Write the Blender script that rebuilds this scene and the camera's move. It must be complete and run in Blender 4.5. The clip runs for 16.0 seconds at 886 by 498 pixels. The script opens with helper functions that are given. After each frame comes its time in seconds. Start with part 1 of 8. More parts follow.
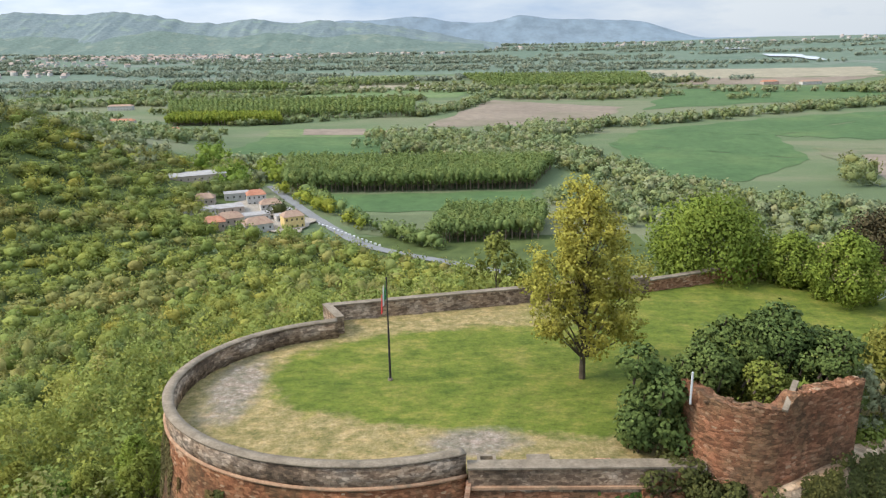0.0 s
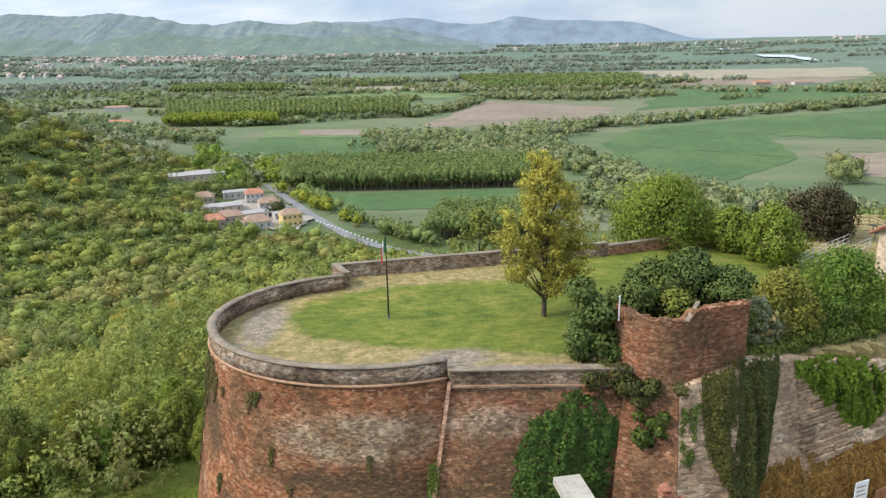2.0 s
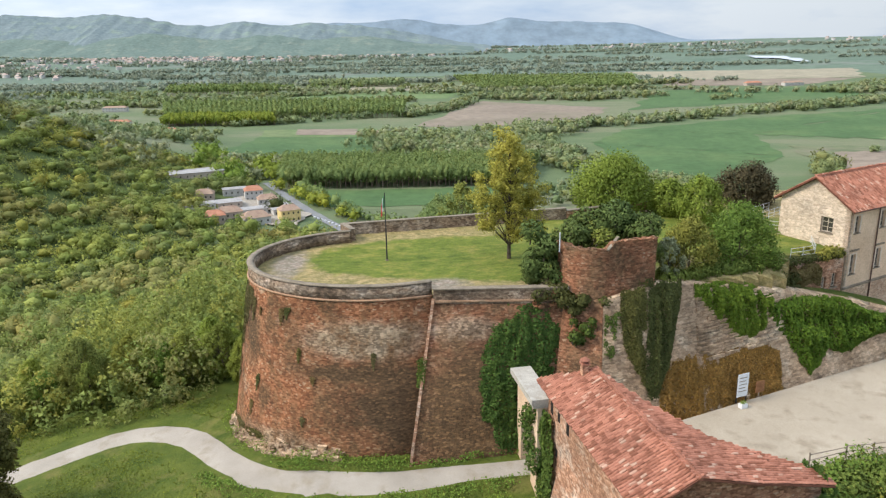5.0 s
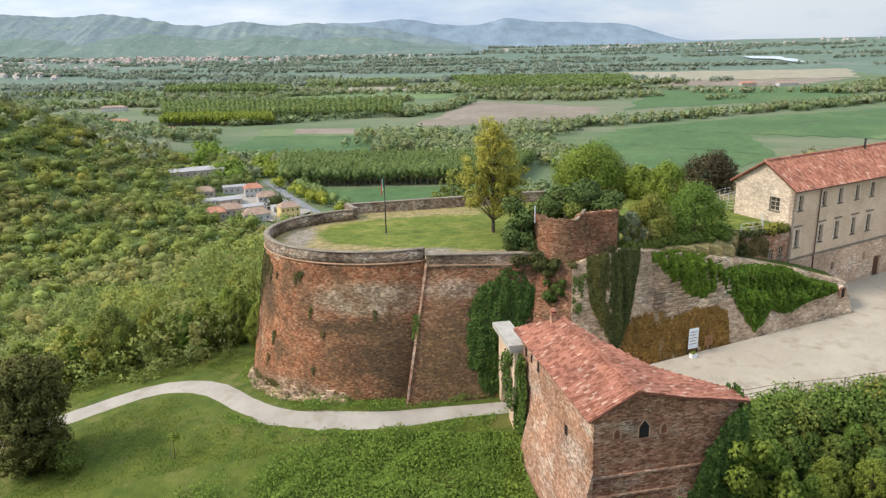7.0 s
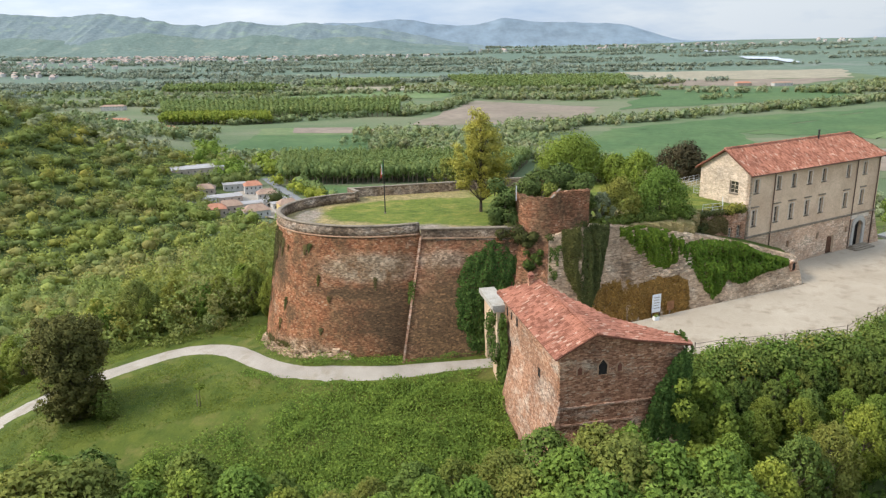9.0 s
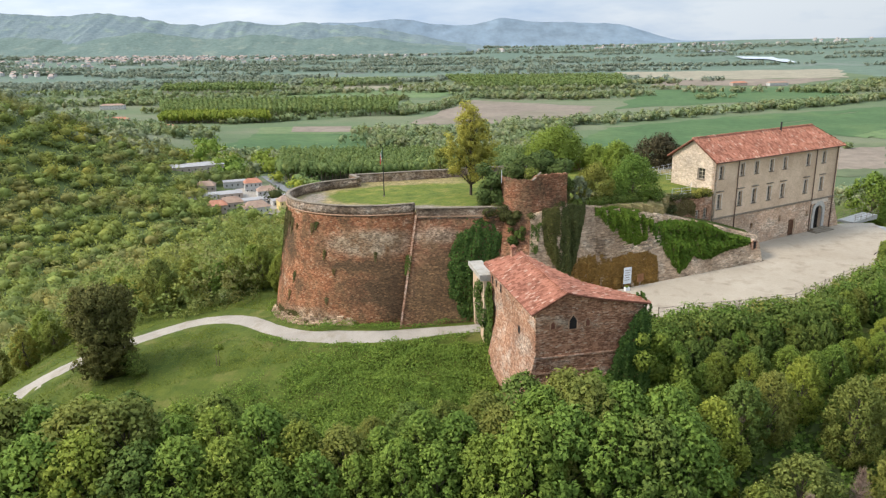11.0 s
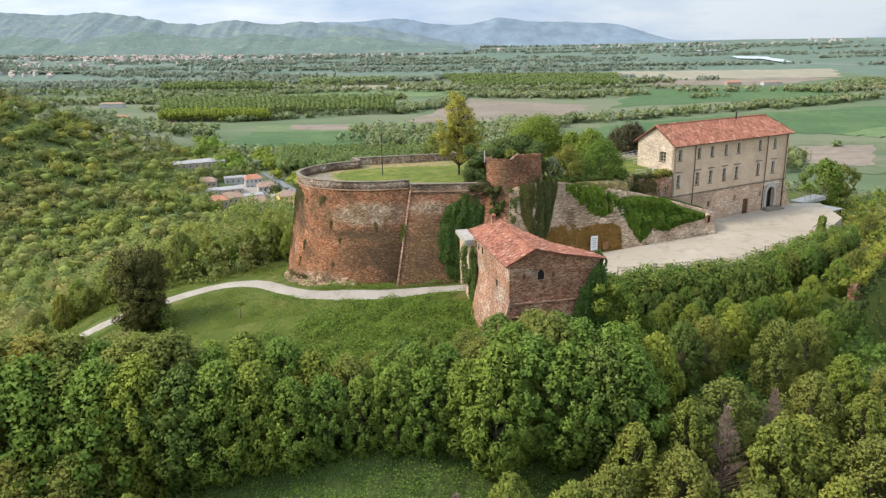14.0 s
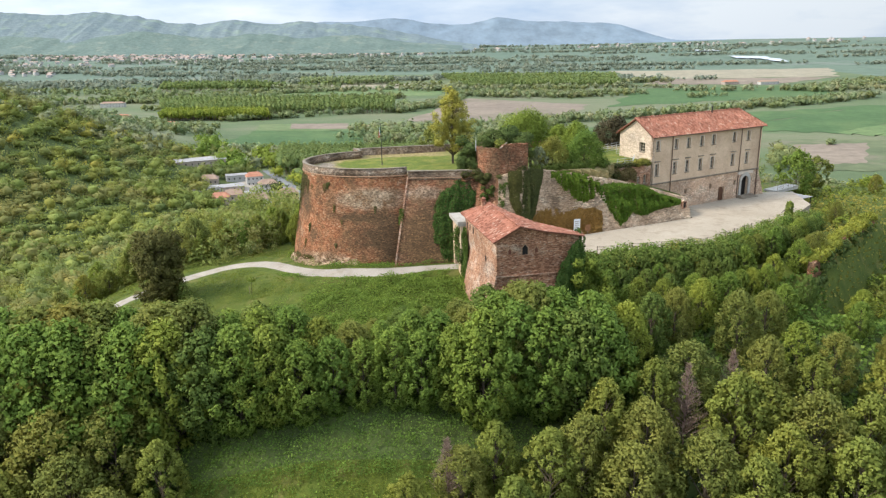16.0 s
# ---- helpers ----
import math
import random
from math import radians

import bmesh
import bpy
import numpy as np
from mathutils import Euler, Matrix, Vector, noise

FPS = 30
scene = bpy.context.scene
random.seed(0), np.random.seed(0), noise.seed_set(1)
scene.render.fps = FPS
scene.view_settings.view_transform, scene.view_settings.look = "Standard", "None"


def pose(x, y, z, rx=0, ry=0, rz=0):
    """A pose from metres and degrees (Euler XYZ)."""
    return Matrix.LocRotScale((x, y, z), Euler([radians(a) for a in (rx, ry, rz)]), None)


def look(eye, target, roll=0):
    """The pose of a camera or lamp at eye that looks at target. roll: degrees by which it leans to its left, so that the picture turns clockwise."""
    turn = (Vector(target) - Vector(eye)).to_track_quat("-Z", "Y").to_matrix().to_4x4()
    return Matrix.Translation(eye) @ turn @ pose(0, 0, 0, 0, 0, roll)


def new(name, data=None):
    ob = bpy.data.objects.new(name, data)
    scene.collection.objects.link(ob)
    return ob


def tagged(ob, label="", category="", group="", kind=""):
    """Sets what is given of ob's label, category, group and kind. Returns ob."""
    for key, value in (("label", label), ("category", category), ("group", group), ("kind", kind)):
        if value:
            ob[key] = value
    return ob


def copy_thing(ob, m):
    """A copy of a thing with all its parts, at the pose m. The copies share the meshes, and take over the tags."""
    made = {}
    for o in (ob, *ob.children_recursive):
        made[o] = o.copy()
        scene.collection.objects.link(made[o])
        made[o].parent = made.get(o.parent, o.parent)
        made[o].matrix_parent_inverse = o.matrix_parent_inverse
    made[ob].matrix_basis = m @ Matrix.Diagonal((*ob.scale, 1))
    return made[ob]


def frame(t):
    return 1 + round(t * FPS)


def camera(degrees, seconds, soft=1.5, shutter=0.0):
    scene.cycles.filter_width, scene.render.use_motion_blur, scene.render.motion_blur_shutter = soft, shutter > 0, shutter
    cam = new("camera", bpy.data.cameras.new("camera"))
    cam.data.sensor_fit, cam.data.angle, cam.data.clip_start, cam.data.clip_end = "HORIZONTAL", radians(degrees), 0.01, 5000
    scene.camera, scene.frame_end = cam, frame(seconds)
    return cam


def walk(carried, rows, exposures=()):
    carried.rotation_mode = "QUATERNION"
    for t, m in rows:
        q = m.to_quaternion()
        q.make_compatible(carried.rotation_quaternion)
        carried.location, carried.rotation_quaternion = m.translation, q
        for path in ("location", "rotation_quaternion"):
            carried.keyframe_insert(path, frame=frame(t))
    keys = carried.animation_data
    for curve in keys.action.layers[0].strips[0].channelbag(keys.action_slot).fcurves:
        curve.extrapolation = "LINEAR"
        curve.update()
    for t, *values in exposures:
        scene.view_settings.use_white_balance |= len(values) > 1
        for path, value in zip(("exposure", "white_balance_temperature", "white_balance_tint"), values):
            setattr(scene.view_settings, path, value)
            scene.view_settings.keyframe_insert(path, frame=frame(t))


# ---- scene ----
cam = camera(61.9, 16.0, soft=1.3)
# seconds, eye x y z, yaw, pitch, roll in degrees
PATH = [
    (0, -0.250, 4.161, 27.905, 1.089, -16.051, -1.075),
    (0.5, -0.062, 1.468, 27.939, 0.999, -16.030, -1.096),
    (1, 0.120, -1.204, 27.970, 0.915, -16.010, -1.112),
    (1.5, 0.297, -3.856, 28.000, 0.836, -15.992, -1.124),
    (2, 0.468, -6.487, 28.026, 0.762, -15.975, -1.131),
    (2.5, 0.633, -9.099, 28.051, 0.692, -15.959, -1.136),
    (3, 0.794, -11.693, 28.072, 0.625, -15.945, -1.136),
    (3.5, 0.951, -14.267, 28.092, 0.561, -15.933, -1.134),
    (4, 1.103, -16.824, 28.109, 0.500, -15.922, -1.128),
    (4.5, 1.251, -19.363, 28.123, 0.441, -15.913, -1.121),
    (5, 1.396, -21.885, 28.136, 0.384, -15.905, -1.110),
    (5.5, 1.537, -24.391, 28.145, 0.329, -15.899, -1.098),
    (6, 1.676, -26.881, 28.153, 0.275, -15.894, -1.084),
    (6.5, 1.812, -29.355, 28.157, 0.223, -15.891, -1.068),
    (7, 1.945, -31.814, 28.160, 0.171, -15.889, -1.051),
    (7.5, 2.077, -34.259, 28.160, 0.121, -15.888, -1.033),
    (8, 2.208, -36.689, 28.157, 0.071, -15.888, -1.014),
    (8.5, 2.336, -39.106, 28.153, 0.022, -15.889, -0.995),
    (9, 2.464, -41.510, 28.145, -0.026, -15.892, -0.976),
    (9.5, 2.592, -43.901, 28.135, -0.073, -15.895, -0.957),
    (10, 2.719, -46.280, 28.123, -0.118, -15.899, -0.939),
    (10.5, 2.846, -48.648, 28.109, -0.163, -15.904, -0.921),
    (11, 2.973, -51.004, 28.092, -0.206, -15.910, -0.904),
    (11.5, 3.101, -53.350, 28.072, -0.247, -15.916, -0.888),
    (12, 3.231, -55.686, 28.050, -0.286, -15.922, -0.874),
    (12.5, 3.361, -58.012, 28.026, -0.323, -15.929, -0.861),
    (13, 3.493, -60.329, 27.999, -0.357, -15.935, -0.851),
    (13.5, 3.627, -62.637, 27.970, -0.388, -15.942, -0.843),
    (14, 3.763, -64.937, 27.938, -0.415, -15.948, -0.837),
    (14.5, 3.902, -67.229, 27.904, -0.438, -15.954, -0.835),
    (15, 4.044, -69.514, 27.868, -0.456, -15.960, -0.835),
    (15.5, 4.189, -71.792, 27.829, -0.468, -15.965, -0.839),
    (16, 4.338, -74.064, 27.788, -0.475, -15.968, -0.847),
]
walk(cam, [(t, pose(x, y, z, 0, 0, yaw) @ pose(0, 0, 0, 90 + pitch) @ pose(0, 0, 0, 0, 0, roll)) for t, x, y, z, yaw, pitch, roll in PATH], exposures=[(0, 0.28), (8.0, 0.28), (12.5, 0.3), (14.0, 0.33), (16.0, 0.42)])

from mathutils.bvhtree import BVHTree

# ---------------------------------------------------------------- world and sun
SUN_DIR = Vector((-0.75, -0.16, 0.7)).normalized()
world = bpy.data.worlds.new("sky_world")
scene.world = world
world.use_nodes = True
wt = world.node_tree
for n in list(wt.nodes):
    wt.nodes.remove(n)
w_out = wt.nodes.new("ShaderNodeOutputWorld")
w_bg = wt.nodes.new("ShaderNodeBackground")
w_sky = wt.nodes.new("ShaderNodeTexSky")
w_sky.sky_type = "NISHITA"
w_sky.sun_disc = False
w_sky.sun_elevation = math.asin(SUN_DIR.z)
w_sky.sun_rotation = math.atan2(SUN_DIR.x, SUN_DIR.y)
w_sky.air_density, w_sky.dust_density = 1.0, 2.0
w_tc = wt.nodes.new("ShaderNodeTexCoord")
w_map = wt.nodes.new("ShaderNodeMapping")
w_map.inputs["Scale"].default_value = (2.2, 2.2, 9.0)
w_noise = wt.nodes.new("ShaderNodeTexNoise")
w_noise.inputs["Scale"].default_value = 1.6
w_noise.inputs["Detail"].default_value = 7
w_noise.inputs["Roughness"].default_value = 0.55
w_ramp = wt.nodes.new("ShaderNodeValToRGB")
w_ramp.color_ramp.elements[0].position, w_ramp.color_ramp.elements[0].color = 0.34, (3.7, 5.4, 8.0, 1)
w_ramp.color_ramp.elements[1].position, w_ramp.color_ramp.elements[1].color = 0.62, (8.2, 9.0, 9.9, 1)
w_mix = wt.nodes.new("ShaderNodeMixRGB")
w_mix.inputs[0].default_value = 0.82
wt.links.new(w_tc.outputs["Generated"], w_map.inputs["Vector"])
wt.links.new(w_map.outputs[0], w_noise.inputs["Vector"])
wt.links.new(w_noise.outputs["Fac"], w_ramp.inputs[0])
wt.links.new(w_sky.outputs[0], w_mix.inputs[1])
wt.links.new(w_ramp.outputs[0], w_mix.inputs[2])
# the bright cloud sheet is lighter overhead and on the sun's side
w_sep = wt.nodes.new("ShaderNodeSeparateXYZ")
w_up = wt.nodes.new("ShaderNodeMapRange")
w_up.inputs["From Min"].default_value, w_up.inputs["From Max"].default_value = 0.12, 0.8
w_up.inputs["To Min"].default_value, w_up.inputs["To Max"].default_value = 1.02, 2.0
w_mul = wt.nodes.new("ShaderNodeVectorMath")
w_mul.operation = "SCALE"
wt.links.new(w_tc.outputs["Generated"], w_sep.inputs[0])
wt.links.new(w_sep.outputs["Z"], w_up.inputs["Value"])
wt.links.new(w_mix.outputs[0], w_mul.inputs[0])
w_side = wt.nodes.new("ShaderNodeMapRange")
w_side.inputs["From Min"].default_value, w_side.inputs["From Max"].default_value = -0.6, 0.6
w_side.inputs["To Min"].default_value, w_side.inputs["To Max"].default_value = 1.12, 0.79
w_both = wt.nodes.new("ShaderNodeMath")
w_both.operation = "MULTIPLY"
wt.links.new(w_sep.outputs["X"], w_side.inputs["Value"])
wt.links.new(w_up.outputs[0], w_both.inputs[0])
wt.links.new(w_side.outputs[0], w_both.inputs[1])
wt.links.new(w_both.outputs[0], w_mul.inputs["Scale"])
wt.links.new(w_mul.outputs[0], w_bg.inputs["Color"])
w_bg.inputs["Strength"].default_value = 0.096
wt.links.new(w_bg.outputs[0], w_out.inputs["Surface"])

sun = new("sun", bpy.data.lights.new("sun", "SUN"))
sun.data.energy = 3.1
sun.data.angle = radians(16.0)
sun.data.color = (1.0, 0.92, 0.81)
sun.matrix_world = look(SUN_DIR * 200, (0, 0, 0))
scene.view_settings.exposure = 0.3


# ---------------------------------------------------------------- materials
def nodes_of(name, rough=0.9):
    m = bpy.data.materials.new(name)
    m.use_nodes = True
    t = m.node_tree
    b = t.nodes["Principled BSDF"]
    b.inputs["Roughness"].default_value = rough
    b.inputs["Specular IOR Level"].default_value = 0.25
    return m, t, b


def noise_of(t, scale, detail=6, rough=0.6, stretch=None, distort=0.0):
    g = t.nodes.new("ShaderNodeNewGeometry")
    n = t.nodes.new("ShaderNodeTexNoise")
    n.inputs["Scale"].default_value = scale
    n.inputs["Detail"].default_value = detail
    n.inputs["Roughness"].default_value = rough
    n.inputs["Distortion"].default_value = distort
    if stretch:
        mp = t.nodes.new("ShaderNodeMapping")
        mp.inputs["Scale"].default_value = stretch
        t.links.new(g.outputs["Position"], mp.inputs["Vector"])
        t.links.new(mp.outputs[0], n.inputs["Vector"])
    else:
        t.links.new(g.outputs["Position"], n.inputs["Vector"])
    return n.outputs["Fac"]


def ramp_of(t, fac, stops):
    r = t.nodes.new("ShaderNodeValToRGB")
    e = r.color_ramp.elements
    while len(e) < len(stops):
        e.new(0.5)
    for k, (p, c) in zip(e, stops):
        k.position = p
        k.color = (*c, 1) if len(c) == 3 else c
    t.links.new(fac, r.inputs[0])
    return r.outputs[0]


def mix_of(t, fac, a, b, mode="MIX"):
    m = t.nodes.new("ShaderNodeMixRGB")
    m.blend_type = mode
    if isinstance(fac, float):
        m.inputs[0].default_value = fac
    else:
        t.links.new(fac, m.inputs[0])
    for k, v in ((1, a), (2, b)):
        if isinstance(v, tuple):
            m.inputs[k].default_value = (*v, 1)
        else:
            t.links.new(v, m.inputs[k])
    return m.outputs[0]


def bump_of(t, b, height, strength=0.4, distance=0.1):
    u = t.nodes.new("ShaderNodeBump")
    u.inputs["Strength"].default_value = strength
    u.inputs["Distance"].default_value = distance
    t.links.new(height, u.inputs["Height"])
    t.links.new(u.outputs[0], b.inputs["Normal"])


def surf(name, dark, light, scale=1.0, fine=9.0, rough=0.9, bump=0.4, depth=0.05, spot=None, spot_at=(0.55, 0.7), spot_scale=0.4):
    """Two-scale mottled surface; spot: a third colour in patches."""
    m, t, b = nodes_of(name, rough)
    big = ramp_of(t, noise_of(t, scale), [(0.3, dark), (0.7, light)])
    small = ramp_of(t, noise_of(t, fine, 4, 0.7), [(0.25, (0.62, 0.62, 0.62)), (0.75, (1.25, 1.25, 1.25))])
    c = mix_of(t, 0.8, big, small, "MULTIPLY")
    if spot:
        f = ramp_of(t, noise_of(t, spot_scale, 7, 0.65), [(spot_at[0], (0, 0, 0)), (spot_at[1], (1, 1, 1))])
        c = mix_of(t, f, c, mix_of(t, 0.6, spot, small, "MULTIPLY"))
    t.links.new(c, b.inputs["Base Color"])
    if bump:
        bump_of(t, b, noise_of(t, fine, 5, 0.7), bump, depth)
    return m


def leafy(name, dark, light, warm=None, translucent=0.3, own=True):
    """Foliage: leaf clumps of near tones, and every tree with a tint of its own."""
    m, t, b = nodes_of(name, 0.7)
    b.inputs["Specular IOR Level"].default_value = 0.12
    g = t.nodes.new("ShaderNodeNewGeometry")

    def between(p, q, k):
        return tuple(u + (v - u) * k for u, v in zip(p, q))

    top = warm or tuple(v * 1.2 for v in light)
    c = ramp_of(t, g.outputs["Random Per Island"], [(0.0, between(dark, light, 0.3)), (0.55, between(dark, light, 0.72)), (0.9, light), (1.0, between(light, top, 0.6))])
    big = ramp_of(t, noise_of(t, 0.16, 3), [(0.35, (0.84, 0.88, 0.86)), (0.65, (1.15, 1.1, 1.04))])
    c = mix_of(t, 0.7, c, big, "MULTIPLY")
    at = t.nodes.new("ShaderNodeAttribute")
    at.attribute_name = "tint"
    if own:
        o = t.nodes.new("ShaderNodeObjectInfo")
        c = mix_of(t, 0.7, c, ramp_of(t, o.outputs["Random"], [(0.0, (0.7, 0.82, 0.8)), (0.3, (0.92, 1.0, 0.92)), (0.65, (1.06, 1.04, 0.95)), (0.85, (1.28, 1.16, 0.98)), (1.0, (1.3, 0.98, 0.86))]), "MULTIPLY")
    c = mix_of(t, 0.75, c, ramp_of(t, at.outputs["Fac"], [(0.0, (1, 1, 1)), (0.02, (0.8, 0.86, 0.8)), (0.5, (1.0, 1.0, 0.98)), (0.8, (1.1, 1.06, 0.96)), (1.0, (1.2, 1.04, 0.94))]), "MULTIPLY")
    grain = noise_of(t, 8.0, 4, 0.8)
    c = mix_of(t, 0.85, c, ramp_of(t, grain, [(0.3, (0.5, 0.53, 0.5)), (0.48, (0.95, 0.95, 0.95)), (0.66, (1.4, 1.36, 1.3))]), "MULTIPLY")
    bump_of(t, b, grain, 0.6, 0.08)
    t.links.new(c, b.inputs["Base Color"])
    tr = t.nodes.new("ShaderNodeBsdfTranslucent")
    t.links.new(c, tr.inputs["Color"])
    mx = t.nodes.new("ShaderNodeMixShader")
    mx.inputs[0].default_value = translucent
    t.links.new(b.outputs[0], mx.inputs[1])
    t.links.new(tr.outputs[0], mx.inputs[2])
    t.links.new(mx.outputs[0], t.nodes["Material Output"].inputs["Surface"])
    return m


M = {}
M["leaf_green"] = leafy("leaf_green", (0.078, 0.126, 0.0227), (0.228, 0.309, 0.0597), (0.35, 0.412, 0.0924), 0.35)
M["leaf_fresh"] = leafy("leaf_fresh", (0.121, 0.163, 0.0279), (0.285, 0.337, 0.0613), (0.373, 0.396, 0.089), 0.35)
M["leaf_olive"] = leafy("leaf_olive", (0.121, 0.138, 0.0315), (0.271, 0.275, 0.0682), (0.362, 0.341, 0.0945), 0.35)
M["leaf_dark"] = leafy("leaf_dark", (0.024, 0.032, 0.012), (0.062, 0.076, 0.026), (0.09, 0.1, 0.036), 0.15)
M["leaf_shrub"] = leafy("leaf_shrub", (0.0639, 0.0978, 0.022), (0.182, 0.23, 0.0514), (0.274, 0.307, 0.0796), 0.25)
M["leaf_gold"] = leafy("leaf_gold", (0.233, 0.22, 0.0485), (0.519, 0.476, 0.097), (0.677, 0.606, 0.162), 0.4, own=False)
M["leaf_lime"] = leafy("leaf_lime", (0.122, 0.15, 0.0294), (0.262, 0.289, 0.063), (0.337, 0.347, 0.0893), 0.35)
M["leaf_purple"] = leafy("leaf_purple", (0.0396, 0.0352, 0.02), (0.099, 0.0825, 0.045), None, 0.15)
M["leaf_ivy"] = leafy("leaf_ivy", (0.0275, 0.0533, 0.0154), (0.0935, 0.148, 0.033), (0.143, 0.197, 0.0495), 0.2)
# lighter copy of the ivy leaf, sunlight put into the colour
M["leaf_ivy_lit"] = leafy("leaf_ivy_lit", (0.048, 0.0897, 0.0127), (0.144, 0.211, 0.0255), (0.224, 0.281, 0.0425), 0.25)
M["leaf_ivy_brown"] = leafy("leaf_ivy_brown", (0.045, 0.0506, 0.018), (0.11, 0.11, 0.035), (0.15, 0.156, 0.05), 0.2)
M["leaf_rust"] = leafy("leaf_rust", (0.1, 0.06, 0.02), (0.28, 0.165, 0.05), (0.38, 0.25, 0.085), 0.2)
# leaves of the plain, paler and greyer: distance haze put into the colour
M["leaf_far_haze"] = leafy("leaf_far_haze", (0.164, 0.21, 0.1), (0.261, 0.315, 0.154), (0.32, 0.363, 0.195), 0.3, own=False)
M["leaf_distant_haze"] = leafy("leaf_distant_haze", (0.207, 0.244, 0.196), (0.28, 0.315, 0.241), (0.33, 0.353, 0.272), 0.3, own=False)
M["leaf_grey_haze"] = leafy("leaf_grey_haze", (0.195, 0.217, 0.12), (0.299, 0.321, 0.181), (0.358, 0.37, 0.221), 0.3, own=False)
M["leaf_grass"] = leafy("leaf_grass", (0.085, 0.119, 0.016), (0.162, 0.196, 0.028), (0.23, 0.23, 0.056), 0.2)
M["leaf_poplar"] = leafy("leaf_poplar", (0.124, 0.174, 0.0617), (0.217, 0.274, 0.0925), (0.268, 0.32, 0.123), 0.3, own=False)
M["hill_green"] = leafy("hill_green", (0.144, 0.182, 0.049), (0.281, 0.334, 0.091), (0.366, 0.4, 0.119), 0.35, own=False)
M["hill_shrub"] = leafy("hill_shrub", (0.124, 0.158, 0.0504), (0.242, 0.285, 0.091), (0.314, 0.346, 0.119), 0.35, own=False)
M["hill_fresh"] = leafy("hill_fresh", (0.183, 0.212, 0.0532), (0.327, 0.358, 0.0896), (0.405, 0.425, 0.119), 0.35, own=False)
M["hill_olive"] = leafy("hill_olive", (0.183, 0.188, 0.063), (0.32, 0.31, 0.105), (0.399, 0.37, 0.133), 0.35, own=False)
M["hill_lime"] = leafy("hill_lime", (0.209, 0.218, 0.0504), (0.359, 0.352, 0.0812), (0.432, 0.407, 0.112), 0.35, own=False)
# leaf of the middle plain, some distance haze put into its colour
M["leaf_mid_haze"] = leafy("leaf_mid_haze", (0.137, 0.17, 0.0683), (0.236, 0.264, 0.108), (0.303, 0.312, 0.137), 0.3, own=False)
M["leaf_dry"] = leafy("leaf_dry", (0.09, 0.07, 0.03), (0.19, 0.15, 0.065), (0.27, 0.2, 0.1), 0.2)
M["leaf_ivy_bank"] = leafy("leaf_ivy_bank", (0.0725, 0.119, 0.022), (0.181, 0.259, 0.0462), (0.275, 0.364, 0.066), 0.25)
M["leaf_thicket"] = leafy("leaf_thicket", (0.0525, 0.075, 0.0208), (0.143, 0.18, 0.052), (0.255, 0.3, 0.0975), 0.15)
M["leaf_white"] = leafy("leaf_white", (0.13, 0.175, 0.05), (0.27, 0.32, 0.12), (0.75, 0.76, 0.66), 0.3)
M["leaf_yew"] = leafy("leaf_yew", (0.0624, 0.0666, 0.0202), (0.146, 0.14, 0.0437), (0.215, 0.196, 0.0605), 0.15)
M["bark"] = surf("bark", (0.06, 0.045, 0.03), (0.13, 0.1, 0.07), 2.0, 12.0)
M["twig"] = surf("twig", (0.17, 0.115, 0.085), (0.29, 0.205, 0.16), 2.0, 12.0)


# ---------------------------------------------------------------- builders
def mesh_from(name, verts, faces, mat, normals=None, tint=None):
    """One mesh from arrays: verts (n, 3), faces (m, 3 or 4); normals and tint by vertex where a crown has them."""
    verts, faces = np.asarray(verts, np.float32), np.asarray(faces, np.int32)
    me = bpy.data.meshes.new(name)
    k = faces.shape[1]
    me.vertices.add(len(verts))
    me.vertices.foreach_set("co", verts.ravel())
    me.loops.add(faces.size)
    me.loops.foreach_set("vertex_index", faces.ravel())
    me.polygons.add(len(faces))
    me.polygons.foreach_set("loop_start", np.arange(0, faces.size, k, dtype=np.int32))
    me.update(calc_edges=True)
    me.materials.append(mat)
    if normals is not None:
        me.attributes.new("custom_normal", "FLOAT_VECTOR", "POINT").data.foreach_set("vector", np.asarray(normals, np.float32).ravel())
    if tint is not None:
        me.attributes.new("tint", "FLOAT", "POINT").data.foreach_set("value", np.asarray(tint, np.float32).ravel())
    return me


def part(name, bm, material, parent=None, label="", smooth=False):
    """A bmesh (or mesh) as ONE mesh object, under a thing or part."""
    if isinstance(bm, bmesh.types.BMesh):
        me = bpy.data.meshes.new(name)
        bmesh.ops.recalc_face_normals(bm, faces=bm.faces)
        bm.to_mesh(me)
        bm.free()
        me.materials.append(material)
    else:
        me = bm
    if smooth:
        for p in me.polygons:
            p.use_smooth = True
    ob = new(name, me)
    if parent:
        ob.parent = parent
    if label:
        ob["label"] = label
    return ob


def empty(name, m=None):
    ob = new(name)
    ob.empty_display_size = 0.3
    if m is not None:
        ob.matrix_basis = m
    return ob


def box(bm, x0, y0, z0, x1, y1, z1, m=None):
    """Adds a box between two corners."""
    co = [(x, y, z) for z in (z0, z1) for x, y in ((x0, y0), (x1, y0), (x1, y1), (x0, y1))]
    vs = [bm.verts.new(m @ Vector(c) if m else c) for c in co]
    for f in ((0, 1, 2, 3), (4, 5, 6, 7), (0, 1, 5, 4), (1, 2, 6, 5), (2, 3, 7, 6), (3, 0, 4, 7)):
        bm.faces.new([vs[i] for i in f])
    return vs


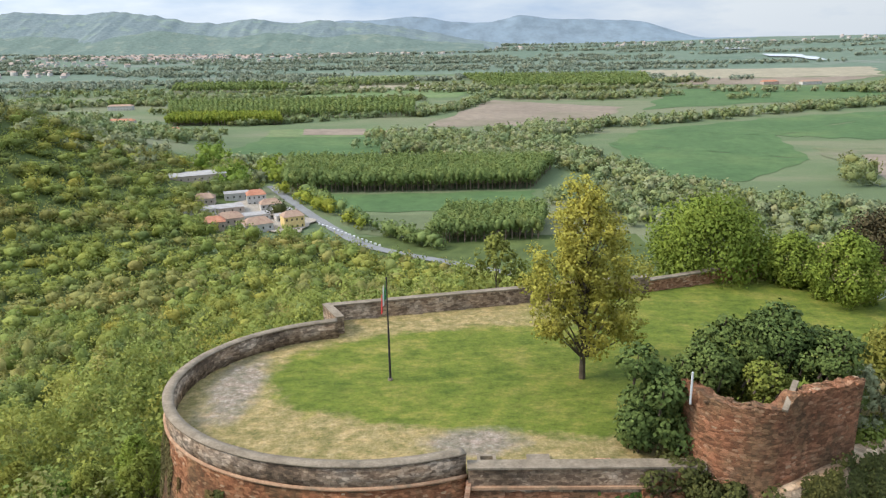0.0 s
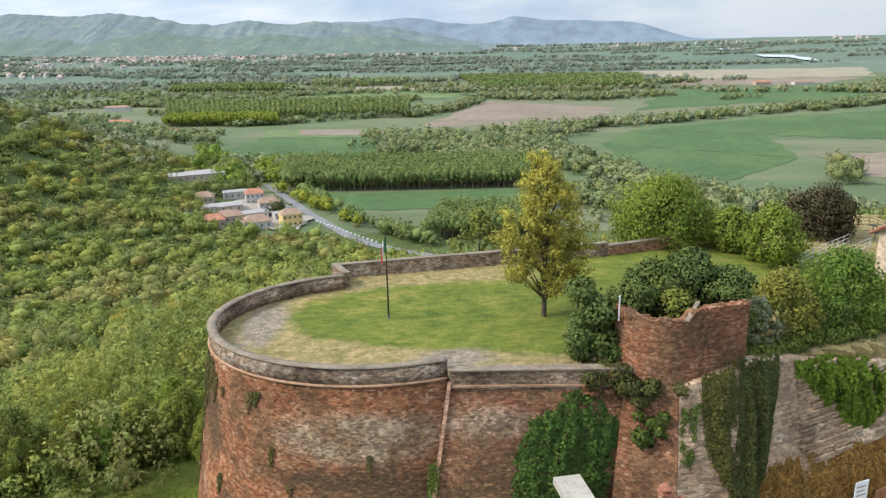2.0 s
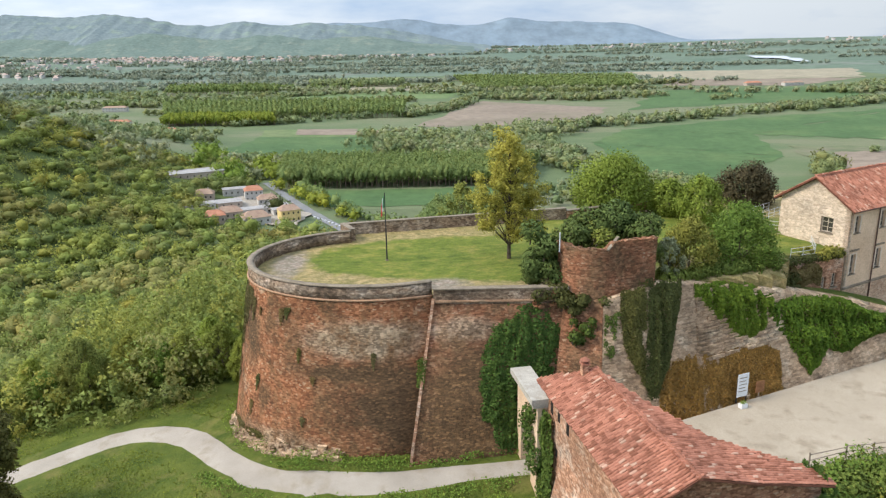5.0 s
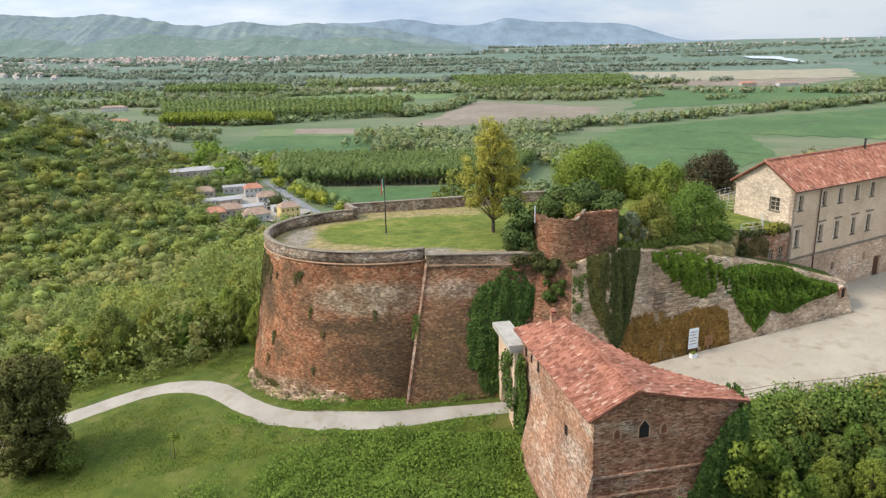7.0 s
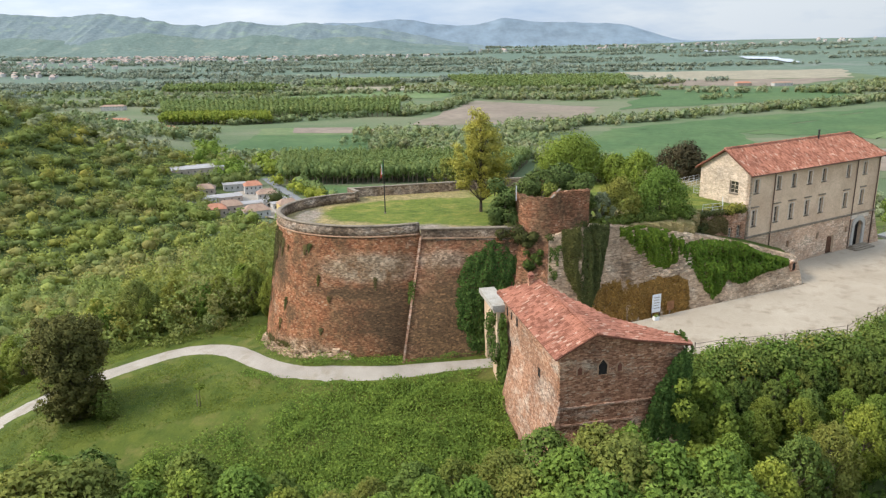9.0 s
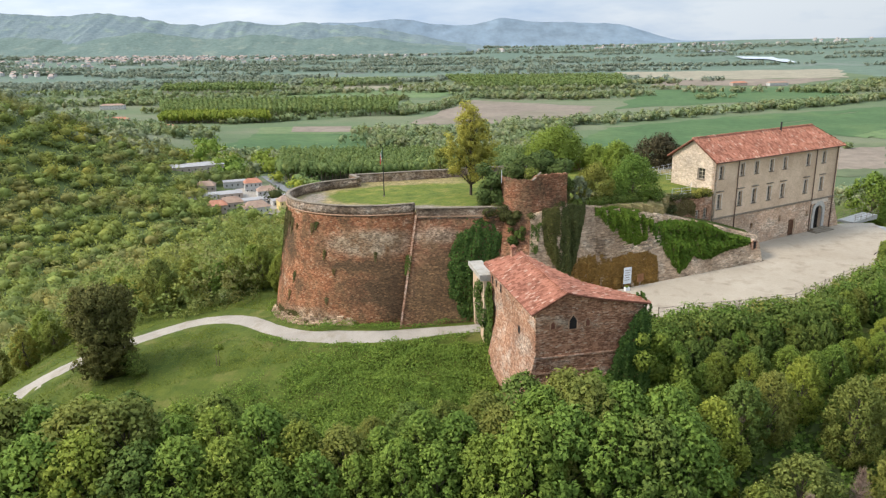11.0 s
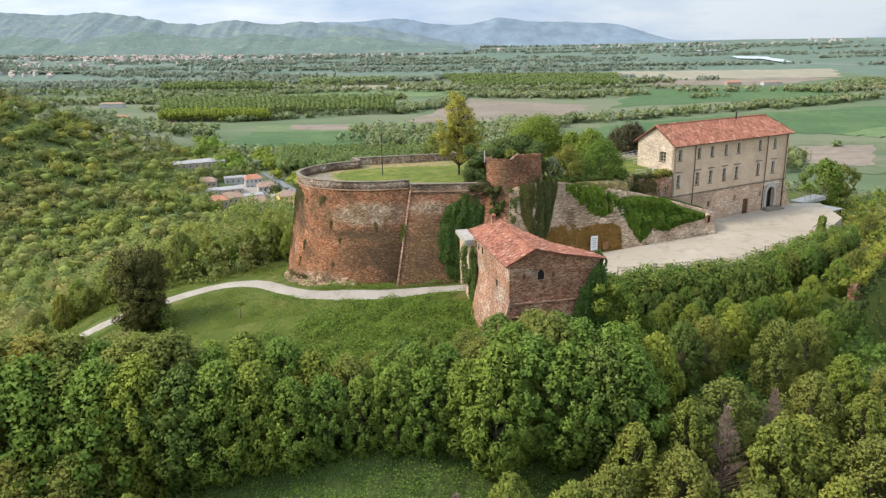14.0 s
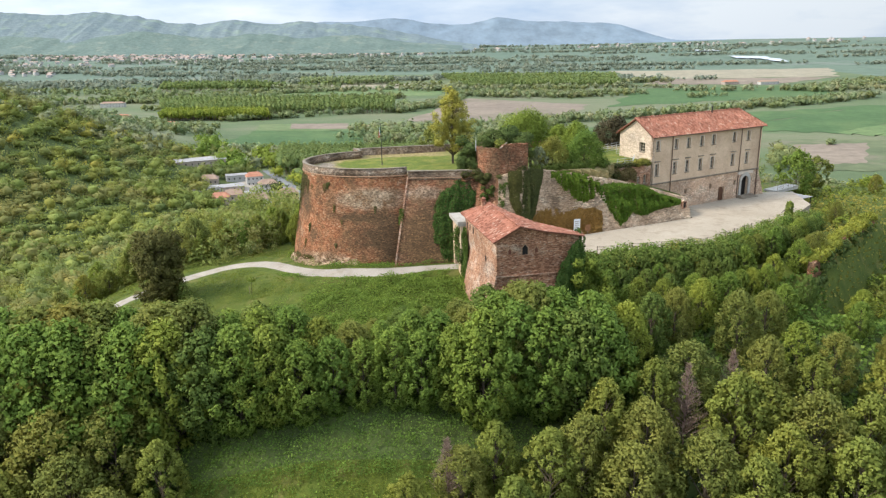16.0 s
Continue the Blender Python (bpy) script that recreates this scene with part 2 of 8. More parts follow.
def prism(bm, plan, z0, z1, m=None):
    """Adds an upright prism over a plan; z0 and z1 are numbers or lists."""
    n = len(plan)
    lo = z0 if isinstance(z0, (list, tuple)) else [z0] * n
    hi = z1 if isinstance(z1, (list, tuple)) else [z1] * n
    a = [bm.verts.new(m @ Vector((x, y, z)) if m else (x, y, z)) for (x, y), z in zip(plan, lo)]
    b = [bm.verts.new(m @ Vector((x, y, z)) if m else (x, y, z)) for (x, y), z in zip(plan, hi)]
    bm.faces.new(a[::-1])
    bm.faces.new(b)
    for i in range(n):
        j = (i + 1) % n
        bm.faces.new((a[i], a[j], b[j], b[i]))


def tube(bm, p, q, r0, r1, sides=7, caps=True):
    """Adds a tapered tube from p to q."""
    p, q = Vector(p), Vector(q)
    d = (q - p).normalized()
    s = d.orthogonal().normalized()
    u = d.cross(s)
    rings = []
    for c, r in ((p, r0), (q, r1)):
        rings.append([bm.verts.new(c + r * (math.cos(2 * math.pi * i / sides) * s + math.sin(2 * math.pi * i / sides) * u)) for i in range(sides)])
    for i in range(sides):
        j = (i + 1) % sides
        bm.faces.new((rings[0][i], rings[0][j], rings[1][j], rings[1][i]))
    if caps:
        bm.faces.new(rings[0][::-1])
        bm.faces.new(rings[1])


RNG = np.random.default_rng(7)


def unit(a):
    return a / np.maximum(np.linalg.norm(a, axis=1), 1e-6)[:, None]


def leaves(blobs, count, size, rng=None, shell=0.62, three=False, core=None, tint=None):
    """Leaf clumps over blobs (x, y, z, rx, ry, rz): verts, faces, and soft normals that follow clump and crown.
    core: the crown's middle for every blob; tint: its tree's tint."""
    rng = rng or RNG
    blobs = np.asarray(blobs, float)
    w = (blobs[:, 3] * blobs[:, 4] + blobs[:, 4] * blobs[:, 5] + blobs[:, 3] * blobs[:, 5])
    pick = rng.choice(len(blobs), count, p=w / w.sum())
    d = unit(rng.normal(size=(count, 3)))
    rad = shell + (1 - shell) * rng.random(count) ** 0.6
    rad *= 1 + 0.13 * rng.normal(size=count)
    c = blobs[pick, :3] + d * rad[:, None] * blobs[pick, 3:6]
    out = unit(d / blobs[pick, 3:6])
    nrm = unit(out + 0.45 * rng.normal(size=(count, 3)) + (0, 0, 0.45 if not three else 0.5))
    soft = 0.75 * out + 0.3 * nrm
    if core is not None:
        soft = soft + 1.1 * unit(c - np.asarray(core, float)[pick])
    soft = unit(soft + (0, 0, 0.15))
    nrm[(nrm * soft).sum(1) < 0] *= -1
    a = unit(np.cross(nrm, rng.normal(size=(count, 3))))
    b = np.cross(nrm, a)
    s = size * (0.6 + 0.8 * rng.random(count))[:, None]
    lift = nrm * s * 0.25
    if three:
        v = np.stack([c - a * s * 0.55 - b * s * 0.3, c + a * s * 0.55 - b * s * 0.35, c + b * s * 0.62 + lift], 1)
    else:
        v = np.stack([c - a * s * 0.5, c - b * s * 0.42 + lift * rng.random((count, 1)), c + a * s * 0.5, c + b * s * 0.42 - lift], 1)
    k = 3 if three else 4
    f = np.arange(count * k).reshape(count, k)
    soft = np.repeat(soft, k, axis=0)
    if tint is not None:
        return v.reshape(-1, 3), f, soft, np.repeat(np.asarray(tint, float)[pick], k)
    return v.reshape(-1, 3), f, soft


def crown_blobs(height, base, radius, n, rng, peak=0.5, up=1.0, tip=1.25):
    """Many small clumps over an uneven crown between base and height, widest at peak."""
    out = []
    tall = height - base
    lobes = [(rng.uniform(0, 6.28), rng.uniform(0.15, 0.85), rng.uniform(-0.25, 0.3)) for _ in range(6)]
    for i in range(n):
        k = min(0.985, max(0.02, (i + rng.random()) / n))
        prof = math.sin(math.pi * k ** (math.log(0.5) / math.log(peak))) ** 0.62
        a = i * 2.39996 + rng.normal() * 0.25
        swell = 1 + sum(w * math.exp(-((((a - b + math.pi) % 6.283 - math.pi) / 0.7) ** 2) - ((k - c) / 0.22) ** 2) for b, c, w in lobes)
        depth = 1 - 0.5 * rng.random() ** 2.2
        r = radius * prof * swell * depth
        br = radius * rng.uniform(0.12, 0.22) * up
        out.append((r * math.cos(a), r * math.sin(a), base + tall * k, br, br, br * tip))
    return out


def tree(name, height, base, radius, blobs, count, size, leaf, bark="bark", peak=0.45, up=1.0, trunk=0.18, seed=1, label="", category="tree", group="", lean=0.0, boughs=4, lobes=(), three=False, shell=0.5):
    """A tree > trunk, crown, standing at the origin."""
    rng = np.random.default_rng(seed)
    root = empty(name)
    tagged(root, label, category, group)
    shape = crown_blobs(height, base, radius, blobs, rng, peak, up)
    if lobes:
        shape = []
        for cx, cy, cz, r, rz, n in lobes:
            for _ in range(n):
                d = Vector(rng.normal(size=3)).normalized() * rng.uniform(0.35, 1.0)
                b = rng.uniform(0.35, 0.72)
                shape.append((cx + d.x * r, cy + d.y * r, cz + d.z * rz, b, b, b * 0.8))
    bm = bmesh.new()
    pts = [Vector((0, 0, -0.3)), Vector((lean * 0.3, 0.05, base * 0.6)), Vector((lean * 0.7, -0.05, base + (height - base) * 0.35)), Vector((lean, 0, base + (height - base) * 0.8))]
    rad = [trunk * 1.25, trunk, trunk * 0.65, trunk * 0.2]
    for i in range(3):
        tube(bm, pts[i], pts[i + 1], rad[i], rad[i + 1], 8, i == 0)
    for x, y, z, *_ in shape[::boughs]:
        z0 = max(base * 0.7, z - 0.35 * (height - base) * 0.6 - 0.5)
        k = min(1, z0 / height)
        tube(bm, (lean * k, 0, z0), (x * 0.9, y * 0.9, z), trunk * 0.42 * (1 - 0.6 * k), trunk * 0.08, 5, False)
    part("trunk", bm, M[bark], root)
    mid = np.tile((lean * 0.5, 0.0, base + 0.42 * (height - base)), (len(shape), 1))
    mid[:, 2] += 0.55 * (np.array([b[2] for b in shape]) - mid[:, 2])
    v, f, soft = leaves(shape, count, size, rng=rng, shell=shell, three=three, core=mid)
    part("crown", mesh_from("crown", v, f, M[leaf], soft), None, root)
    return root


def sstep(a, b, v):
    k = min(1.0, max(0.0, (v - a) / (b - a)))
    return k * k * (3 - 2 * k)


def seg_dist(x, y, ax, ay, bx, by):
    k = ((x - ax) * (bx - ax) + (y - ay) * (by - ay)) / ((bx - ax) ** 2 + (by - ay) ** 2)
    k = min(1, max(0, k))
    return math.hypot(x - ax - k * (bx - ax), y - ay - k * (by - ay))


def beyond_wall(x, y):
    """How far a place lies outside the old wall (negative: on the court's side)."""
    return 0.745 * (x - 56.2) - 0.667 * (y - 23.2)


def ground_z(x, y):
    """Height of the land: castle spur, wooded hill to the west, river plain."""
    d = seg_dist(x, y, -5, 42, 75, 62)
    near = -4.4 - 0.25 * max(0, 29 - y) - 0.14 * max(0, -x - 9) - 0.05 * max(0, y - 70)
    if y < 8:
        near -= 0.05 * (8 - y)
    # the land falls away outside the old boundary wall
    near -= 8.0 * sstep(0.4, 3.6, beyond_wall(x, y)) * sstep(14, 26, y) * sstep(48, 58, x)
    far = -88.0 + 80.0 * min(1, max(0, math.hypot(x, y) - 1300) / 3300) ** 2
    far += 82 * math.exp(-((d / 150) ** 1.15)) * (1 - sstep(200, 380, d))
    far += 90 * math.exp(-(((x + 420) / 150) ** 2 + ((y - 500) / 260) ** 2))
    k = sstep(30, 85, d)
    return near * (1 - k) + far * k


def strip(name, line, width, mat, lift=0.06, step=2.0, height=None, end=None):
    """A road or path along a line over the land."""
    pts = []
    for (x0, y0), (x1, y1) in zip(line[:-1], line[1:]):
        n = max(1, int(math.hypot(x1 - x0, y1 - y0) / step))
        pts += [Vector((x0 + (x1 - x0) * i / n, y0 + (y1 - y0) * i / n)) for i in range(n)]
    pts.append(Vector(line[-1]))
    for _ in range(3):
        pts = [pts[0]] + [(a + 2 * b + c) / 4 for a, b, c in zip(pts, pts[1:], pts[2:])] + [pts[-1]]
    verts, faces = [], []
    for i, p in enumerate(pts):
        d = (pts[min(i + 1, len(pts) - 1)] - pts[max(i - 1, 0)]).normalized()
        s = Vector((-d.y, d.x))
        for k in range(5):
            q = p + s * (width + ((end or width) - width) * i / len(pts)) * (k / 4 - 0.5) * (1 + 0.06 * math.sin(i * 1.7 + k))
            edge = -0.12 if k in (0, 4) else 0
            verts.append((q.x, q.y, (height(q.x, q.y) if height else ground_z(q.x, q.y)) + lift + edge))
    for i in range(len(pts) - 1):
        for k in range(4):
            a = i * 5 + k
            faces.append((a, a + 1, a + 6, a + 5))
    return part(name, mesh_from(name, verts, faces, mat), None)


# ---------------------------------------------------------------- masonry and ground materials
def blot_of(t, cx, cz, rx, rz, edge=0.25, wild=0.7):
    """A ragged blot on a wall: middle and half sizes in x and z."""
    g = t.nodes.new("ShaderNodeNewGeometry")
    mp = t.nodes.new("ShaderNodeMapping")
    mp.inputs["Location"].default_value = (-cx / rx, 0, -cz / rz)
    mp.inputs["Scale"].default_value = (1 / rx, 0, 1 / rz)
    t.links.new(g.outputs["Position"], mp.inputs["Vector"])
    ln = t.nodes.new("ShaderNodeVectorMath")
    ln.operation = "LENGTH"
    t.links.new(mp.outputs[0], ln.inputs[0])
    a = t.nodes.new("ShaderNodeMath")
    a.operation = "MULTIPLY_ADD"
    a.inputs[1].default_value = wild * 2
    t.links.new(noise_of(t, 0.55, 8, 0.72, (1, 1, 1.4)), a.inputs[0])
    t.links.new(ln.outputs["Value"], a.inputs[2])
    h = t.nodes.new("ShaderNodeMath")
    h.operation = "MULTIPLY"
    h.inputs[1].default_value = 0.3
    t.links.new(a.outputs[0], h.inputs[0])
    mid = 0.3 * (1 + wild)
    return ramp_of(t, h.outputs[0], [(mid - 0.3 * edge, (1, 1, 1)), (mid + 0.3 * edge, (0, 0, 0))])


def masonry(name, dark, light, pale, mortar, row=0.16, length=0.34, worn=None, worn_at=(0.5, 0.62), bump=0.9, joints=0.5, pale_rows=(), stains=(), stain=(0.13, 0.085, 0.048)):
    """Weathered rough masonry: flat stones and bricks of uneven tone, dark gaps, worn pale patches."""
    m, t, b = nodes_of(name, 0.93)
    g = t.nodes.new("ShaderNodeNewGeometry")
    mp = t.nodes.new("ShaderNodeMapping")
    mp.inputs["Scale"].default_value = (1 / length, 1 / length, 1 / row)
    wob = t.nodes.new("ShaderNodeTexNoise")
    wob.inputs["Scale"].default_value = 1.3
    wob.inputs["Detail"].default_value = 4
    t.links.new(g.outputs["Position"], wob.inputs["Vector"])
    t.links.new(mix_of(t, 0.12, g.outputs["Position"], wob.outputs["Color"], "ADD"), mp.inputs["Vector"])
    vo = t.nodes.new("ShaderNodeTexVoronoi")
    vo.inputs["Scale"].default_value = 1.0
    vo.inputs["Randomness"].default_value = 0.8
    t.links.new(mp.outputs[0], vo.inputs["Vector"])
    ed = t.nodes.new("ShaderNodeTexVoronoi")
    ed.feature = "DISTANCE_TO_EDGE"
    ed.inputs["Scale"].default_value = 1.0
    ed.inputs["Randomness"].default_value = 0.8
    t.links.new(mp.outputs[0], ed.inputs["Vector"])
    bw = t.nodes.new("ShaderNodeRGBToBW")
    t.links.new(vo.outputs["Color"], bw.inputs[0])
    tone = bw.outputs[0]
    c = ramp_of(t, tone, [(0.2, dark), (0.75, light), (0.95, mortar)])
    p2 = ramp_of(t, tone, [(0.2, tuple(v * 0.45 for v in pale)), (0.6, pale), (0.9, tuple(min(0.8, v * 1.25) for v in pale))])
    patch = ramp_of(t, noise_of(t, 0.3, 9, 0.7, (1, 1, 1.8)), [(worn_at[0], (0, 0, 0)), (worn_at[1], (1, 1, 1))])
    c = mix_of(t, patch, c, p2)
    for blot in pale_rows:
        c = mix_of(t, blot_of(t, *blot), c, p2)
    if worn:
        run = ramp_of(t, noise_of(t, 0.42, 8, 0.72, (1, 1, 0.7)), [(0.45, (0, 0, 0)), (0.6, (1, 1, 1))])
        c = mix_of(t, run, c, mix_of(t, 0.7, worn, ramp_of(t, tone, [(0.2, (0.55, 0.55, 0.55)), (0.8, (1.5, 1.45, 1.4))]), "MULTIPLY"))
    for blot in stains:
        c = mix_of(t, blot_of(t, *blot), c, mix_of(t, 0.75, stain, ramp_of(t, tone, [(0.2, (0.6, 0.6, 0.6)), (0.7, (1.3, 1.25, 1.2)), (0.95, (2.4, 2.2, 2.0))]), "MULTIPLY"))
    big = ramp_of(t, noise_of(t, 0.2, 6, 0.65), [(0.34, (0.68, 0.65, 0.62)), (0.64, (1.28, 1.22, 1.16))])
    c = mix_of(t, 0.8, c, big, "MULTIPLY")
    grit = noise_of(t, 3.4, 9, 0.8, (1, 1, 1.6))
    c = mix_of(t, 0.9, c, ramp_of(t, grit, [(0.3, (0.32, 0.3, 0.28)), (0.45, (0.92, 0.9, 0.88)), (0.7, (1.45, 1.4, 1.34))]), "MULTIPLY")
    gap = ramp_of(t, ed.outputs["Distance"], [(0.0, (0.4, 0.37, 0.34)), (0.09, (1, 1, 1))])
    c = mix_of(t, joints, c, gap, "MULTIPLY")
    strata = ramp_of(t, noise_of(t, 0.5, 7, 0.7, (0.35, 0.35, 3.2)), [(0.36, (0.66, 0.62, 0.58)), (0.52, (1, 1, 1)), (0.66, (1.22, 1.2, 1.17))])
    c = mix_of(t, 0.35, c, strata, "MULTIPLY")
    t.links.new(c, b.inputs["Base Color"])
    h = mix_of(t, 0.6, gap, ramp_of(t, grit, [(0.3, (0, 0, 0)), (0.65, (1, 1, 1))]), "MULTIPLY")
    bump_of(t, b, h, bump, 0.09)
    return m


M["brick_red"] = masonry("brick_red", (0.215, 0.088, 0.042), (0.48, 0.222, 0.115), (0.48, 0.38, 0.27), (0.52, 0.385, 0.255), 0.12, 0.27, worn=(0.2, 0.12, 0.065), worn_at=(0.56, 0.68), joints=0.35, pale_rows=((-5.2, 5.0, 5.2, 1.5, 0.3, 0.6), (-12.5, -4.6, 4.0, 1.3, 0.4, 0.9), (-3.6, -1.6, 1.8, 0.4, 0.3, 0.5)), stains=((-1.8, -0.6, 6.0, 3.6, 0.35, 0.8), (-7.0, 2.3, 5.0, 0.9, 0.4, 0.9), (-15.6, 4.5, 0.8, 3.0, 0.4, 0.25)))
M["brick_dark"] = masonry("brick_dark", (0.22, 0.105, 0.06), (0.5, 0.27, 0.165), (0.55, 0.43, 0.32), (0.54, 0.4, 0.29), 0.12, 0.3, worn_at=(0.54, 0.68))
M["brick_tower"] = masonry("brick_tower", (0.19, 0.085, 0.045), (0.42, 0.2, 0.115), (0.48, 0.36, 0.26), (0.45, 0.33, 0.23), 0.12, 0.27, worn=(0.19, 0.12, 0.07), worn_at=(0.56, 0.7), stains=((3.6, -1.2, 5.5, 5.2, 0.3, 0.6),), pale_rows=((2.4, 5.6, 2.6, 0.9, 0.35, 0.7),), stain=(0.17, 0.11, 0.06))
M["brick_gate"] = masonry("brick_gate", (0.27, 0.145, 0.09), (0.5, 0.3, 0.2), (0.53, 0.44, 0.36), (0.5, 0.39, 0.3), 0.12, 0.3, worn_at=(0.5, 0.66), bump=0.5)
M["brick_pale"] = masonry("brick_pale", (0.4, 0.285, 0.19), (0.62, 0.465, 0.325), (0.67, 0.55, 0.41), (0.62, 0.49, 0.36), 0.15, 0.5, worn=(0.34, 0.25, 0.17), joints=0.3)
M["stone_cap"] = surf("stone_cap", (0.165, 0.13, 0.092), (0.3, 0.245, 0.18), 1.4, 9.0, spot=(0.15, 0.125, 0.09), spot_scale=0.9)
M["cornice_stone"] = surf("cornice_stone", (0.38, 0.35, 0.3), (0.52, 0.48, 0.42), 1.4, 9.0, spot=(0.34, 0.31, 0.26), spot_scale=0.9)
M["parapet_brick"] = masonry("parapet_brick", (0.15, 0.105, 0.075), (0.37, 0.28, 0.2), (0.46, 0.39, 0.32), (0.42, 0.34, 0.26), 0.13, 0.3, worn=(0.12, 0.09, 0.065), worn_at=(0.47, 0.6), bump=0.5)
M["plaster"] = surf("plaster", (0.57, 0.405, 0.268), (0.73, 0.545, 0.378), 0.35, 6.0, 0.9, 0.25, spot=(0.49, 0.335, 0.222), spot_at=(0.46, 0.72), spot_scale=0.22)
M["plaster_light"] = surf("plaster_light", (0.56, 0.46, 0.36), (0.7, 0.59, 0.47), 0.6, 6.0, 0.9, 0.25)
M["plaster_gable"] = masonry("plaster_gable", (0.48, 0.4, 0.315), (0.6, 0.515, 0.415), (0.63, 0.55, 0.455), (0.58, 0.49, 0.39), 0.2, 0.45, worn_at=(0.5, 0.8), bump=0.3, joints=0.25)
M["gravel"] = surf("gravel", (0.3, 0.262, 0.215), (0.4, 0.352, 0.292), 0.25, 26.0, 0.95, 0.15, 0.02, spot=(0.27, 0.225, 0.165), spot_at=(0.5, 0.68), spot_scale=0.45)
M["court_gravel"] = surf("court_gravel", (0.345, 0.285, 0.21), (0.445, 0.375, 0.285), 0.25, 18.0, 0.95, 0.3, 0.03, spot=(0.29, 0.235, 0.17), spot_at=(0.5, 0.66), spot_scale=0.5)
M["asphalt"] = surf("asphalt", (0.17, 0.17, 0.17), (0.24, 0.24, 0.235), 0.1, 5.0)
M["meadow"] = surf("meadow", (0.05, 0.078, 0.009), (0.115, 0.135, 0.02), 0.5, 5.0, 0.95, 0.8, 0.12, spot=(0.17, 0.15, 0.045), spot_at=(0.54, 0.72), spot_scale=0.3)
M["pipe_brown"] = surf("pipe_brown", (0.08, 0.045, 0.03), (0.13, 0.075, 0.05), 3.0, 20.0, 0.6)
M["iron"] = surf("iron", (0.02, 0.02, 0.02), (0.05, 0.045, 0.04), 3.0, 20.0, 0.6)
M["white_paint"] = surf("white_paint", (0.72, 0.72, 0.72), (0.82, 0.82, 0.82), 2.0, 20.0, 0.5, 0.0)
M["wood_door"] = surf("wood_door", (0.1, 0.05, 0.03), (0.18, 0.09, 0.05), 2.0, 14.0)
M["wood_pale"] = surf("wood_pale", (0.38, 0.31, 0.23), (0.52, 0.44, 0.35), 2.0, 14.0)
M["moulding_brick"] = surf("moulding_brick", (0.3, 0.17, 0.1), (0.46, 0.29, 0.18), 2.0, 10.0, spot=(0.2, 0.15, 0.1), spot_scale=0.9)
M["wood_grey"] = surf("wood_grey", (0.19, 0.145, 0.11), (0.32, 0.255, 0.2), 2.0, 14.0)
M["rust"] = surf("rust", (0.2, 0.09, 0.04), (0.35, 0.17, 0.08), 3.0, 14.0)


def tile_material(name, dark, light, pale):
    m, t, b = nodes_of(name, 0.88)
    g = t.nodes.new("ShaderNodeNewGeometry")
    o = t.nodes.new("ShaderNodeObjectInfo")
    ad = t.nodes.new("ShaderNodeMath")
    ad.operation = "ADD"
    t.links.new(g.outputs["Random Per Island"], ad.inputs[0])
    t.links.new(o.outputs["Random"], ad.inputs[1])
    fr = t.nodes.new("ShaderNodeMath")
    fr.operation = "FRACT"
    t.links.new(ad.outputs[0], fr.inputs[0])
    c = ramp_of(t, fr.outputs[0], [(0.0, dark), (0.6, light), (0.9, light), (0.99, pale)])
    big = ramp_of(t, noise_of(t, 0.5, 6, 0.65), [(0.35, (0.7, 0.68, 0.66)), (0.65, (1.2, 1.17, 1.14))])
    c = mix_of(t, 0.8, c, big, "MULTIPLY")
    small = ramp_of(t, noise_of(t, 8.0, 5, 0.7), [(0.3, (0.7, 0.7, 0.7)), (0.7, (1.2, 1.2, 1.2))])
    c = mix_of(t, 0.7, c, small, "MULTIPLY")
    t.links.new(c, b.inputs["Base Color"])
    bump_of(t, b, noise_of(t, 14.0, 4), 0.3, 0.02)
    return m


M["tile"] = tile_material("tile", (0.22, 0.085, 0.05), (0.41, 0.175, 0.115), (0.52, 0.34, 0.25))
M["tile_bed"] = surf("tile_bed", (0.13, 0.05, 0.03), (0.22, 0.09, 0.055), 2.0, 12.0)


def window_glass():
    m, t, b = nodes_of("glass_dark", 0.08)
    b.inputs["Base Color"].default_value = (0.05, 0.045, 0.038, 1)
    b.inputs["Specular IOR Level"].default_value = 0.6
    return m


M["glass"] = window_glass()
# near-black: the shade inside openings and niches put into a colour
M["hollow_shade"] = surf("hollow_shade", (0.012, 0.01, 0.008), (0.025, 0.02, 0.017), 2.0, 10.0)


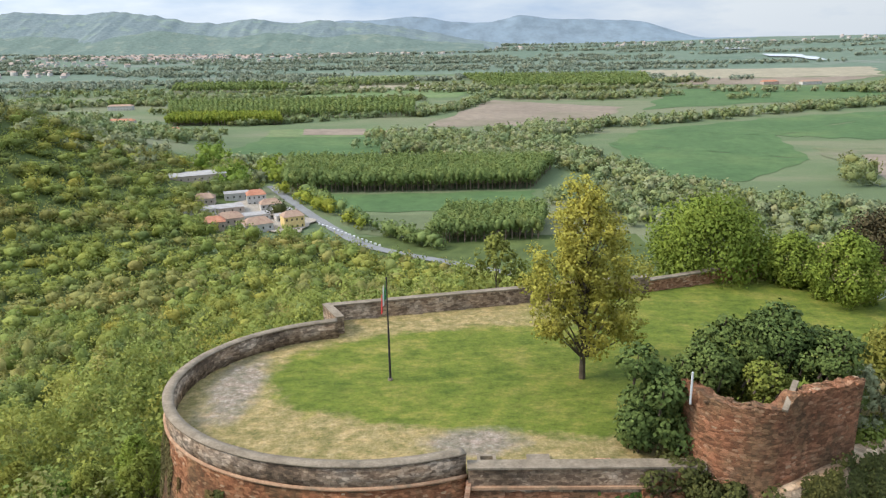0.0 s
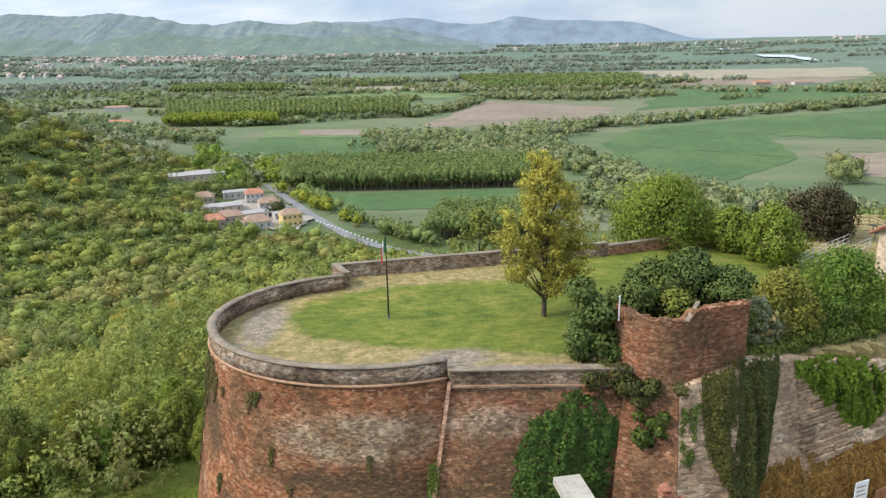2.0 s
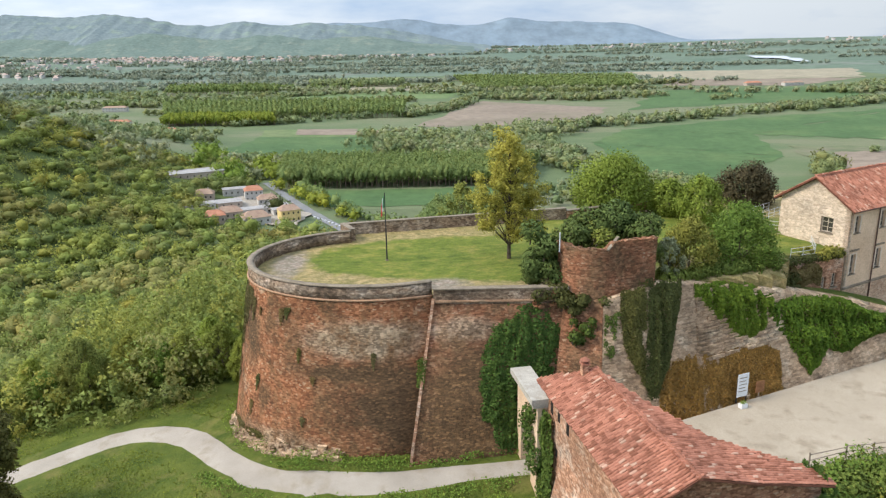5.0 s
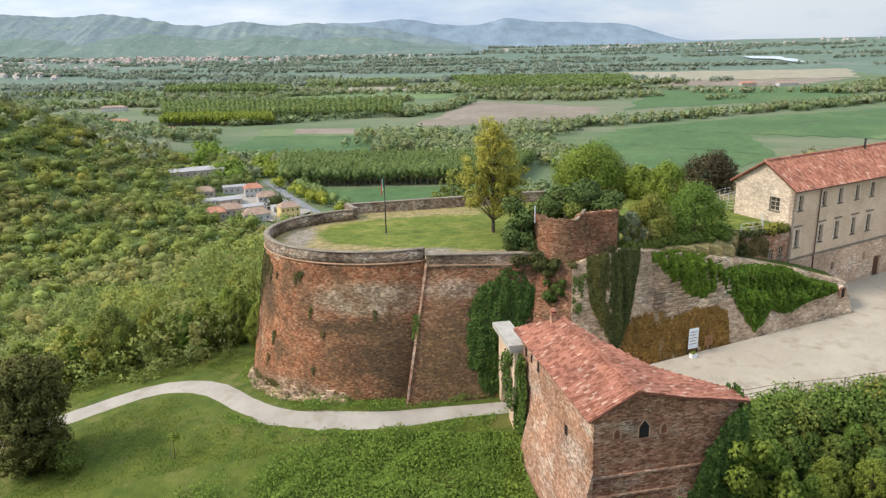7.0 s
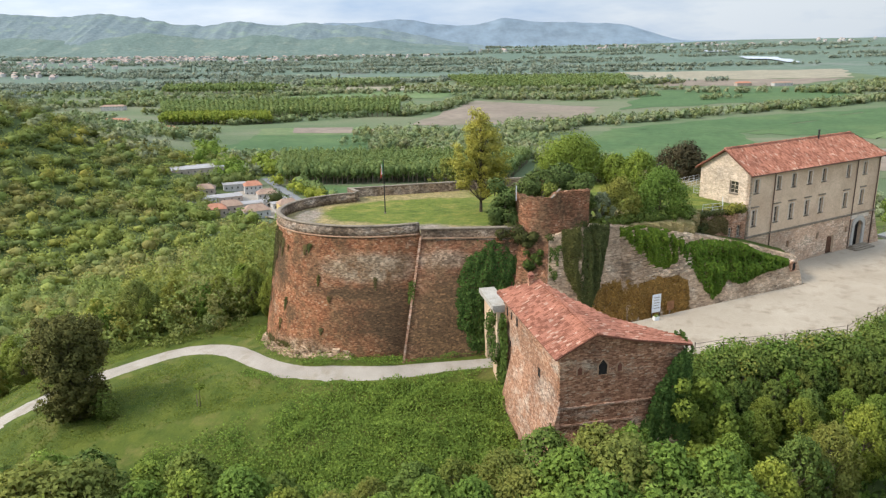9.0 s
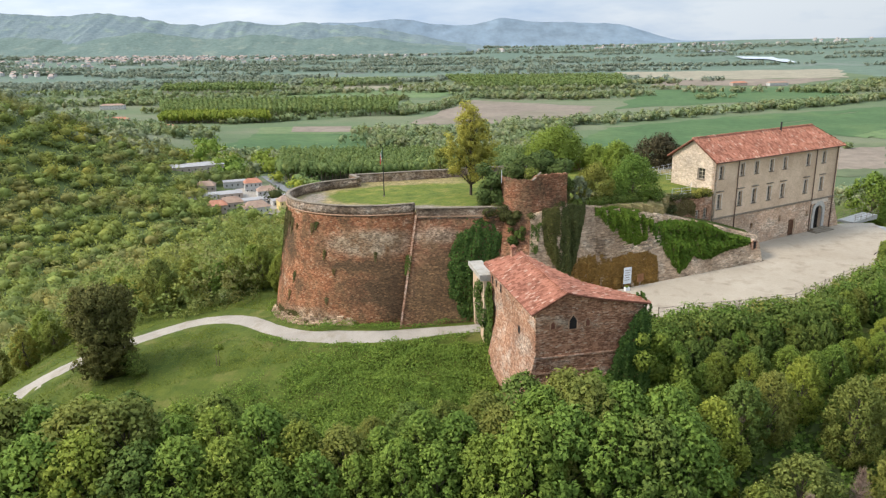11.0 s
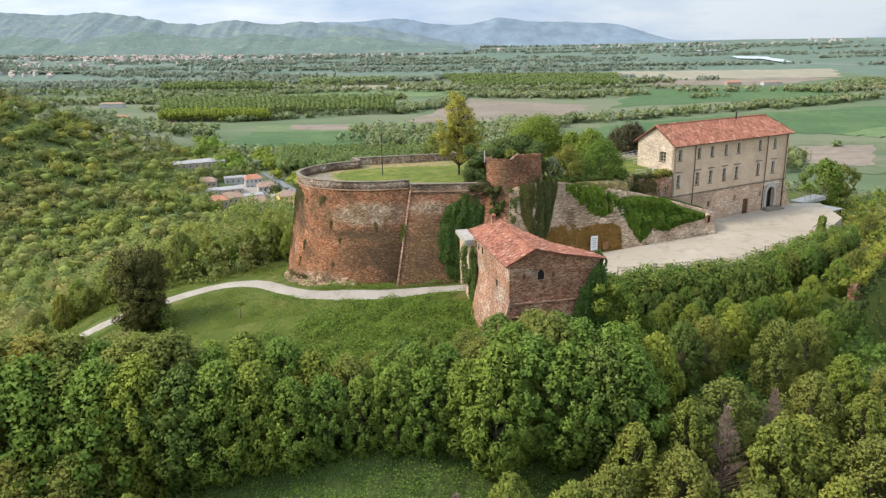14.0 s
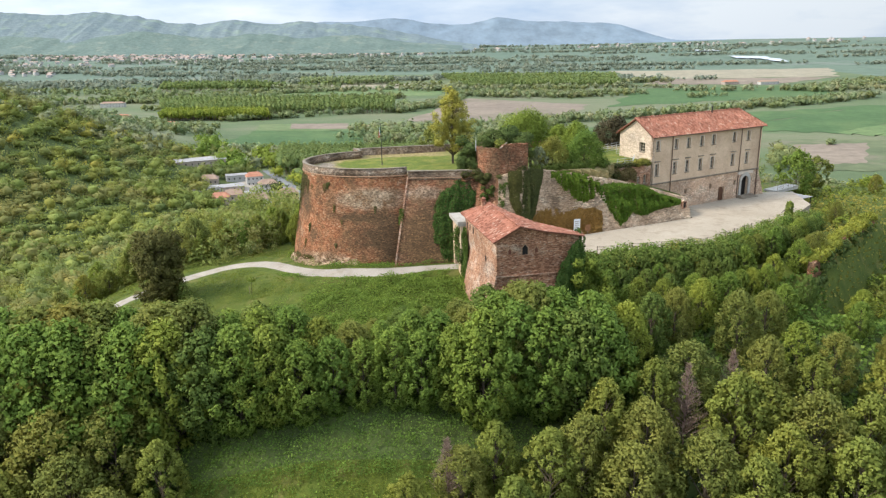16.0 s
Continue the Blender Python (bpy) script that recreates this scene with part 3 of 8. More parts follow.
def lawn_material():
    """Mown grass: a green oval inside a dry straw-coloured border, gravel worn through on two places."""
    m, t, b = nodes_of("lawn", 0.95)
    g = t.nodes.new("ShaderNodeNewGeometry")

    def oval(cx, cy, ax, ay, edge, wild):
        mp = t.nodes.new("ShaderNodeMapping")
        mp.inputs["Location"].default_value = (-cx / ax, -cy / ay, 0)
        mp.inputs["Scale"].default_value = (1 / ax, 1 / ay, 0)
        t.links.new(g.outputs["Position"], mp.inputs["Vector"])
        ln = t.nodes.new("ShaderNodeVectorMath")
        ln.operation = "LENGTH"
        t.links.new(mp.outputs[0], ln.inputs[0])
        a = t.nodes.new("ShaderNodeMath")
        a.operation = "MULTIPLY_ADD"
        a.inputs[1].default_value = wild
        t.links.new(noise_of(t, 0.55, 8, 0.7), a.inputs[0])
        t.links.new(ln.outputs["Value"], a.inputs[2])
        h = t.nodes.new("ShaderNodeMath")
        h.operation = "MULTIPLY"
        h.inputs[1].default_value = 0.4
        t.links.new(a.outputs[0], h.inputs[0])
        mid = 0.4 * (1.0 + wild * 0.5)
        return ramp_of(t, h.outputs[0], [(mid - 0.4 * edge, (1, 1, 1)), (mid + 0.4 * edge, (0, 0, 0))])

    fine = ramp_of(t, noise_of(t, 4.0, 9, 0.85), [(0.3, (0.5, 0.5, 0.5)), (0.7, (1.45, 1.45, 1.45))])
    blot = ramp_of(t, noise_of(t, 1.1, 8, 0.75, (0.7, 1.3, 1)), [(0.38, (0.66, 0.72, 0.64)), (0.5, (1, 1, 1)), (0.62, (1.36, 1.24, 1.3))])
    green = ramp_of(t, noise_of(t, 0.4, 9, 0.75, (0.9, 1.1, 1)), [(0.32, (0.068, 0.102, 0.011)), (0.5, (0.118, 0.146, 0.019)), (0.6, (0.172, 0.174, 0.032)), (0.72, (0.23, 0.205, 0.062))])
    dry = ramp_of(t, noise_of(t, 1.6, 10, 0.85), [(0.34, (0.11, 0.115, 0.03)), (0.46, (0.22, 0.178, 0.068)), (0.56, (0.31, 0.238, 0.108)), (0.68, (0.42, 0.335, 0.19))])
    stones = ramp_of(t, noise_of(t, 2.4, 9, 0.85), [(0.34, (0.13, 0.105, 0.075)), (0.5, (0.225, 0.185, 0.135)), (0.66, (0.38, 0.33, 0.27))])
    c = mix_of(t, oval(5.0, 45.2, 17.2, 7.4, 0.05, 0.5), dry, green)
    c = mix_of(t, oval(26.0, 54.0, 20.0, 9.0, 0.12, 0.3), c, green)
    c = mix_of(t, oval(-13.3, 43.6, 1.5, 4.2, 0.3, 1.6), c, stones)
    c = mix_of(t, oval(0.6, 37.2, 2.6, 1.3, 0.3, 1.6), c, stones)
    c = mix_of(t, 0.85, c, blot, "MULTIPLY")
    c = mix_of(t, 0.85, c, fine, "MULTIPLY")
    t.links.new(c, b.inputs["Base Color"])
    bump_of(t, b, noise_of(t, 9.0, 6, 0.8), 0.6, 0.08)
    return m


M["lawn"] = lawn_material()
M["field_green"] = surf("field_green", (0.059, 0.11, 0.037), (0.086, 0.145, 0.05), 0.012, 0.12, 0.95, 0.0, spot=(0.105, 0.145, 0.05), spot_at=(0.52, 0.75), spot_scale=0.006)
M["field_bright"] = surf("field_bright", (0.1, 0.158, 0.056), (0.145, 0.197, 0.075), 0.012, 0.1, 0.95, 0.0, spot=(0.17, 0.188, 0.085), spot_at=(0.52, 0.75), spot_scale=0.007)
M["field_brown"] = surf("field_brown", (0.2, 0.155, 0.115), (0.265, 0.21, 0.155), 0.012, 0.08, 0.95, 0.0, spot=(0.17, 0.15, 0.095), spot_at=(0.5, 0.7), spot_scale=0.01)
M["field_straw"] = surf("field_straw", (0.26, 0.225, 0.155), (0.33, 0.29, 0.2), 0.012, 0.08, 0.95, 0.0)
M["scrub"] = surf("scrub", (0.09, 0.115, 0.055), (0.15, 0.165, 0.08), 0.01, 0.06, 0.95, 0.0, spot=(0.2, 0.17, 0.12), spot_at=(0.52, 0.7), spot_scale=0.012)
M["water"] = surf("water", (0.5, 0.53, 0.55), (0.6, 0.62, 0.63), 0.02, 0.3, 0.25, 0.0)


def ground_material():
    """Open land: grass near by, rough pasture and scrub far off, with bare patches."""
    m, t, b = nodes_of("land", 0.95)
    near = ramp_of(t, noise_of(t, 0.25, 8, 0.7), [(0.3, (0.07, 0.13, 0.02)), (0.55, (0.13, 0.2, 0.035)), (0.75, (0.23, 0.25, 0.09))])
    far = ramp_of(t, noise_of(t, 0.0045, 7, 0.6, (0.6, 1.6, 1)), [(0.32, (0.075, 0.1, 0.055)), (0.48, (0.11, 0.14, 0.072)), (0.58, (0.17, 0.165, 0.105)), (0.72, (0.09, 0.128, 0.064))])
    c = mix_of(t, 0.85, near, far)
    fine = ramp_of(t, noise_of(t, 6.0, 6, 0.75), [(0.25, (0.62, 0.62, 0.62)), (0.75, (1.3, 1.3, 1.3))])
    c = mix_of(t, 0.8, c, fine, "MULTIPLY")
    t.links.new(c, b.inputs["Base Color"])
    bump_of(t, b, noise_of(t, 5.0, 6, 0.8), 0.6, 0.12)
    return m


M["land"] = ground_material()


# ---------------------------------------------------------------- land
def graded(lo, hi, a, b, fine, grow):
    """Grid lines from lo to hi, fine between a and b."""
    out = list(np.arange(a, b + 0.01, fine))
    s, v = fine, b
    while v < hi:
        s *= grow
        v += s
        out.append(min(v, hi))
    s, v = fine, a
    while v > lo:
        s *= grow
        v -= s
        out.insert(0, max(v, lo))
    return out


gx = graded(-4300, 4300, -66, 90, 2.0, 1.11)
gy = graded(-900, 4700, -50, 80, 2.0, 1.11)
gv = [(x, y, ground_z(x, y)) for y in gy for x in gx]
nx = len(gx)
gf = [(j * nx + i, j * nx + i + 1, (j + 1) * nx + i + 1, (j + 1) * nx + i) for j in range(len(gy) - 1) for i in range(nx - 1)]
ground = part("ground", mesh_from("ground", gv, gf, M["land"]), None, smooth=True)
# greyer, paler green: haze over the far plain put into the ground's colour
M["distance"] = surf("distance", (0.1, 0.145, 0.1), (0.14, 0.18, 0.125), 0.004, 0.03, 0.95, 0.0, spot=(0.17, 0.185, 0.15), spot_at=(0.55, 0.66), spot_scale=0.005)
ground.data.materials.append(M["meadow"])
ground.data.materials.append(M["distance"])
M["wood_floor"] = surf("wood_floor", (0.05, 0.072, 0.02), (0.1, 0.128, 0.036), 0.1, 2.0, 0.95, 0.4)
ground.data.materials.append(M["wood_floor"])
for p in ground.data.polygons:
    c = p.center
    if (-95 < c.x < 130 and 13 < c.y < 110) or (-64 < c.x < 24 and -30 < c.y < -3):
        p.material_index = 1
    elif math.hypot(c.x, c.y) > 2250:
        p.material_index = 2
    elif math.hypot(c.x, c.y) < 430 or (c.x < -150 and c.y < 640):
        p.material_index = 3
tagged(ground, "green grassy hill land falling to a wide river plain", "ground", kind="structure")


FIELDS = [0]
LAND = BVHTree.FromPolygons([Vector(c) for c in gv], gf)


def field(corners, mat, label, lift=0.25, n=20):
    """A field: four corners, laid over the land."""
    (ax, ay), (bx, by), (cx, cy), (dx, dy) = corners
    FIELDS[0] += 1
    lift += 0.012 * FIELDS[0]
    v = []
    for j in range(n + 1):
        for i in range(n + 1):
            s, q = i / n, j / n
            x = (1 - s) * (1 - q) * ax + s * (1 - q) * bx + s * q * cx + (1 - s) * q * dx
            y = (1 - s) * (1 - q) * ay + s * (1 - q) * by + s * q * cy + (1 - s) * q * dy
            w = 0.012 * math.hypot(cx - ax, cy - ay)
            x += w * math.sin(0.9 * j + ax) * (i in (0, n))
            y += w * math.sin(1.1 * i + ay) * (j in (0, n))
            v.append((x, y, LAND.ray_cast(Vector((x, y, 900)), Vector((0, 0, -1)))[0].z + lift))
    f = [(j * (n + 1) + i, j * (n + 1) + i + 1, (j + 1) * (n + 1) + i + 1, (j + 1) * (n + 1) + i) for j in range(n) for i in range(n)]
    ob = part("field", mesh_from("field", v, f, M[mat]), None)
    return tagged(ob, label, "field", kind="structure")


field([(-92, 500), (52, 500), (60, 566), (-128, 558)], "field_green", "green young crop field beside a poplar wood")
field([(-60, 440), (0, 425), (20, 490), (-80, 492)], "scrub", "pale fallow field by the road")
field([(-42, 1000), (190, 985), (272, 1228), (69, 1400)], "field_brown", "bare brown ploughed field on the plain")
field([(164, 620), (229, 588), (330, 690), (168, 812)], "field_green", "large green cereal field with a curved edge")
field([(168, 812), (330, 690), (365, 856), (225, 919)], "field_green", "middle of the large green cereal field")
field([(225, 919), (365, 856), (700, 1130), (420, 1025)], "field_green", "curved arm of the green cereal field")
field([(365, 856), (480, 800), (1000, 1180), (700, 1130)], "field_green", "far end of the green cereal field")
field([(480, 800), (540, 740), (1150, 1080), (1000, 1180)], "field_bright", "light green meadow beside the cereal field")
field([(324, 560), (430, 540), (545, 735), (362, 758)], "scrub", "dry fallow land with thin grass by the trees")
field([(340, 590), (396, 590), (470, 715), (388, 712)], "field_brown", "bare brown patch in the fallow land")
field([(300, 1180), (760, 1350), (905, 1600), (440, 1568)], "field_green", "wide green field on the far plain")
field([(505, 1718), (773, 1641), (1030, 1846), (571, 1897)], "field_brown", "bare pinkish field on the far plain")
field([(560, 1910), (1040, 1860), (1200, 2200), (549, 2275)], "field_straw", "pale straw-coloured field on the far plain")
field([(-232, 735), (-68, 775), (-100, 900), (-230, 900)], "field_green", "dark green crop field between poplar woods")
field([(-190, 925), (-112, 918), (-118, 985), (-200, 988)], "field_brown", "pale bare strip between the crop fields", 0.5)
field([(-110, 900), (-72, 880), (-92, 985), (-116, 985)], "field_bright", "light green strip between the crop fields", 0.5)
field([(-230, 902), (-100, 902), (-109, 988), (-244, 988)], "field_bright", "lighter green crop field between woods")
field([(-330, 1480), (10, 1480), (40, 1660), (-300, 1700)], "field_bright", "light green meadow on the plain")
field([(-40, 1690), (35, 1640), (45, 1665), (-35, 1716)], "white_paint", "long white greenhouse sheeting on the plain", 2.0)
field([(-250, 1730), (0, 1720), (40, 1860), (-260, 1860)], "field_straw", "dry yellowish field on the plain")
path_line = [(-64, 24), (-52, 29), (-44, 32.5), (-36, 36.0), (-30.5, 39.8), (-26, 40.4), (-21.4, 37.6), (-16.6, 31.3), (-12, 28.2), (-6.8, 27.4), (-0.8, 28.0), (6.5, 29.6), (9.5, 30.0)]
tagged(strip("gravel_path", path_line, 5.6, M["gravel"], end=1.9), "pale grey gravel path winding up to the gate", "path", kind="structure")
tagged(strip("road", [(60, 300), (3, 367), (-55, 415), (-93, 480), (-148, 583)], 7.0, M["asphalt"], 0.7, 8.0, lambda x, y: LAND.ray_cast(Vector((x, y, 900)), Vector((0, 0, -1)))[0].z), "grey asphalt road across the plain", "road", kind="structure")

# ---------------------------------------------------------------- bastion
BC, BA, BB = Vector((-5.2, 42.5)), 11.4, 9.3      # middle and half axes of the coping
LAWN_Z = 8.25


def ring(a, da=0.0, db=0.0):
    return (BC.x + (BA + da) * math.cos(a), BC.y + (BB + db) * math.sin(a))


A0, A1 = math.radians(107), math.radians(297.5)     # from the back end round by the west to the front corner


def ring_shell(sections, a0, a1, n, mat, name, parent, label="", wild=0.0, bottom=None):
    """Sweeps a section [(outward, z), ...] round the bastion from a0 to a1."""
    v, f = [], []
    k = len(sections)
    for i in range(n + 1):
        a = a0 + (a1 - a0) * i / n
        for o, z in sections:
            w = wild * (noise.noise(Vector((a * 9, z * 0.7, 3))) if wild else 0)
            x, y = ring(a, o + w, o + w)
            zz = bottom(x, y) if z is None else z
            v.append((x, y, zz))
    for i in range(n):
        for j in range(k):
            q = (j + 1) % k
            f.append((i * k + j, i * k + q, (i + 1) * k + q, (i + 1) * k + j))
    me = mesh_from(name, v, f, mat)
    ob = part(name, me, None, parent, label)
    bm = bmesh.new()
    bm.from_mesh(me)
    bmesh.ops.holes_fill(bm, edges=[e for e in bm.edges if e.is_boundary])
    bmesh.ops.recalc_face_normals(bm, faces=bm.faces)
    bm.to_mesh(me)
    bm.free()
    return ob


bastion = empty("bastion")
tagged(bastion, "round sloping red brick fortress bastion with worn patches", "bastion", kind="structure")
ROW = [(0.0, 8.2)] + [(2.45 * ((8.2 - z) / 14.45) ** 1.05, z) for z in (7.75, 6.5, 4, 1.5, -1, -3.5, -7.5)]
ring_shell([(-3.0, 8.0)] + ROW + [(-3.0, -7.5)], math.radians(60), A1, 120, M["brick_red"], "talus_wall", bastion, wild=0.09)
ring_shell([(-0.35, 8.2), (0.05, 8.2), (0.12, 8.26), (0.12, 8.33), (0.05, 8.38), (-0.35, 8.38)], A0, A1, 90, M["moulding_brick"], "moulding", bastion, "rounded brick string course", wild=0.015)
ring_shell([(-0.5, 8.1), (0.0, 8.1), (-0.02, 9.4), (-0.5, 9.4)], A0, A1, 110, M["parapet_brick"], "parapet", bastion, "weathered brown-grey brick parapet", wild=0.035)
ring_shell([(-0.56, 9.4), (0.05, 9.4), (0.05, 9.47), (-0.25, 9.53), (-0.54, 9.48)], A0, A1, 110, M["stone_cap"], "coping", bastion, "worn grey-brown stone coping", wild=0.03)

foot_rng = random.Random(61)
bm = bmesh.new()
for _ in range(150):
    a = math.radians(foot_rng.uniform(186, 262))
    o = foot_rng.uniform(1.9, 2.7)
    x, y = ring(a, o, o)
    sx, sy, sz = foot_rng.uniform(0.15, 0.5), foot_rng.uniform(0.12, 0.3), foot_rng.uniform(0.1, 0.26)
    mm = pose(x, y, ground_z(x, y) + foot_rng.uniform(0.0, 1.0) * (2.6 - o) * 1.3, foot_rng.uniform(-14, 14), foot_rng.uniform(-14, 14), math.degrees(a) + 90 + foot_rng.uniform(-20, 20))
    for vert in box(bm, -sx, -sy, -sz, sx, sy, sz, mm):
        vert.co += Vector((foot_rng.uniform(-0.07, 0.07), foot_rng.uniform(-0.07, 0.07), foot_rng.uniform(-0.06, 0.06)))
part("footing_stones", bm, M["brick_pale"], bastion, "rough pale broken footing stones")["kind"] = "stuff"

# ---------------------------------------------------------------- curtain wall between bastion and tower
def sloped_wall(bm, pts, thick, wild=0.0, sub=14, rows=12, up_over=0.0):
    """A leaning wall: pts of (foot xy, foot z, top xy, top z); front faces the south. Adds a closed strip."""
    v = []
    cols = []
    for i in range(len(pts) - 1):
        (fx, fy, fz, tx, ty, tz), (gx_, gy_, gz, ux, uy, uz) = pts[i], pts[i + 1]
        for s in range(sub + (i == len(pts) - 2)):
            k = s / sub
            cols.append([fx + (gx_ - fx) * k, fy + (gy_ - fy) * k, fz + (gz - fz) * k, tx + (ux - tx) * k, ty + (uy - ty) * k, tz + (uz - tz) * k])
    for c in cols:
        foot, top = Vector(c[:3]), Vector(c[3:])
        line = []
        for r in range(rows + 1):
            p = foot.lerp(top, r / rows)
            w = wild * noise.noise(p * 0.6) + wild * 0.5 * noise.noise(p * 1.9)
            line.append(bm.verts.new((p.x, p.y - w, p.z)))
        back_top = bm.verts.new((top.x, top.y + thick, top.z))
        back_foot = bm.verts.new((top.x, top.y + thick, foot.z))
        v.append(line + [back_top, back_foot])
    for a, b in zip(v, v[1:]):
        for r in range(len(a)):
            q = (r + 1) % len(a)
            bm.faces.new((a[r], a[q], b[q], b[r]))
    bm.faces.new(v[0])
    bm.faces.new(v[-1][::-1])


curtain = empty("curtain_wall")
tagged(curtain, "dark red brick curtain wall with a sloping foot and ivy", "wall", kind="structure")
bm = bmesh.new()
sloped_wall(bm, [(-2.0, 29.55, -5.0, 0.12, 33.95, 7.85), (9.5, 31.6, -4.8, 11.0, 33.9, 7.85)], 1.6, 0.06, 22)
part("talus_wall", bm, M["brick_tower"], curtain)
bm = bmesh.new()
sloped_wall(bm, [(-2.06, 29.46, -5.0, 0.04, 33.83, 8.1), (-1.84, 29.46, -5.0, 0.28, 33.83, 8.1)], 0.3, 0.02, 2, 16)
part("corner_edge", bm, M["brick_gate"], curtain, "pale orange brick corner edge")
bm = bmesh.new()
sloped_wall(bm, [(0.14, 33.9, 7.6, 0.16, 33.95, 8.86), (11.0, 33.8, 7.6, 11.0, 33.85, 8.86)], 0.55, 0.02, 16, 3)
part("parapet", bm, M["parapet_brick"], curtain)
bm = bmesh.new()
box(bm, 0.1, 33.78, 8.86, 11.0, 34.5, 8.95)
part("coping", bm, M["stone_cap"], curtain)
bm = bmesh.new()
box(bm, 0.3, 33.74, 7.82, 11.0, 33.98, 7.95)
part("moulding", bm, M["moulding_brick"], curtain)

# ---------------------------------------------------------------- upper terrace
def inside(poly, x, y):
    hit_ = False
    for (x0, y0), (x1, y1) in zip(poly, poly[1:] + poly[:1]):
        if (y0 > y) != (y1 > y) and x < (x1 - x0) * (y - y0) / (y1 - y0) + x0:
            hit_ = not hit_
    return hit_


def terrace_z(x, y):
    z = LAWN_Z - 0.028 * max(0, x - 14)
    edge = 34.2 + max(0, x - 18) * 0.41
    top = 8.85 - 0.055 * max(0, x - 18) - 0.0055 * max(0, x - 18) ** 2
    if x > 15 and z > top - 0.5:
        z = min(z, top - 0.35 + 0.45 * max(0, y - edge - 0.6))
    return z + 0.05 * noise.noise(Vector((x * 0.3, y * 0.3, 0)))


def within_walls(x, y):
    """Keeps the lawn's edge inside the parapets."""
    dx, dy = x - BC.x, y - BC.y
    a = math.atan2(dy / BB, dx / BA) % (2 * math.pi)
    if A0 < a < A1 and (dx / (BA - 0.42)) ** 2 + (dy / (BB - 0.42)) ** 2 > 1:
        return ring(a, -0.42, -0.42)
    if 0.2 < x < 11.0 and y < 34.4:
        return x, 34.4
    return x, y


outline = [ring(a, -0.25, -0.25) for a in np.linspace(A1, A0, 40)] + [(-9.4, 54.0), (4.6, 57.3), (14.7, 59.6), (24, 63.5), (36, 75), (50, 78), (46, 62), (36.0, 55.0), (40.4, 48.2), (33.6, 45.4), (31.2, 41.0), (22.4, 36.9), (18.2, 34.6), (11, 34.3), (0.4, 34.3)]
ts = 0.8
tv, tf, idx = [], [], {}
for i in range(int(70 / ts)):
    for j in range(int(48 / ts)):
        x, y = -18 + i * ts, 32 + j * ts
        if inside(outline, x + ts / 2, y + ts / 2):
            q = []
            for dx, dy in ((0, 0), (1, 0), (1, 1), (0, 1)):
                k = (i + dx, j + dy)
                if k not in idx:
                    px, py = within_walls(x + dx * ts, y + dy * ts)
                    idx[k] = len(tv)
                    tv.append((px, py, terrace_z(px, py)))
                q.append(idx[k])
            tf.append(q)
bm = bmesh.new()
vs = [bm.verts.new(c) for c in tv]
for q in tf:
    bm.faces.new([vs[i] for i in q])
rim = [e for e in bm.edges if e.is_boundary]
ext = bmesh.ops.extrude_edge_only(bm, edges=rim)
for g_ in ext["geom"]:
    if isinstance(g_, bmesh.types.BMVert):
        g_.co.z -= 5.0
lawn = part("lawn", bm, M["lawn"], None)
tagged(lawn, "mown green lawn with a dry straw-coloured border", "lawn", kind="structure")


def plain_wall(name, p, q, z0, z1, thick, mat, label, cap=True, wild=0.03):
    """A low wall between two points of the plan, with a coping."""
    root = empty(name)
    tagged(root, label, "wall", kind="structure")
    d = (Vector(q) - Vector(p))
    n = max(2, int(d.length / 0.8))
    d.normalize()
    s = Vector((-d.y, d.x)) * thick / 2
    for nm, lo, hi, w, m_ in (("wall_body", z0, z1 - 0.1, 1.0, mat),) + ((("coping", z1 - 0.1, z1, 1.18, M["stone_cap"]),) if cap else ()):
        bm_ = bmesh.new()
        rows_ = []
        for i in range(n + 1):
            c = Vector(p).lerp(Vector(q), i / n)
            h = wild * noise.noise(Vector((c.x, c.y, 1.5)))
            a, b_ = c - s * w, c + s * w
            rows_.append([bm_.verts.new((a.x, a.y, lo)), bm_.verts.new((b_.x, b_.y, lo)), bm_.verts.new((b_.x, b_.y, hi + h)), bm_.verts.new((a.x, a.y, hi + h))])
        for r0, r1 in zip(rows_, rows_[1:]):
            for k in range(4):
                bm_.faces.new((r0[k], r0[(k + 1) % 4], r1[(k + 1) % 4], r1[k]))
        bm_.faces.new(rows_[0])
        bm_.faces.new(rows_[-1][::-1])
        part(nm, bm_, m_, root)
    return root


plain_wall("parapet_wall", (-8.3, 51.6), (-9.75, 54.35), 6.0, 9.52, 0.5, M["parapet_brick"], "short stepped piece of grey brick parapet")
plain_wall("parapet_wall", (-9.6, 54.1), (14.8, 59.75), 5.0, 9.5, 0.5, M["parapet_brick"], "straight weathered brick parapet along the lawn's far side")
plain_wall("parapet_wall", (14.8, 59.75), (25, 63.9), 5.0, 9.2, 0.5, M["brick_dark"], "red brick parapet half hidden by shrubs")

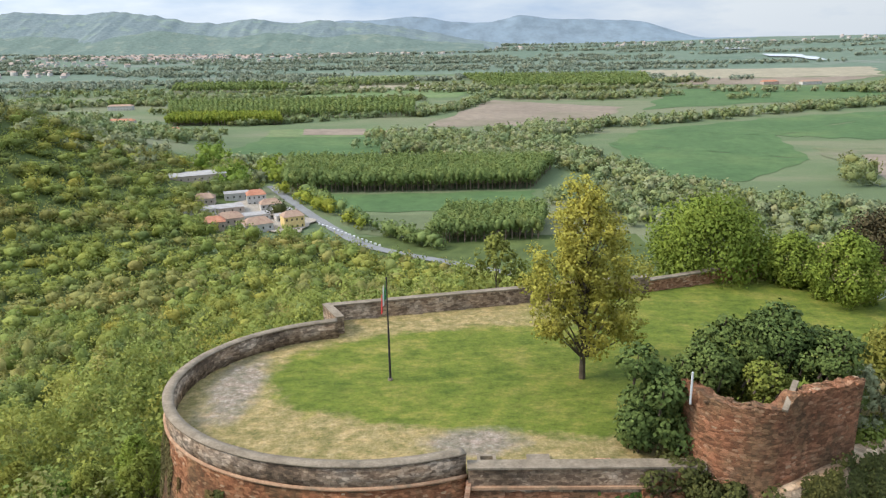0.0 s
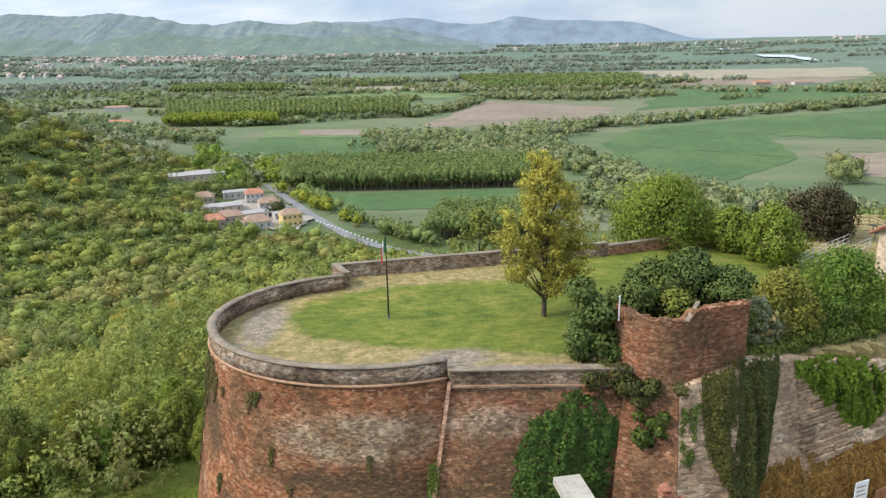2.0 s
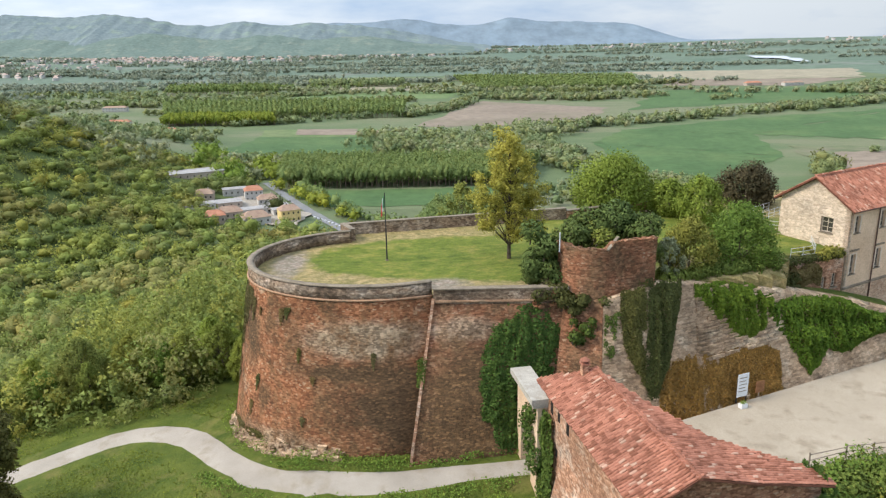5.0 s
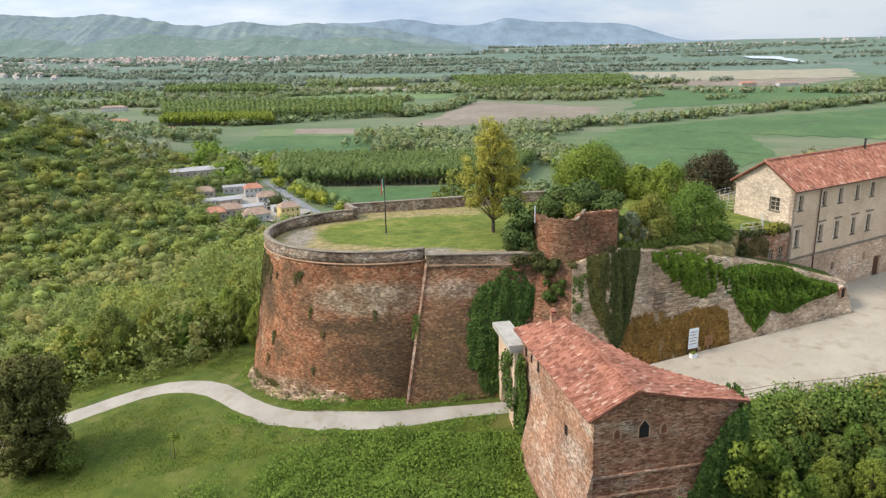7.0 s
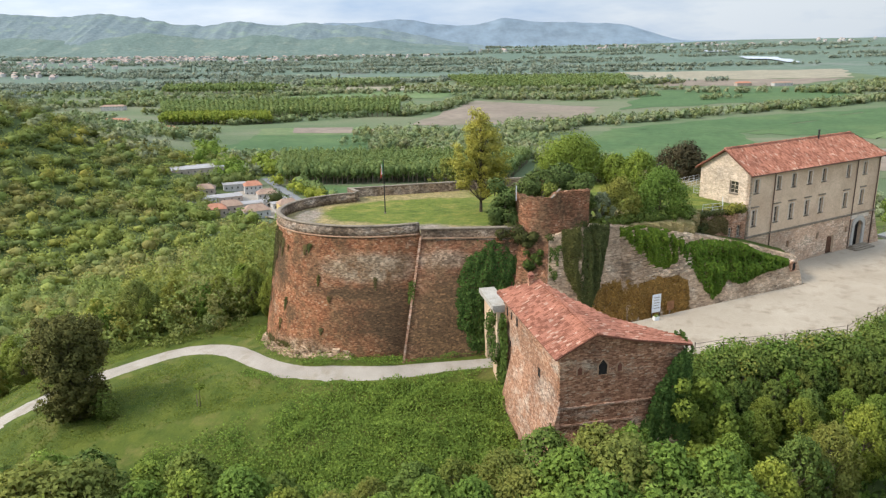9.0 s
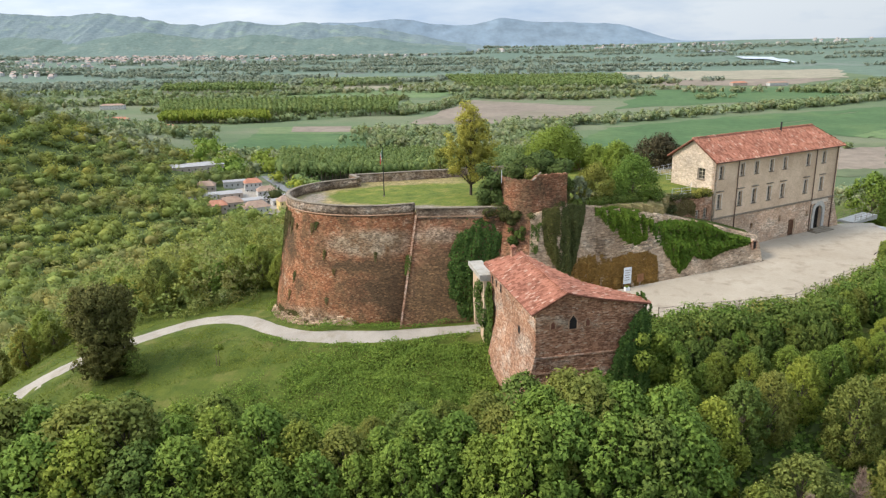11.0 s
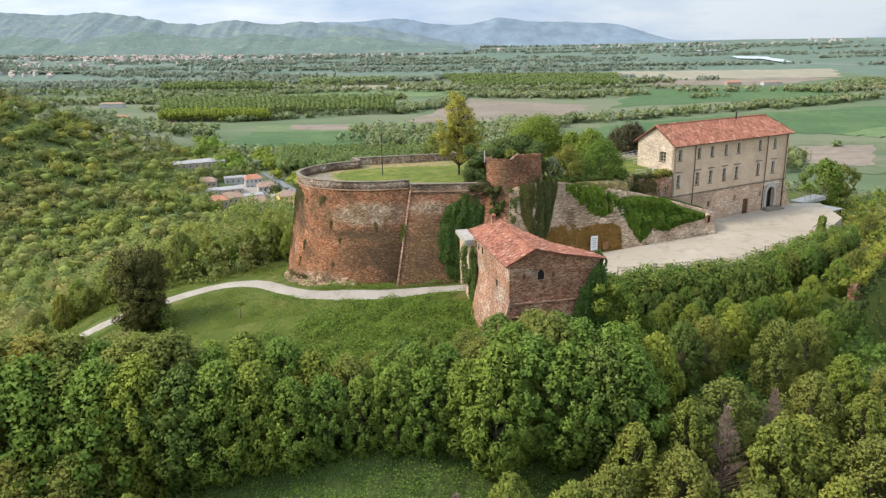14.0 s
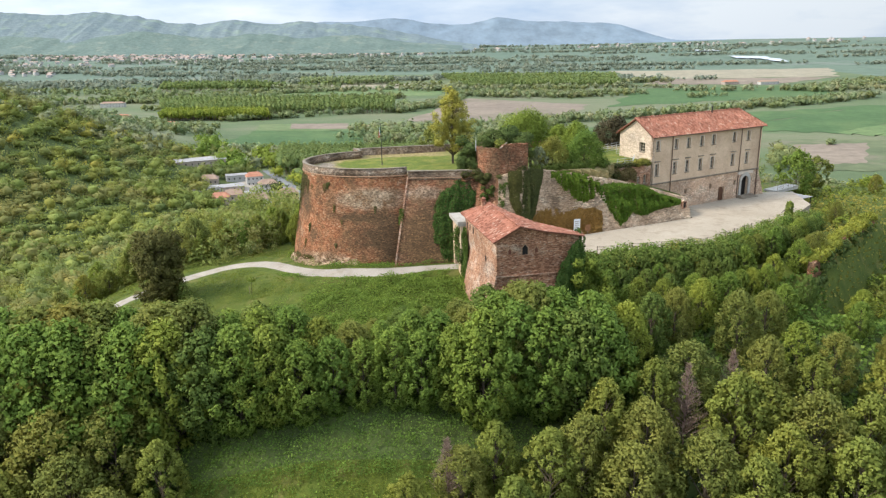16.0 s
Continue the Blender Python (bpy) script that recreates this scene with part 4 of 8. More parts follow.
# ---------------------------------------------------------------- ruined tower
def tower_shell():
    root = empty("ruined_tower")
    tagged(root, "broken round red brick tower stump overgrown with ivy", "tower", kind="structure")
    plan = []
    for i in range(41):
        k = i / 40
        if k < 0.5:
            a = math.radians(175 + 105 * k / 0.5)
            plan.append((13.2 + 2.85 * math.cos(a), 35.85 + 2.85 * math.sin(a)))
        else:
            plan.append((13.7 + 4.35 * (k - 0.5) / 0.5, 33.04 + 1.7 * (k - 0.5) / 0.5))
    bm_ = bmesh.new()
    rows_ = []
    for i, (x, y) in enumerate(plan):
        k = i / 40
        top = 12.2 + 0.2 * noise.noise(Vector((x * 1.3, 0, 7))) + 0.2 * noise.noise(Vector((x * 4.1, 0, 2)))
        top += 0.5 * sstep(0.52, 0.6, k) - 0.1 * sstep(0.8, 1, k)
        a = Vector(plan[max(0, i - 1)])
        b_ = Vector(plan[min(40, i + 1)])
        d = (b_ - a).normalized()
        inn = Vector((-d.y, d.x)) * 0.8
        line = []
        for r in range(13):
            z = -2.0 + (top + 2.0) * r / 12
            out = 0.10 * max(0, 9 - z)
            w = 0.09 * noise.noise(Vector((x, y, z)) * 0.9)
            line.append(bm_.verts.new((x - inn.x * (out * 0.9 + w), y - inn.y * (out * 0.9 + w), z)))
        line.append(bm_.verts.new((x + inn.x, y + inn.y, top - 0.1)))
        line.append(bm_.verts.new((x + inn.x, y + inn.y, -2.0)))
        rows_.append(line)
    for a, b_ in zip(rows_, rows_[1:]):
        for r in range(len(a)):
            q = (r + 1) % len(a)
            bm_.faces.new((a[r], a[q], b_[q], b_[r]))
    bm_.faces.new(rows_[0])
    bm_.faces.new(rows_[-1][::-1])
    part("tower_wall", bm_, M["brick_tower"], root)
    # broken edge blocks along the top
    rng = random.Random(4)
    bm_ = bmesh.new()
    for i in range(1, 40):
        x, y = plan[i]
        k = i / 40
        z = 12.05 + 0.5 * sstep(0.52, 0.6, k) - 0.1 * sstep(0.8, 1, k)
        for _ in range(2):
            mm = pose(x + rng.uniform(-0.1, 0.4), y + rng.uniform(0.05, 0.5), z + rng.uniform(-0.1, 0.15), rng.uniform(-12, 12), rng.uniform(-12, 12), rng.uniform(0, 180))
            s = rng.uniform(0.07, 0.19)
            box(bm_, -s, -s * 0.6, -s * 0.4, s, s * 0.6, s * 0.4, mm)
    part("broken_top", bm_, M["brick_tower"], root, "loose broken bricks along the top")
    bm_ = bmesh.new()
    box(bm_, -0.12, -1.0, -0.06, 0.12, 1.0, 0.06, pose(14.3, 33.7, 12.5, 18, 0, -35))
    part("slab", bm_, M["stone_cap"], root, "pale stone slab lying on the broken edge")
    return root


tower_shell()

# ---------------------------------------------------------------- retaining wall along the court
retaining = empty("retaining_wall")
tagged(retaining, "high pale brick retaining wall streaked with moss", "wall", kind="structure")
RW = [(9.2, 31.1, -4.8, 10.55, 33.6, 7.8), (12.9, 28.4, -4.8, 13.5, 32.55, 8.2), (16.5, 29.3, -4.6, 17.2, 33.7, 8.9), (22.0, 31.9, -1.5, 22.2, 36.4, 8.1), (31.0, 36.3, -1.5, 30.8, 40.3, 6.2), (38.0, 39.6, -1.5, 37.8, 42.6, 4.2), (46.2, 43.6, -1.5, 46.0, 45.2, 1.6)]
bm = bmesh.new()
sloped_wall(bm, RW[1:], 1.5, 0.12, 12, 12)
part("talus_wall", bm, M["brick_pale"], retaining)
bm = bmesh.new()
sloped_wall(bm, [RW[0], (12.86, 28.42, -4.8, 13.46, 32.57, 8.2)], 1.2, 0.1, 8, 12)
part("corner_wall", bm, M["brick_tower"], retaining, "dark red brick corner beside the tower")

def on_retaining(x, k):
    """A place on the retaining wall: x of its top line, k from foot to top."""
    for p, q in zip(RW, RW[1:]):
        if p[3] <= x <= q[3] or q is RW[-1]:
            s = (x - p[3]) / (q[3] - p[3])
            return Vector([p[i] + (q[i] - p[i]) * s for i in range(3)]).lerp(Vector([p[i + 3] + (q[i + 3] - p[i + 3]) * s for i in range(3)]), k)


cr = random.Random(8)
for i in range(13):
    z = 2.3 + 0.42 * i
    bm = bmesh.new()
    x = 21.8
    while x < 32.0 - 0.25 * i:
        ln = cr.uniform(0.5, 1.3)
        a, b_ = on_retaining(x, 0.5), on_retaining(x + ln * 0.94, 0.5)
        foot, top = on_retaining(x, 0), on_retaining(x, 1)
        k = (z - foot.z) / (top.z - foot.z)
        if k < 0.97 and cr.random() < 0.9:
            p, q = on_retaining(x, k), on_retaining(x + ln * 0.94, k)
            q.z = p.z
            o = Vector((0.1, -0.2, 0)) * cr.uniform(0.3, 0.5)
            d_ = Vector((0, 0, 0.3 + cr.uniform(-0.03, 0.05)))
            bk = Vector((-0.05, 0.35, 0))
            vs_ = [bm.verts.new(c) for c in (p + o, q + o, q + bk, p + bk, p + o * 0.7 + d_, q + o * 0.7 + d_, q + bk + d_, p + bk + d_)]
            for f_ in ((0, 1, 2, 3), (4, 5, 6, 7), (0, 1, 5, 4), (1, 2, 6, 5), (2, 3, 7, 6), (3, 0, 4, 7)):
                bm.faces.new([vs_[n] for n in f_])
        x += ln
    ob = part("stone_course", bm, M["brick_pale"], retaining)
    ob["kind"] = "stuff"

# ---------------------------------------------------------------- courtyard
court = [(15, 28.4), (22.3, 31.9), (31, 36.1), (38, 39.5), (46.6, 43.6), (43.5, 48.0), (46.2, 51.2), (66, 62.9), (72, 63), (70, 52), (64.5, 45.2), (57.5, 38.4), (51, 33.4), (43.5, 27.2), (36, 25.2), (28.5, 24.2), (22, 22), (15, 21)]
bm = bmesh.new()
prism(bm, court, -9.0, -1.25)
courtyard = part("courtyard", bm, M["court_gravel"], None)
tagged(courtyard, "wide pale gravel courtyard before the palace", "courtyard", kind="structure")

# ---------------------------------------------------------------- palace
BM = Matrix.Translation((40.2, 47.25, 0)) @ pose(0, 0, 0, 0, 0, math.degrees(math.atan2(0.507, 0.862)))
PL, PW, PZ0, PZ1, PR = 28.0, 7.6, -1.3, 11.75, 14.2


def pierced(bm, length, z0, z1, holes, thick, m):
    """A wall in the plane y = 0 of m, x from 0 to length, with openings (x0, z0, x1, z1) and their reveals."""
    xs = sorted({0.0, length, *[h[0] for h in holes], *[h[2] for h in holes]})
    zs = sorted({z0, z1, *[h[1] for h in holes], *[h[3] for h in holes]})

    def quad(*co):
        bm.faces.new([bm.verts.new(m @ Vector(c)) for c in co])

    for xa, xb in zip(xs, xs[1:]):
        for za, zb in zip(zs, zs[1:]):
            cx, cz = (xa + xb) / 2, (za + zb) / 2
            if any(h[0] < cx < h[2] and h[1] < cz < h[3] for h in holes):
                continue
            quad((xa, 0, za), (xb, 0, za), (xb, 0, zb), (xa, 0, zb))
            quad((xb, thick, za), (xa, thick, za), (xa, thick, zb), (xb, thick, zb))
    for a, b, c, d in holes:
        quad((a, 0, b), (a, thick, b), (a, thick, d), (a, 0, d))
        quad((c, thick, b), (c, 0, b), (c, 0, d), (c, thick, d))
        quad((a, thick, b), (a, 0, b), (c, 0, b), (c, thick, b))
        quad((a, 0, d), (a, thick, d), (c, thick, d), (c, 0, d))
    quad((0, 0, z0), (0, 0, z1), (0, thick, z1), (0, thick, z0))
    quad((length, 0, z1), (length, 0, z0), (length, thick, z0), (length, thick, z1))
    quad((0, 0, z1), (length, 0, z1), (length, thick, z1), (0, thick, z1))
    bmesh.ops.remove_doubles(bm, verts=bm.verts, dist=0.001)


def window(parent, x, z, w, h, m, surround=True, lintel=True, panes=(2, 3)):
    """A window > frame, panes, sill, surround, in the wall plane y = 0 of m; x, z is the middle."""
    bmf = bmesh.new()
    x0, x1, z0, z1 = x - w / 2, x + w / 2, z - h / 2, z + h / 2
    t = 0.1
    loops = [[bmf.verts.new(m @ Vector((a, y_, b))) for a, b in ((x0 + k, z0 + k), (x1 - k, z0 + k), (x1 - k, z1 - k), (x0 + k, z1 - k))] for k, y_ in ((0, 0.2), (t, 0.2), (t, 0.27), (0, 0.27))]
    for p, q in zip(loops, loops[1:] + loops[:1]):
        for k in range(4):
            bmf.faces.new((p[k], p[(k + 1) % 4], q[(k + 1) % 4], q[k]))
    root = part("window", bmf, M["wood_pale"], parent)
    for i in range(1, panes[0]):
        bmf = bmesh.new()
        c = x0 + w * i / panes[0]
        box(bmf, c - 0.03, 0.21, z0 + t, c + 0.03, 0.26, z1 - t, m)
        part("glazing_bar", bmf, M["wood_pale"], root)
    for i in range(1, panes[1]):
        bmf = bmesh.new()
        c = z0 + h * i / panes[1]
        box(bmf, x0 + t, 0.215, c - 0.025, x1 - t, 0.255, c + 0.025, m)
        part("glazing_bar", bmf, M["wood_pale"], root)
    bmg = bmesh.new()
    box(bmg, x0 + 0.02, 0.235, z0 + 0.02, x1 - 0.02, 0.245, z1 - 0.02, m)
    part("pane", bmg, M["glass"], root)
    bms = bmesh.new()
    box(bms, x0 - 0.12, -0.1, z0 - 0.1, x1 + 0.12, 0.2, z0, m)
    part("sill", bms, M["stone_cap"], root)
    if surround:
        bms = bmesh.new()
        for a in (x0 - 0.16, x1):
            box(bms, a, -0.03, z0, a + 0.16, 0.003, z1 + 0.12, m)
        box(bms, x0, -0.03, z1, x1, 0.003, z1 + 0.12, m)
        part("surround", bms, M["plaster_light"], root)
    if lintel:
        bms = bmesh.new()
        box(bms, x0 - 0.3, -0.14, z1 + 0.35, x1 + 0.3, 0.02, z1 + 0.5, m)
        part("hood", bms, M["stone_cap"], root, "projecting stone hood")
    return root


def arch_verts(x0, x1, z0, z1, n=10):
    r = (x1 - x0) / 2
    cx, cz = (x0 + x1) / 2, z1 - r
    return [(x0, z0), (x1, z0)] + [(cx + r * math.cos(math.pi * i / n), cz + r * math.sin(math.pi * i / n)) for i in range(n + 1)]


def slab_xz(bm, outline_, y0, y1, m):
    """A plate with an outline in x, z between two depths."""
    a = [bm.verts.new(m @ Vector((x, y0, z))) for x, z in outline_]
    b = [bm.verts.new(m @ Vector((x, y1, z))) for x, z in outline_]
    bm.faces.new(a)
    bm.faces.new(b[::-1])
    n = len(a)
    for i in range(n):
        bm.faces.new((a[i], b[i], b[(i + 1) % n], a[(i + 1) % n]))


def tile_mesh(radius=0.1, length=0.46):
    """One curved clay tile, its length along y, crown up, thin."""
    v, f = [], []
    n = 4
    for y, r in ((0, radius), (length, radius * 0.82)):
        for i in range(n + 1):
            a = math.pi * i / n
            v.append((r * math.cos(a), y, r * 0.75 * math.sin(a)))
    for i in range(n):
        f.append((i, i + 1, n + 2 + i, n + 1 + i))
    v.append((0, 0, -0.01))
    return v[:-1], f


def tile_slope(thing, plane, poly, mat, singles=(), pitch=0.24, row=0.36, seed=1):
    """Rows of curved tiles over a roof plane. plane: matrix with x along the eave, y up the slope; poly: outline in it.
    singles: (x0, x1) stretch whose tiles are objects of their own."""
    rng = np.random.default_rng(seed)
    tvv, tff = tile_mesh()
    tvv = np.array(tvv)
    tff = np.array(tff)
    xs = [p[0] for p in poly]
    ys = [p[1] for p in poly]
    vs_, fs_, one = [], [], None
    count = 0
    made_ = 0
    for j in range(int((max(ys) - min(ys)) / row) + 1):
        for i in range(int((max(xs) - min(xs)) / pitch) + 1):
            x, y = min(xs) + (i + 0.5) * pitch, min(ys) + j * row - 0.06
            if not inside(poly, x, y + 0.12):
                continue
            dx, dy, rz, lift = rng.normal() * 0.012, rng.normal() * 0.03, rng.normal() * 0.05, abs(rng.normal()) * 0.012
            c, s = math.cos(rz), math.sin(rz)
            if singles and singles[0] <= x <= singles[1] and made_ < 300:
                if one is None:
                    one = mesh_from("roof_tile", tvv, tff, mat)
                ob = new("roof_tile", one)
                ob.parent = thing
                ob.matrix_basis = plane @ Matrix.Translation((x + dx, y + dy, 0.03 + lift)) @ pose(0, 0, 0, -2.5, 0, math.degrees(rz))
                made_ += 1
                continue
            q = tvv.copy()
            q[:, 0], q[:, 1] = c * tvv[:, 0] - s * tvv[:, 1] + x + dx, s * tvv[:, 0] + c * tvv[:, 1] + y + dy
            q[:, 2] += 0.03 + lift + (0.46 - tvv[:, 1]) * 0.04
            vs_.append(q)
            fs_.append(tff + count * len(tvv))
            count += 1
    if count:
        vv = np.concatenate(vs_)
        r = np.array(plane.to_3x3())
        vv = vv @ r.T + np.array(plane.translation)
        ob = part("tiles", mesh_from("tiles", vv, np.concatenate(fs_), mat), None, thing)
        ob["kind"] = "stuff"


def roof_plane(o, along, up):
    """Matrix with origin o, x along, y up the slope."""
    x = Vector(along).normalized()
    y = Vector(up)
    y = (y - y.dot(x) * x).normalized()
    z = x.cross(y)
    return Matrix(((x.x, y.x, z.x, o[0]), (x.y, y.y, z.y, o[1]), (x.z, y.z, z.z, o[2]), (0, 0, 0, 1)))


palace = empty("palace")
tagged(palace, "three-storey plastered palace with a tiled roof and tall windows", "building")
TOP_Z, MID_Z, LOW_Z = 10.0, 5.95, 2.2
COLS = [1.25, 5.55, 8.6, 11.9, 14.95, 20.4, 24.3]
holes = [(x - 0.4, TOP_Z - 0.86, x + 0.4, TOP_Z + 0.86) for x in COLS] + [(x - 0.42, MID_Z - 1.02, x + 0.42, MID_Z + 1.02) for x in COLS]
LOW = [(2.6, 1.0), (8.6, 1.5), (14.95, 1.7), (21.5, 1.6)]
holes += [(x - 0.28, z - 0.45, x + 0.28, z + 0.45) for x, z in LOW]
DOOR = (17.2, -1.25, 18.8, 1.25)
PORT = (23.2, -1.25, 25.2, 2.6)
holes += [DOOR, PORT]
bm = bmesh.new()
pierced(bm, PL, PZ0, PZ1, holes, 0.5, BM)
part("front_wall", bm, M["plaster"], palace)
bm = bmesh.new()
pierced(bm, PW, PZ0, PZ1, [(4.6, 8.9, 5.9, 10.45)], 0.45, BM @ pose(0, PW, 0, 0, 0, -90))
part("side_wall", bm, M["plaster_gable"], palace)
bm = bmesh.new()
box(bm, 0.5, PW - 0.5, PZ0, PL - 0.5, PW - 0.004, PZ1 - 0.01, BM)
part("back_wall", bm, M["plaster"], palace)
bm = bmesh.new()
box(bm, PL - 0.5, 0.51, PZ0, PL - 0.003, PW - 0.51, PZ1 - 0.01, BM)
part("end_wall", bm, M["plaster"], palace)
bm = bmesh.new()
slab_xz(bm, [(0, PZ1), (PW, PZ1), (PW / 2, PR - 0.1)], 0.0, 0.45, BM @ pose(0, PW, 0, 0, 0, -90))
part("gable", bm, M["plaster_gable"], palace)
for f_z in (3.6, 7.9):
    bm = bmesh.new()
    box(bm, 0.46, 0.51, f_z - 0.2, PL - 0.5, PW - 0.51, f_z, BM)
    part("floor_slab", bm, M["hollow_shade"], palace)
# brick lower storey facing, a little proud, and its string course
bm = bmesh.new()
low_holes = [h for h in holes if h[3] < 3.5]
pierced(bm, PL, PZ0, 3.55, low_holes, 0.06, BM @ Matrix.Translation((0, -0.07, 0)))
M["brick_rose"] = masonry("brick_rose", (0.4, 0.275, 0.19), (0.56, 0.41, 0.3), (0.64, 0.52, 0.4), (0.52, 0.43, 0.345), 0.12, 0.32, worn_at=(0.48, 0.62), bump=0.3, joints=0.25)
part("brick_storey", bm, M["brick_rose"], palace, "bare rose brick lower storey")
bm = bmesh.new()
box(bm, -0.04, -0.2, 3.55, PL + 0.04, 0.0, 3.75, BM)
part("string_course", bm, M["stone_cap"], palace)
for x in COLS:
    window(palace, x, TOP_Z, 0.8, 1.72, BM, True, False)
    window(palace, x, MID_Z, 0.84, 2.04, BM)
window(palace, 5.25, 9.675, 1.3, 1.55, BM @ pose(0, PW, 0, 0, 0, -90), False, False, (2, 3))
for x, z in LOW:
    bm = bmesh.new()
    box(bm, x - 0.28, 0.28, z - 0.45, x + 0.28, 0.3, z + 0.45, BM)
    part("vent", bm, M["hollow_shade"], palace, "small basement opening, its shade painted near-black")
bm = bmesh.new()
slab_xz(bm, arch_verts(DOOR[0], DOOR[2], DOOR[1], DOOR[3]), 0.2, 0.28, BM)
door = part("door", bm, M["wood_door"], palace, "brown wooden arched door")
for i in range(1, 6):
    bm = bmesh.new()
    x = DOOR[0] + (DOOR[2] - DOOR[0]) * i / 6
    box(bm, x - 0.02, 0.17, DOOR[1] + 0.05, x + 0.02, 0.2, DOOR[3] - 0.5, BM)
    part("batten", bm, M["wood_door"], door)
bm = bmesh.new()
out = arch_verts(PORT[0] - 0.55, PORT[2] + 0.55, PORT[1], PORT[3] + 0.7)
inn = arch_verts(PORT[0], PORT[2], PORT[1], PORT[3])
ov = [[bm.verts.new(BM @ Vector((x, y, z))) for x, z in o] for y in (-0.28, -0.06) for o in (out, inn)]
for i in list(range(1, len(out))):
    j = (i + 1) % len(out)
    if i == len(out) - 1:
        j = 0
    bm.faces.new((ov[0][i], ov[0][j], ov[1][j], ov[1][i]))
    bm.faces.new((ov[0][i], ov[2][i], ov[2][j], ov[0][j]))
    bm.faces.new((ov[1][j], ov[3][j], ov[3][i], ov[1][i]))
part("portal", bm, M["cornice_stone"], palace, "pale stone arched portal surround")
bm = bmesh.new()
box(bm, PORT[0] - 1.1, -0.22, 3.0, PORT[2] + 1.1, -0.08, 3.5, BM)
part("portal_head", bm, M["plaster_light"], palace)
# a near-black plate stands for the shade inside the passage
bm = bmesh.new()
box(bm, PORT[0], 0.42, PORT[1], PORT[2], 0.46, PORT[3], BM)
part("portal_gate", bm, M["hollow_shade"], palace, "near-black plate for the shaded passage behind the portal")
for k in range(3):
    bm = bmesh.new()
    box(bm, PORT[0] - 1.2 + 0.25 * k, -1.7 + 0.4 * k, -1.26, PORT[2] + 1.2 - 0.25 * k, -0.28, -1.1 + 0.14 * k, BM)
    part("step", bm, M["stone_cap"], palace)
for x in (4.55, 22.2, 27.4):
    bm = bmesh.new()
    tube(bm, BM @ Vector((x, -0.16, PZ0)), BM @ Vector((x, -0.16, PZ1)), 0.07, 0.07, 8)
    part("downpipe", bm, M["pipe_brown"], palace)
# roof: two slopes, hipped at the far end
ov_ = 0.55
rise = (PR - PZ1) / (PW / 2)
ez = PZ1 - ov_ * rise + 0.12
E0, E1 = BM @ Vector((-0.5, -ov_, ez)), BM @ Vector((PL + 0.6, -ov_, ez))
R0, R1 = BM @ Vector((-0.5, PW / 2, PR + 0.12)), BM @ Vector((PL - 1.9, PW / 2, PR + 0.12))
B0, B1 = BM @ Vector((-0.5, PW + ov_, ez)), BM @ Vector((PL + 0.6, PW + ov_, ez))


def roof_slab(thing, pts, mat, thick=0.14):
    bm_ = bmesh.new()
    a = [bm_.verts.new(p) for p in pts]
    b_ = [bm_.verts.new(p - Vector((0, 0, thick))) for p in pts]
    bm_.faces.new(a)
    bm_.faces.new(b_[::-1])
    for i in range(len(a)):
        j = (i + 1) % len(a)
        bm_.faces.new((a[i], b_[i], b_[j], a[j]))
    return part("roof_deck", bm_, mat, thing)


def in_plane(pl, pts):
    inv = pl.inverted()
    return [((inv @ p).x, (inv @ p).y) for p in pts]


for pts, along in (((E0, E1, R1, R0), E1 - E0), ((B1, B0, R0, R1), B0 - B1), ((E1, B1, R1), B1 - E1)):
    roof_slab(palace, pts, M["tile_bed"])
    pl = roof_plane(pts[0], along, pts[2] - pts[0])
    tile_slope(palace, pl, in_plane(pl, pts), M["tile"], seed=len(pts) + 3, singles=(2.0, 14.0) if along == E1 - E0 else ())
bm = bmesh.new()
tube(bm, R0 + Vector((0, 0, 0.0)), R1 + Vector((0, 0, 0.0)), 0.13, 0.13, 8)
part("ridge_tiles", bm, M["tile"], palace)
bm = bmesh.new()
tube(bm, BM @ Vector((-0.4, -ov_ - 0.06, ez - 0.05)), BM @ Vector((PL + 0.5, -ov_ - 0.06, ez - 0.05)), 0.07, 0.07, 8)
part("gutter", bm, M["pipe_brown"], palace)
bm = bmesh.new()
c = BM @ Vector((18.0, PW / 2 - 0.4, PR - 0.2))
tube(bm, c, c + Vector((0, 0, 1.3)), 0.12, 0.12, 8)
tube(bm, c + Vector((0, 0, 1.3)), c + Vector((0, 0, 1.42)), 0.18, 0.18, 8)
part("flue_pipe", bm, M["iron"], palace)
# sloping buttress at the far corner
bm = bmesh.new()
prism(bm, [(PL - 0.4, -0.25), (PL + 1.6, -0.25), (PL + 1.6, 3.0), (PL - 0.4, 3.0)], -1.3, [3.5, -0.9, -0.9, 3.5], BM)
part("buttress", bm, M["brick_rose"], palace)

# ---------------------------------------------------------------- gatehouse
GM = Matrix.Translation((11.27, 11.3, 0)) @ pose(0, 0, 0, 0, 0, math.degrees(math.atan2(0.204, 0.979)))
gatehouse = empty("gatehouse")
tagged(gatehouse, "old red brick gatehouse with a lopsided tiled roof", "house")
GE, GP = 3.95, 5.65
gplan = [(0.35, 0.35), (10.9, 0.35), (10.9, 1.6), (6.3, 5.0), (4.4, 8.8), (3.2, 13.4), (0.35, 15.9)]
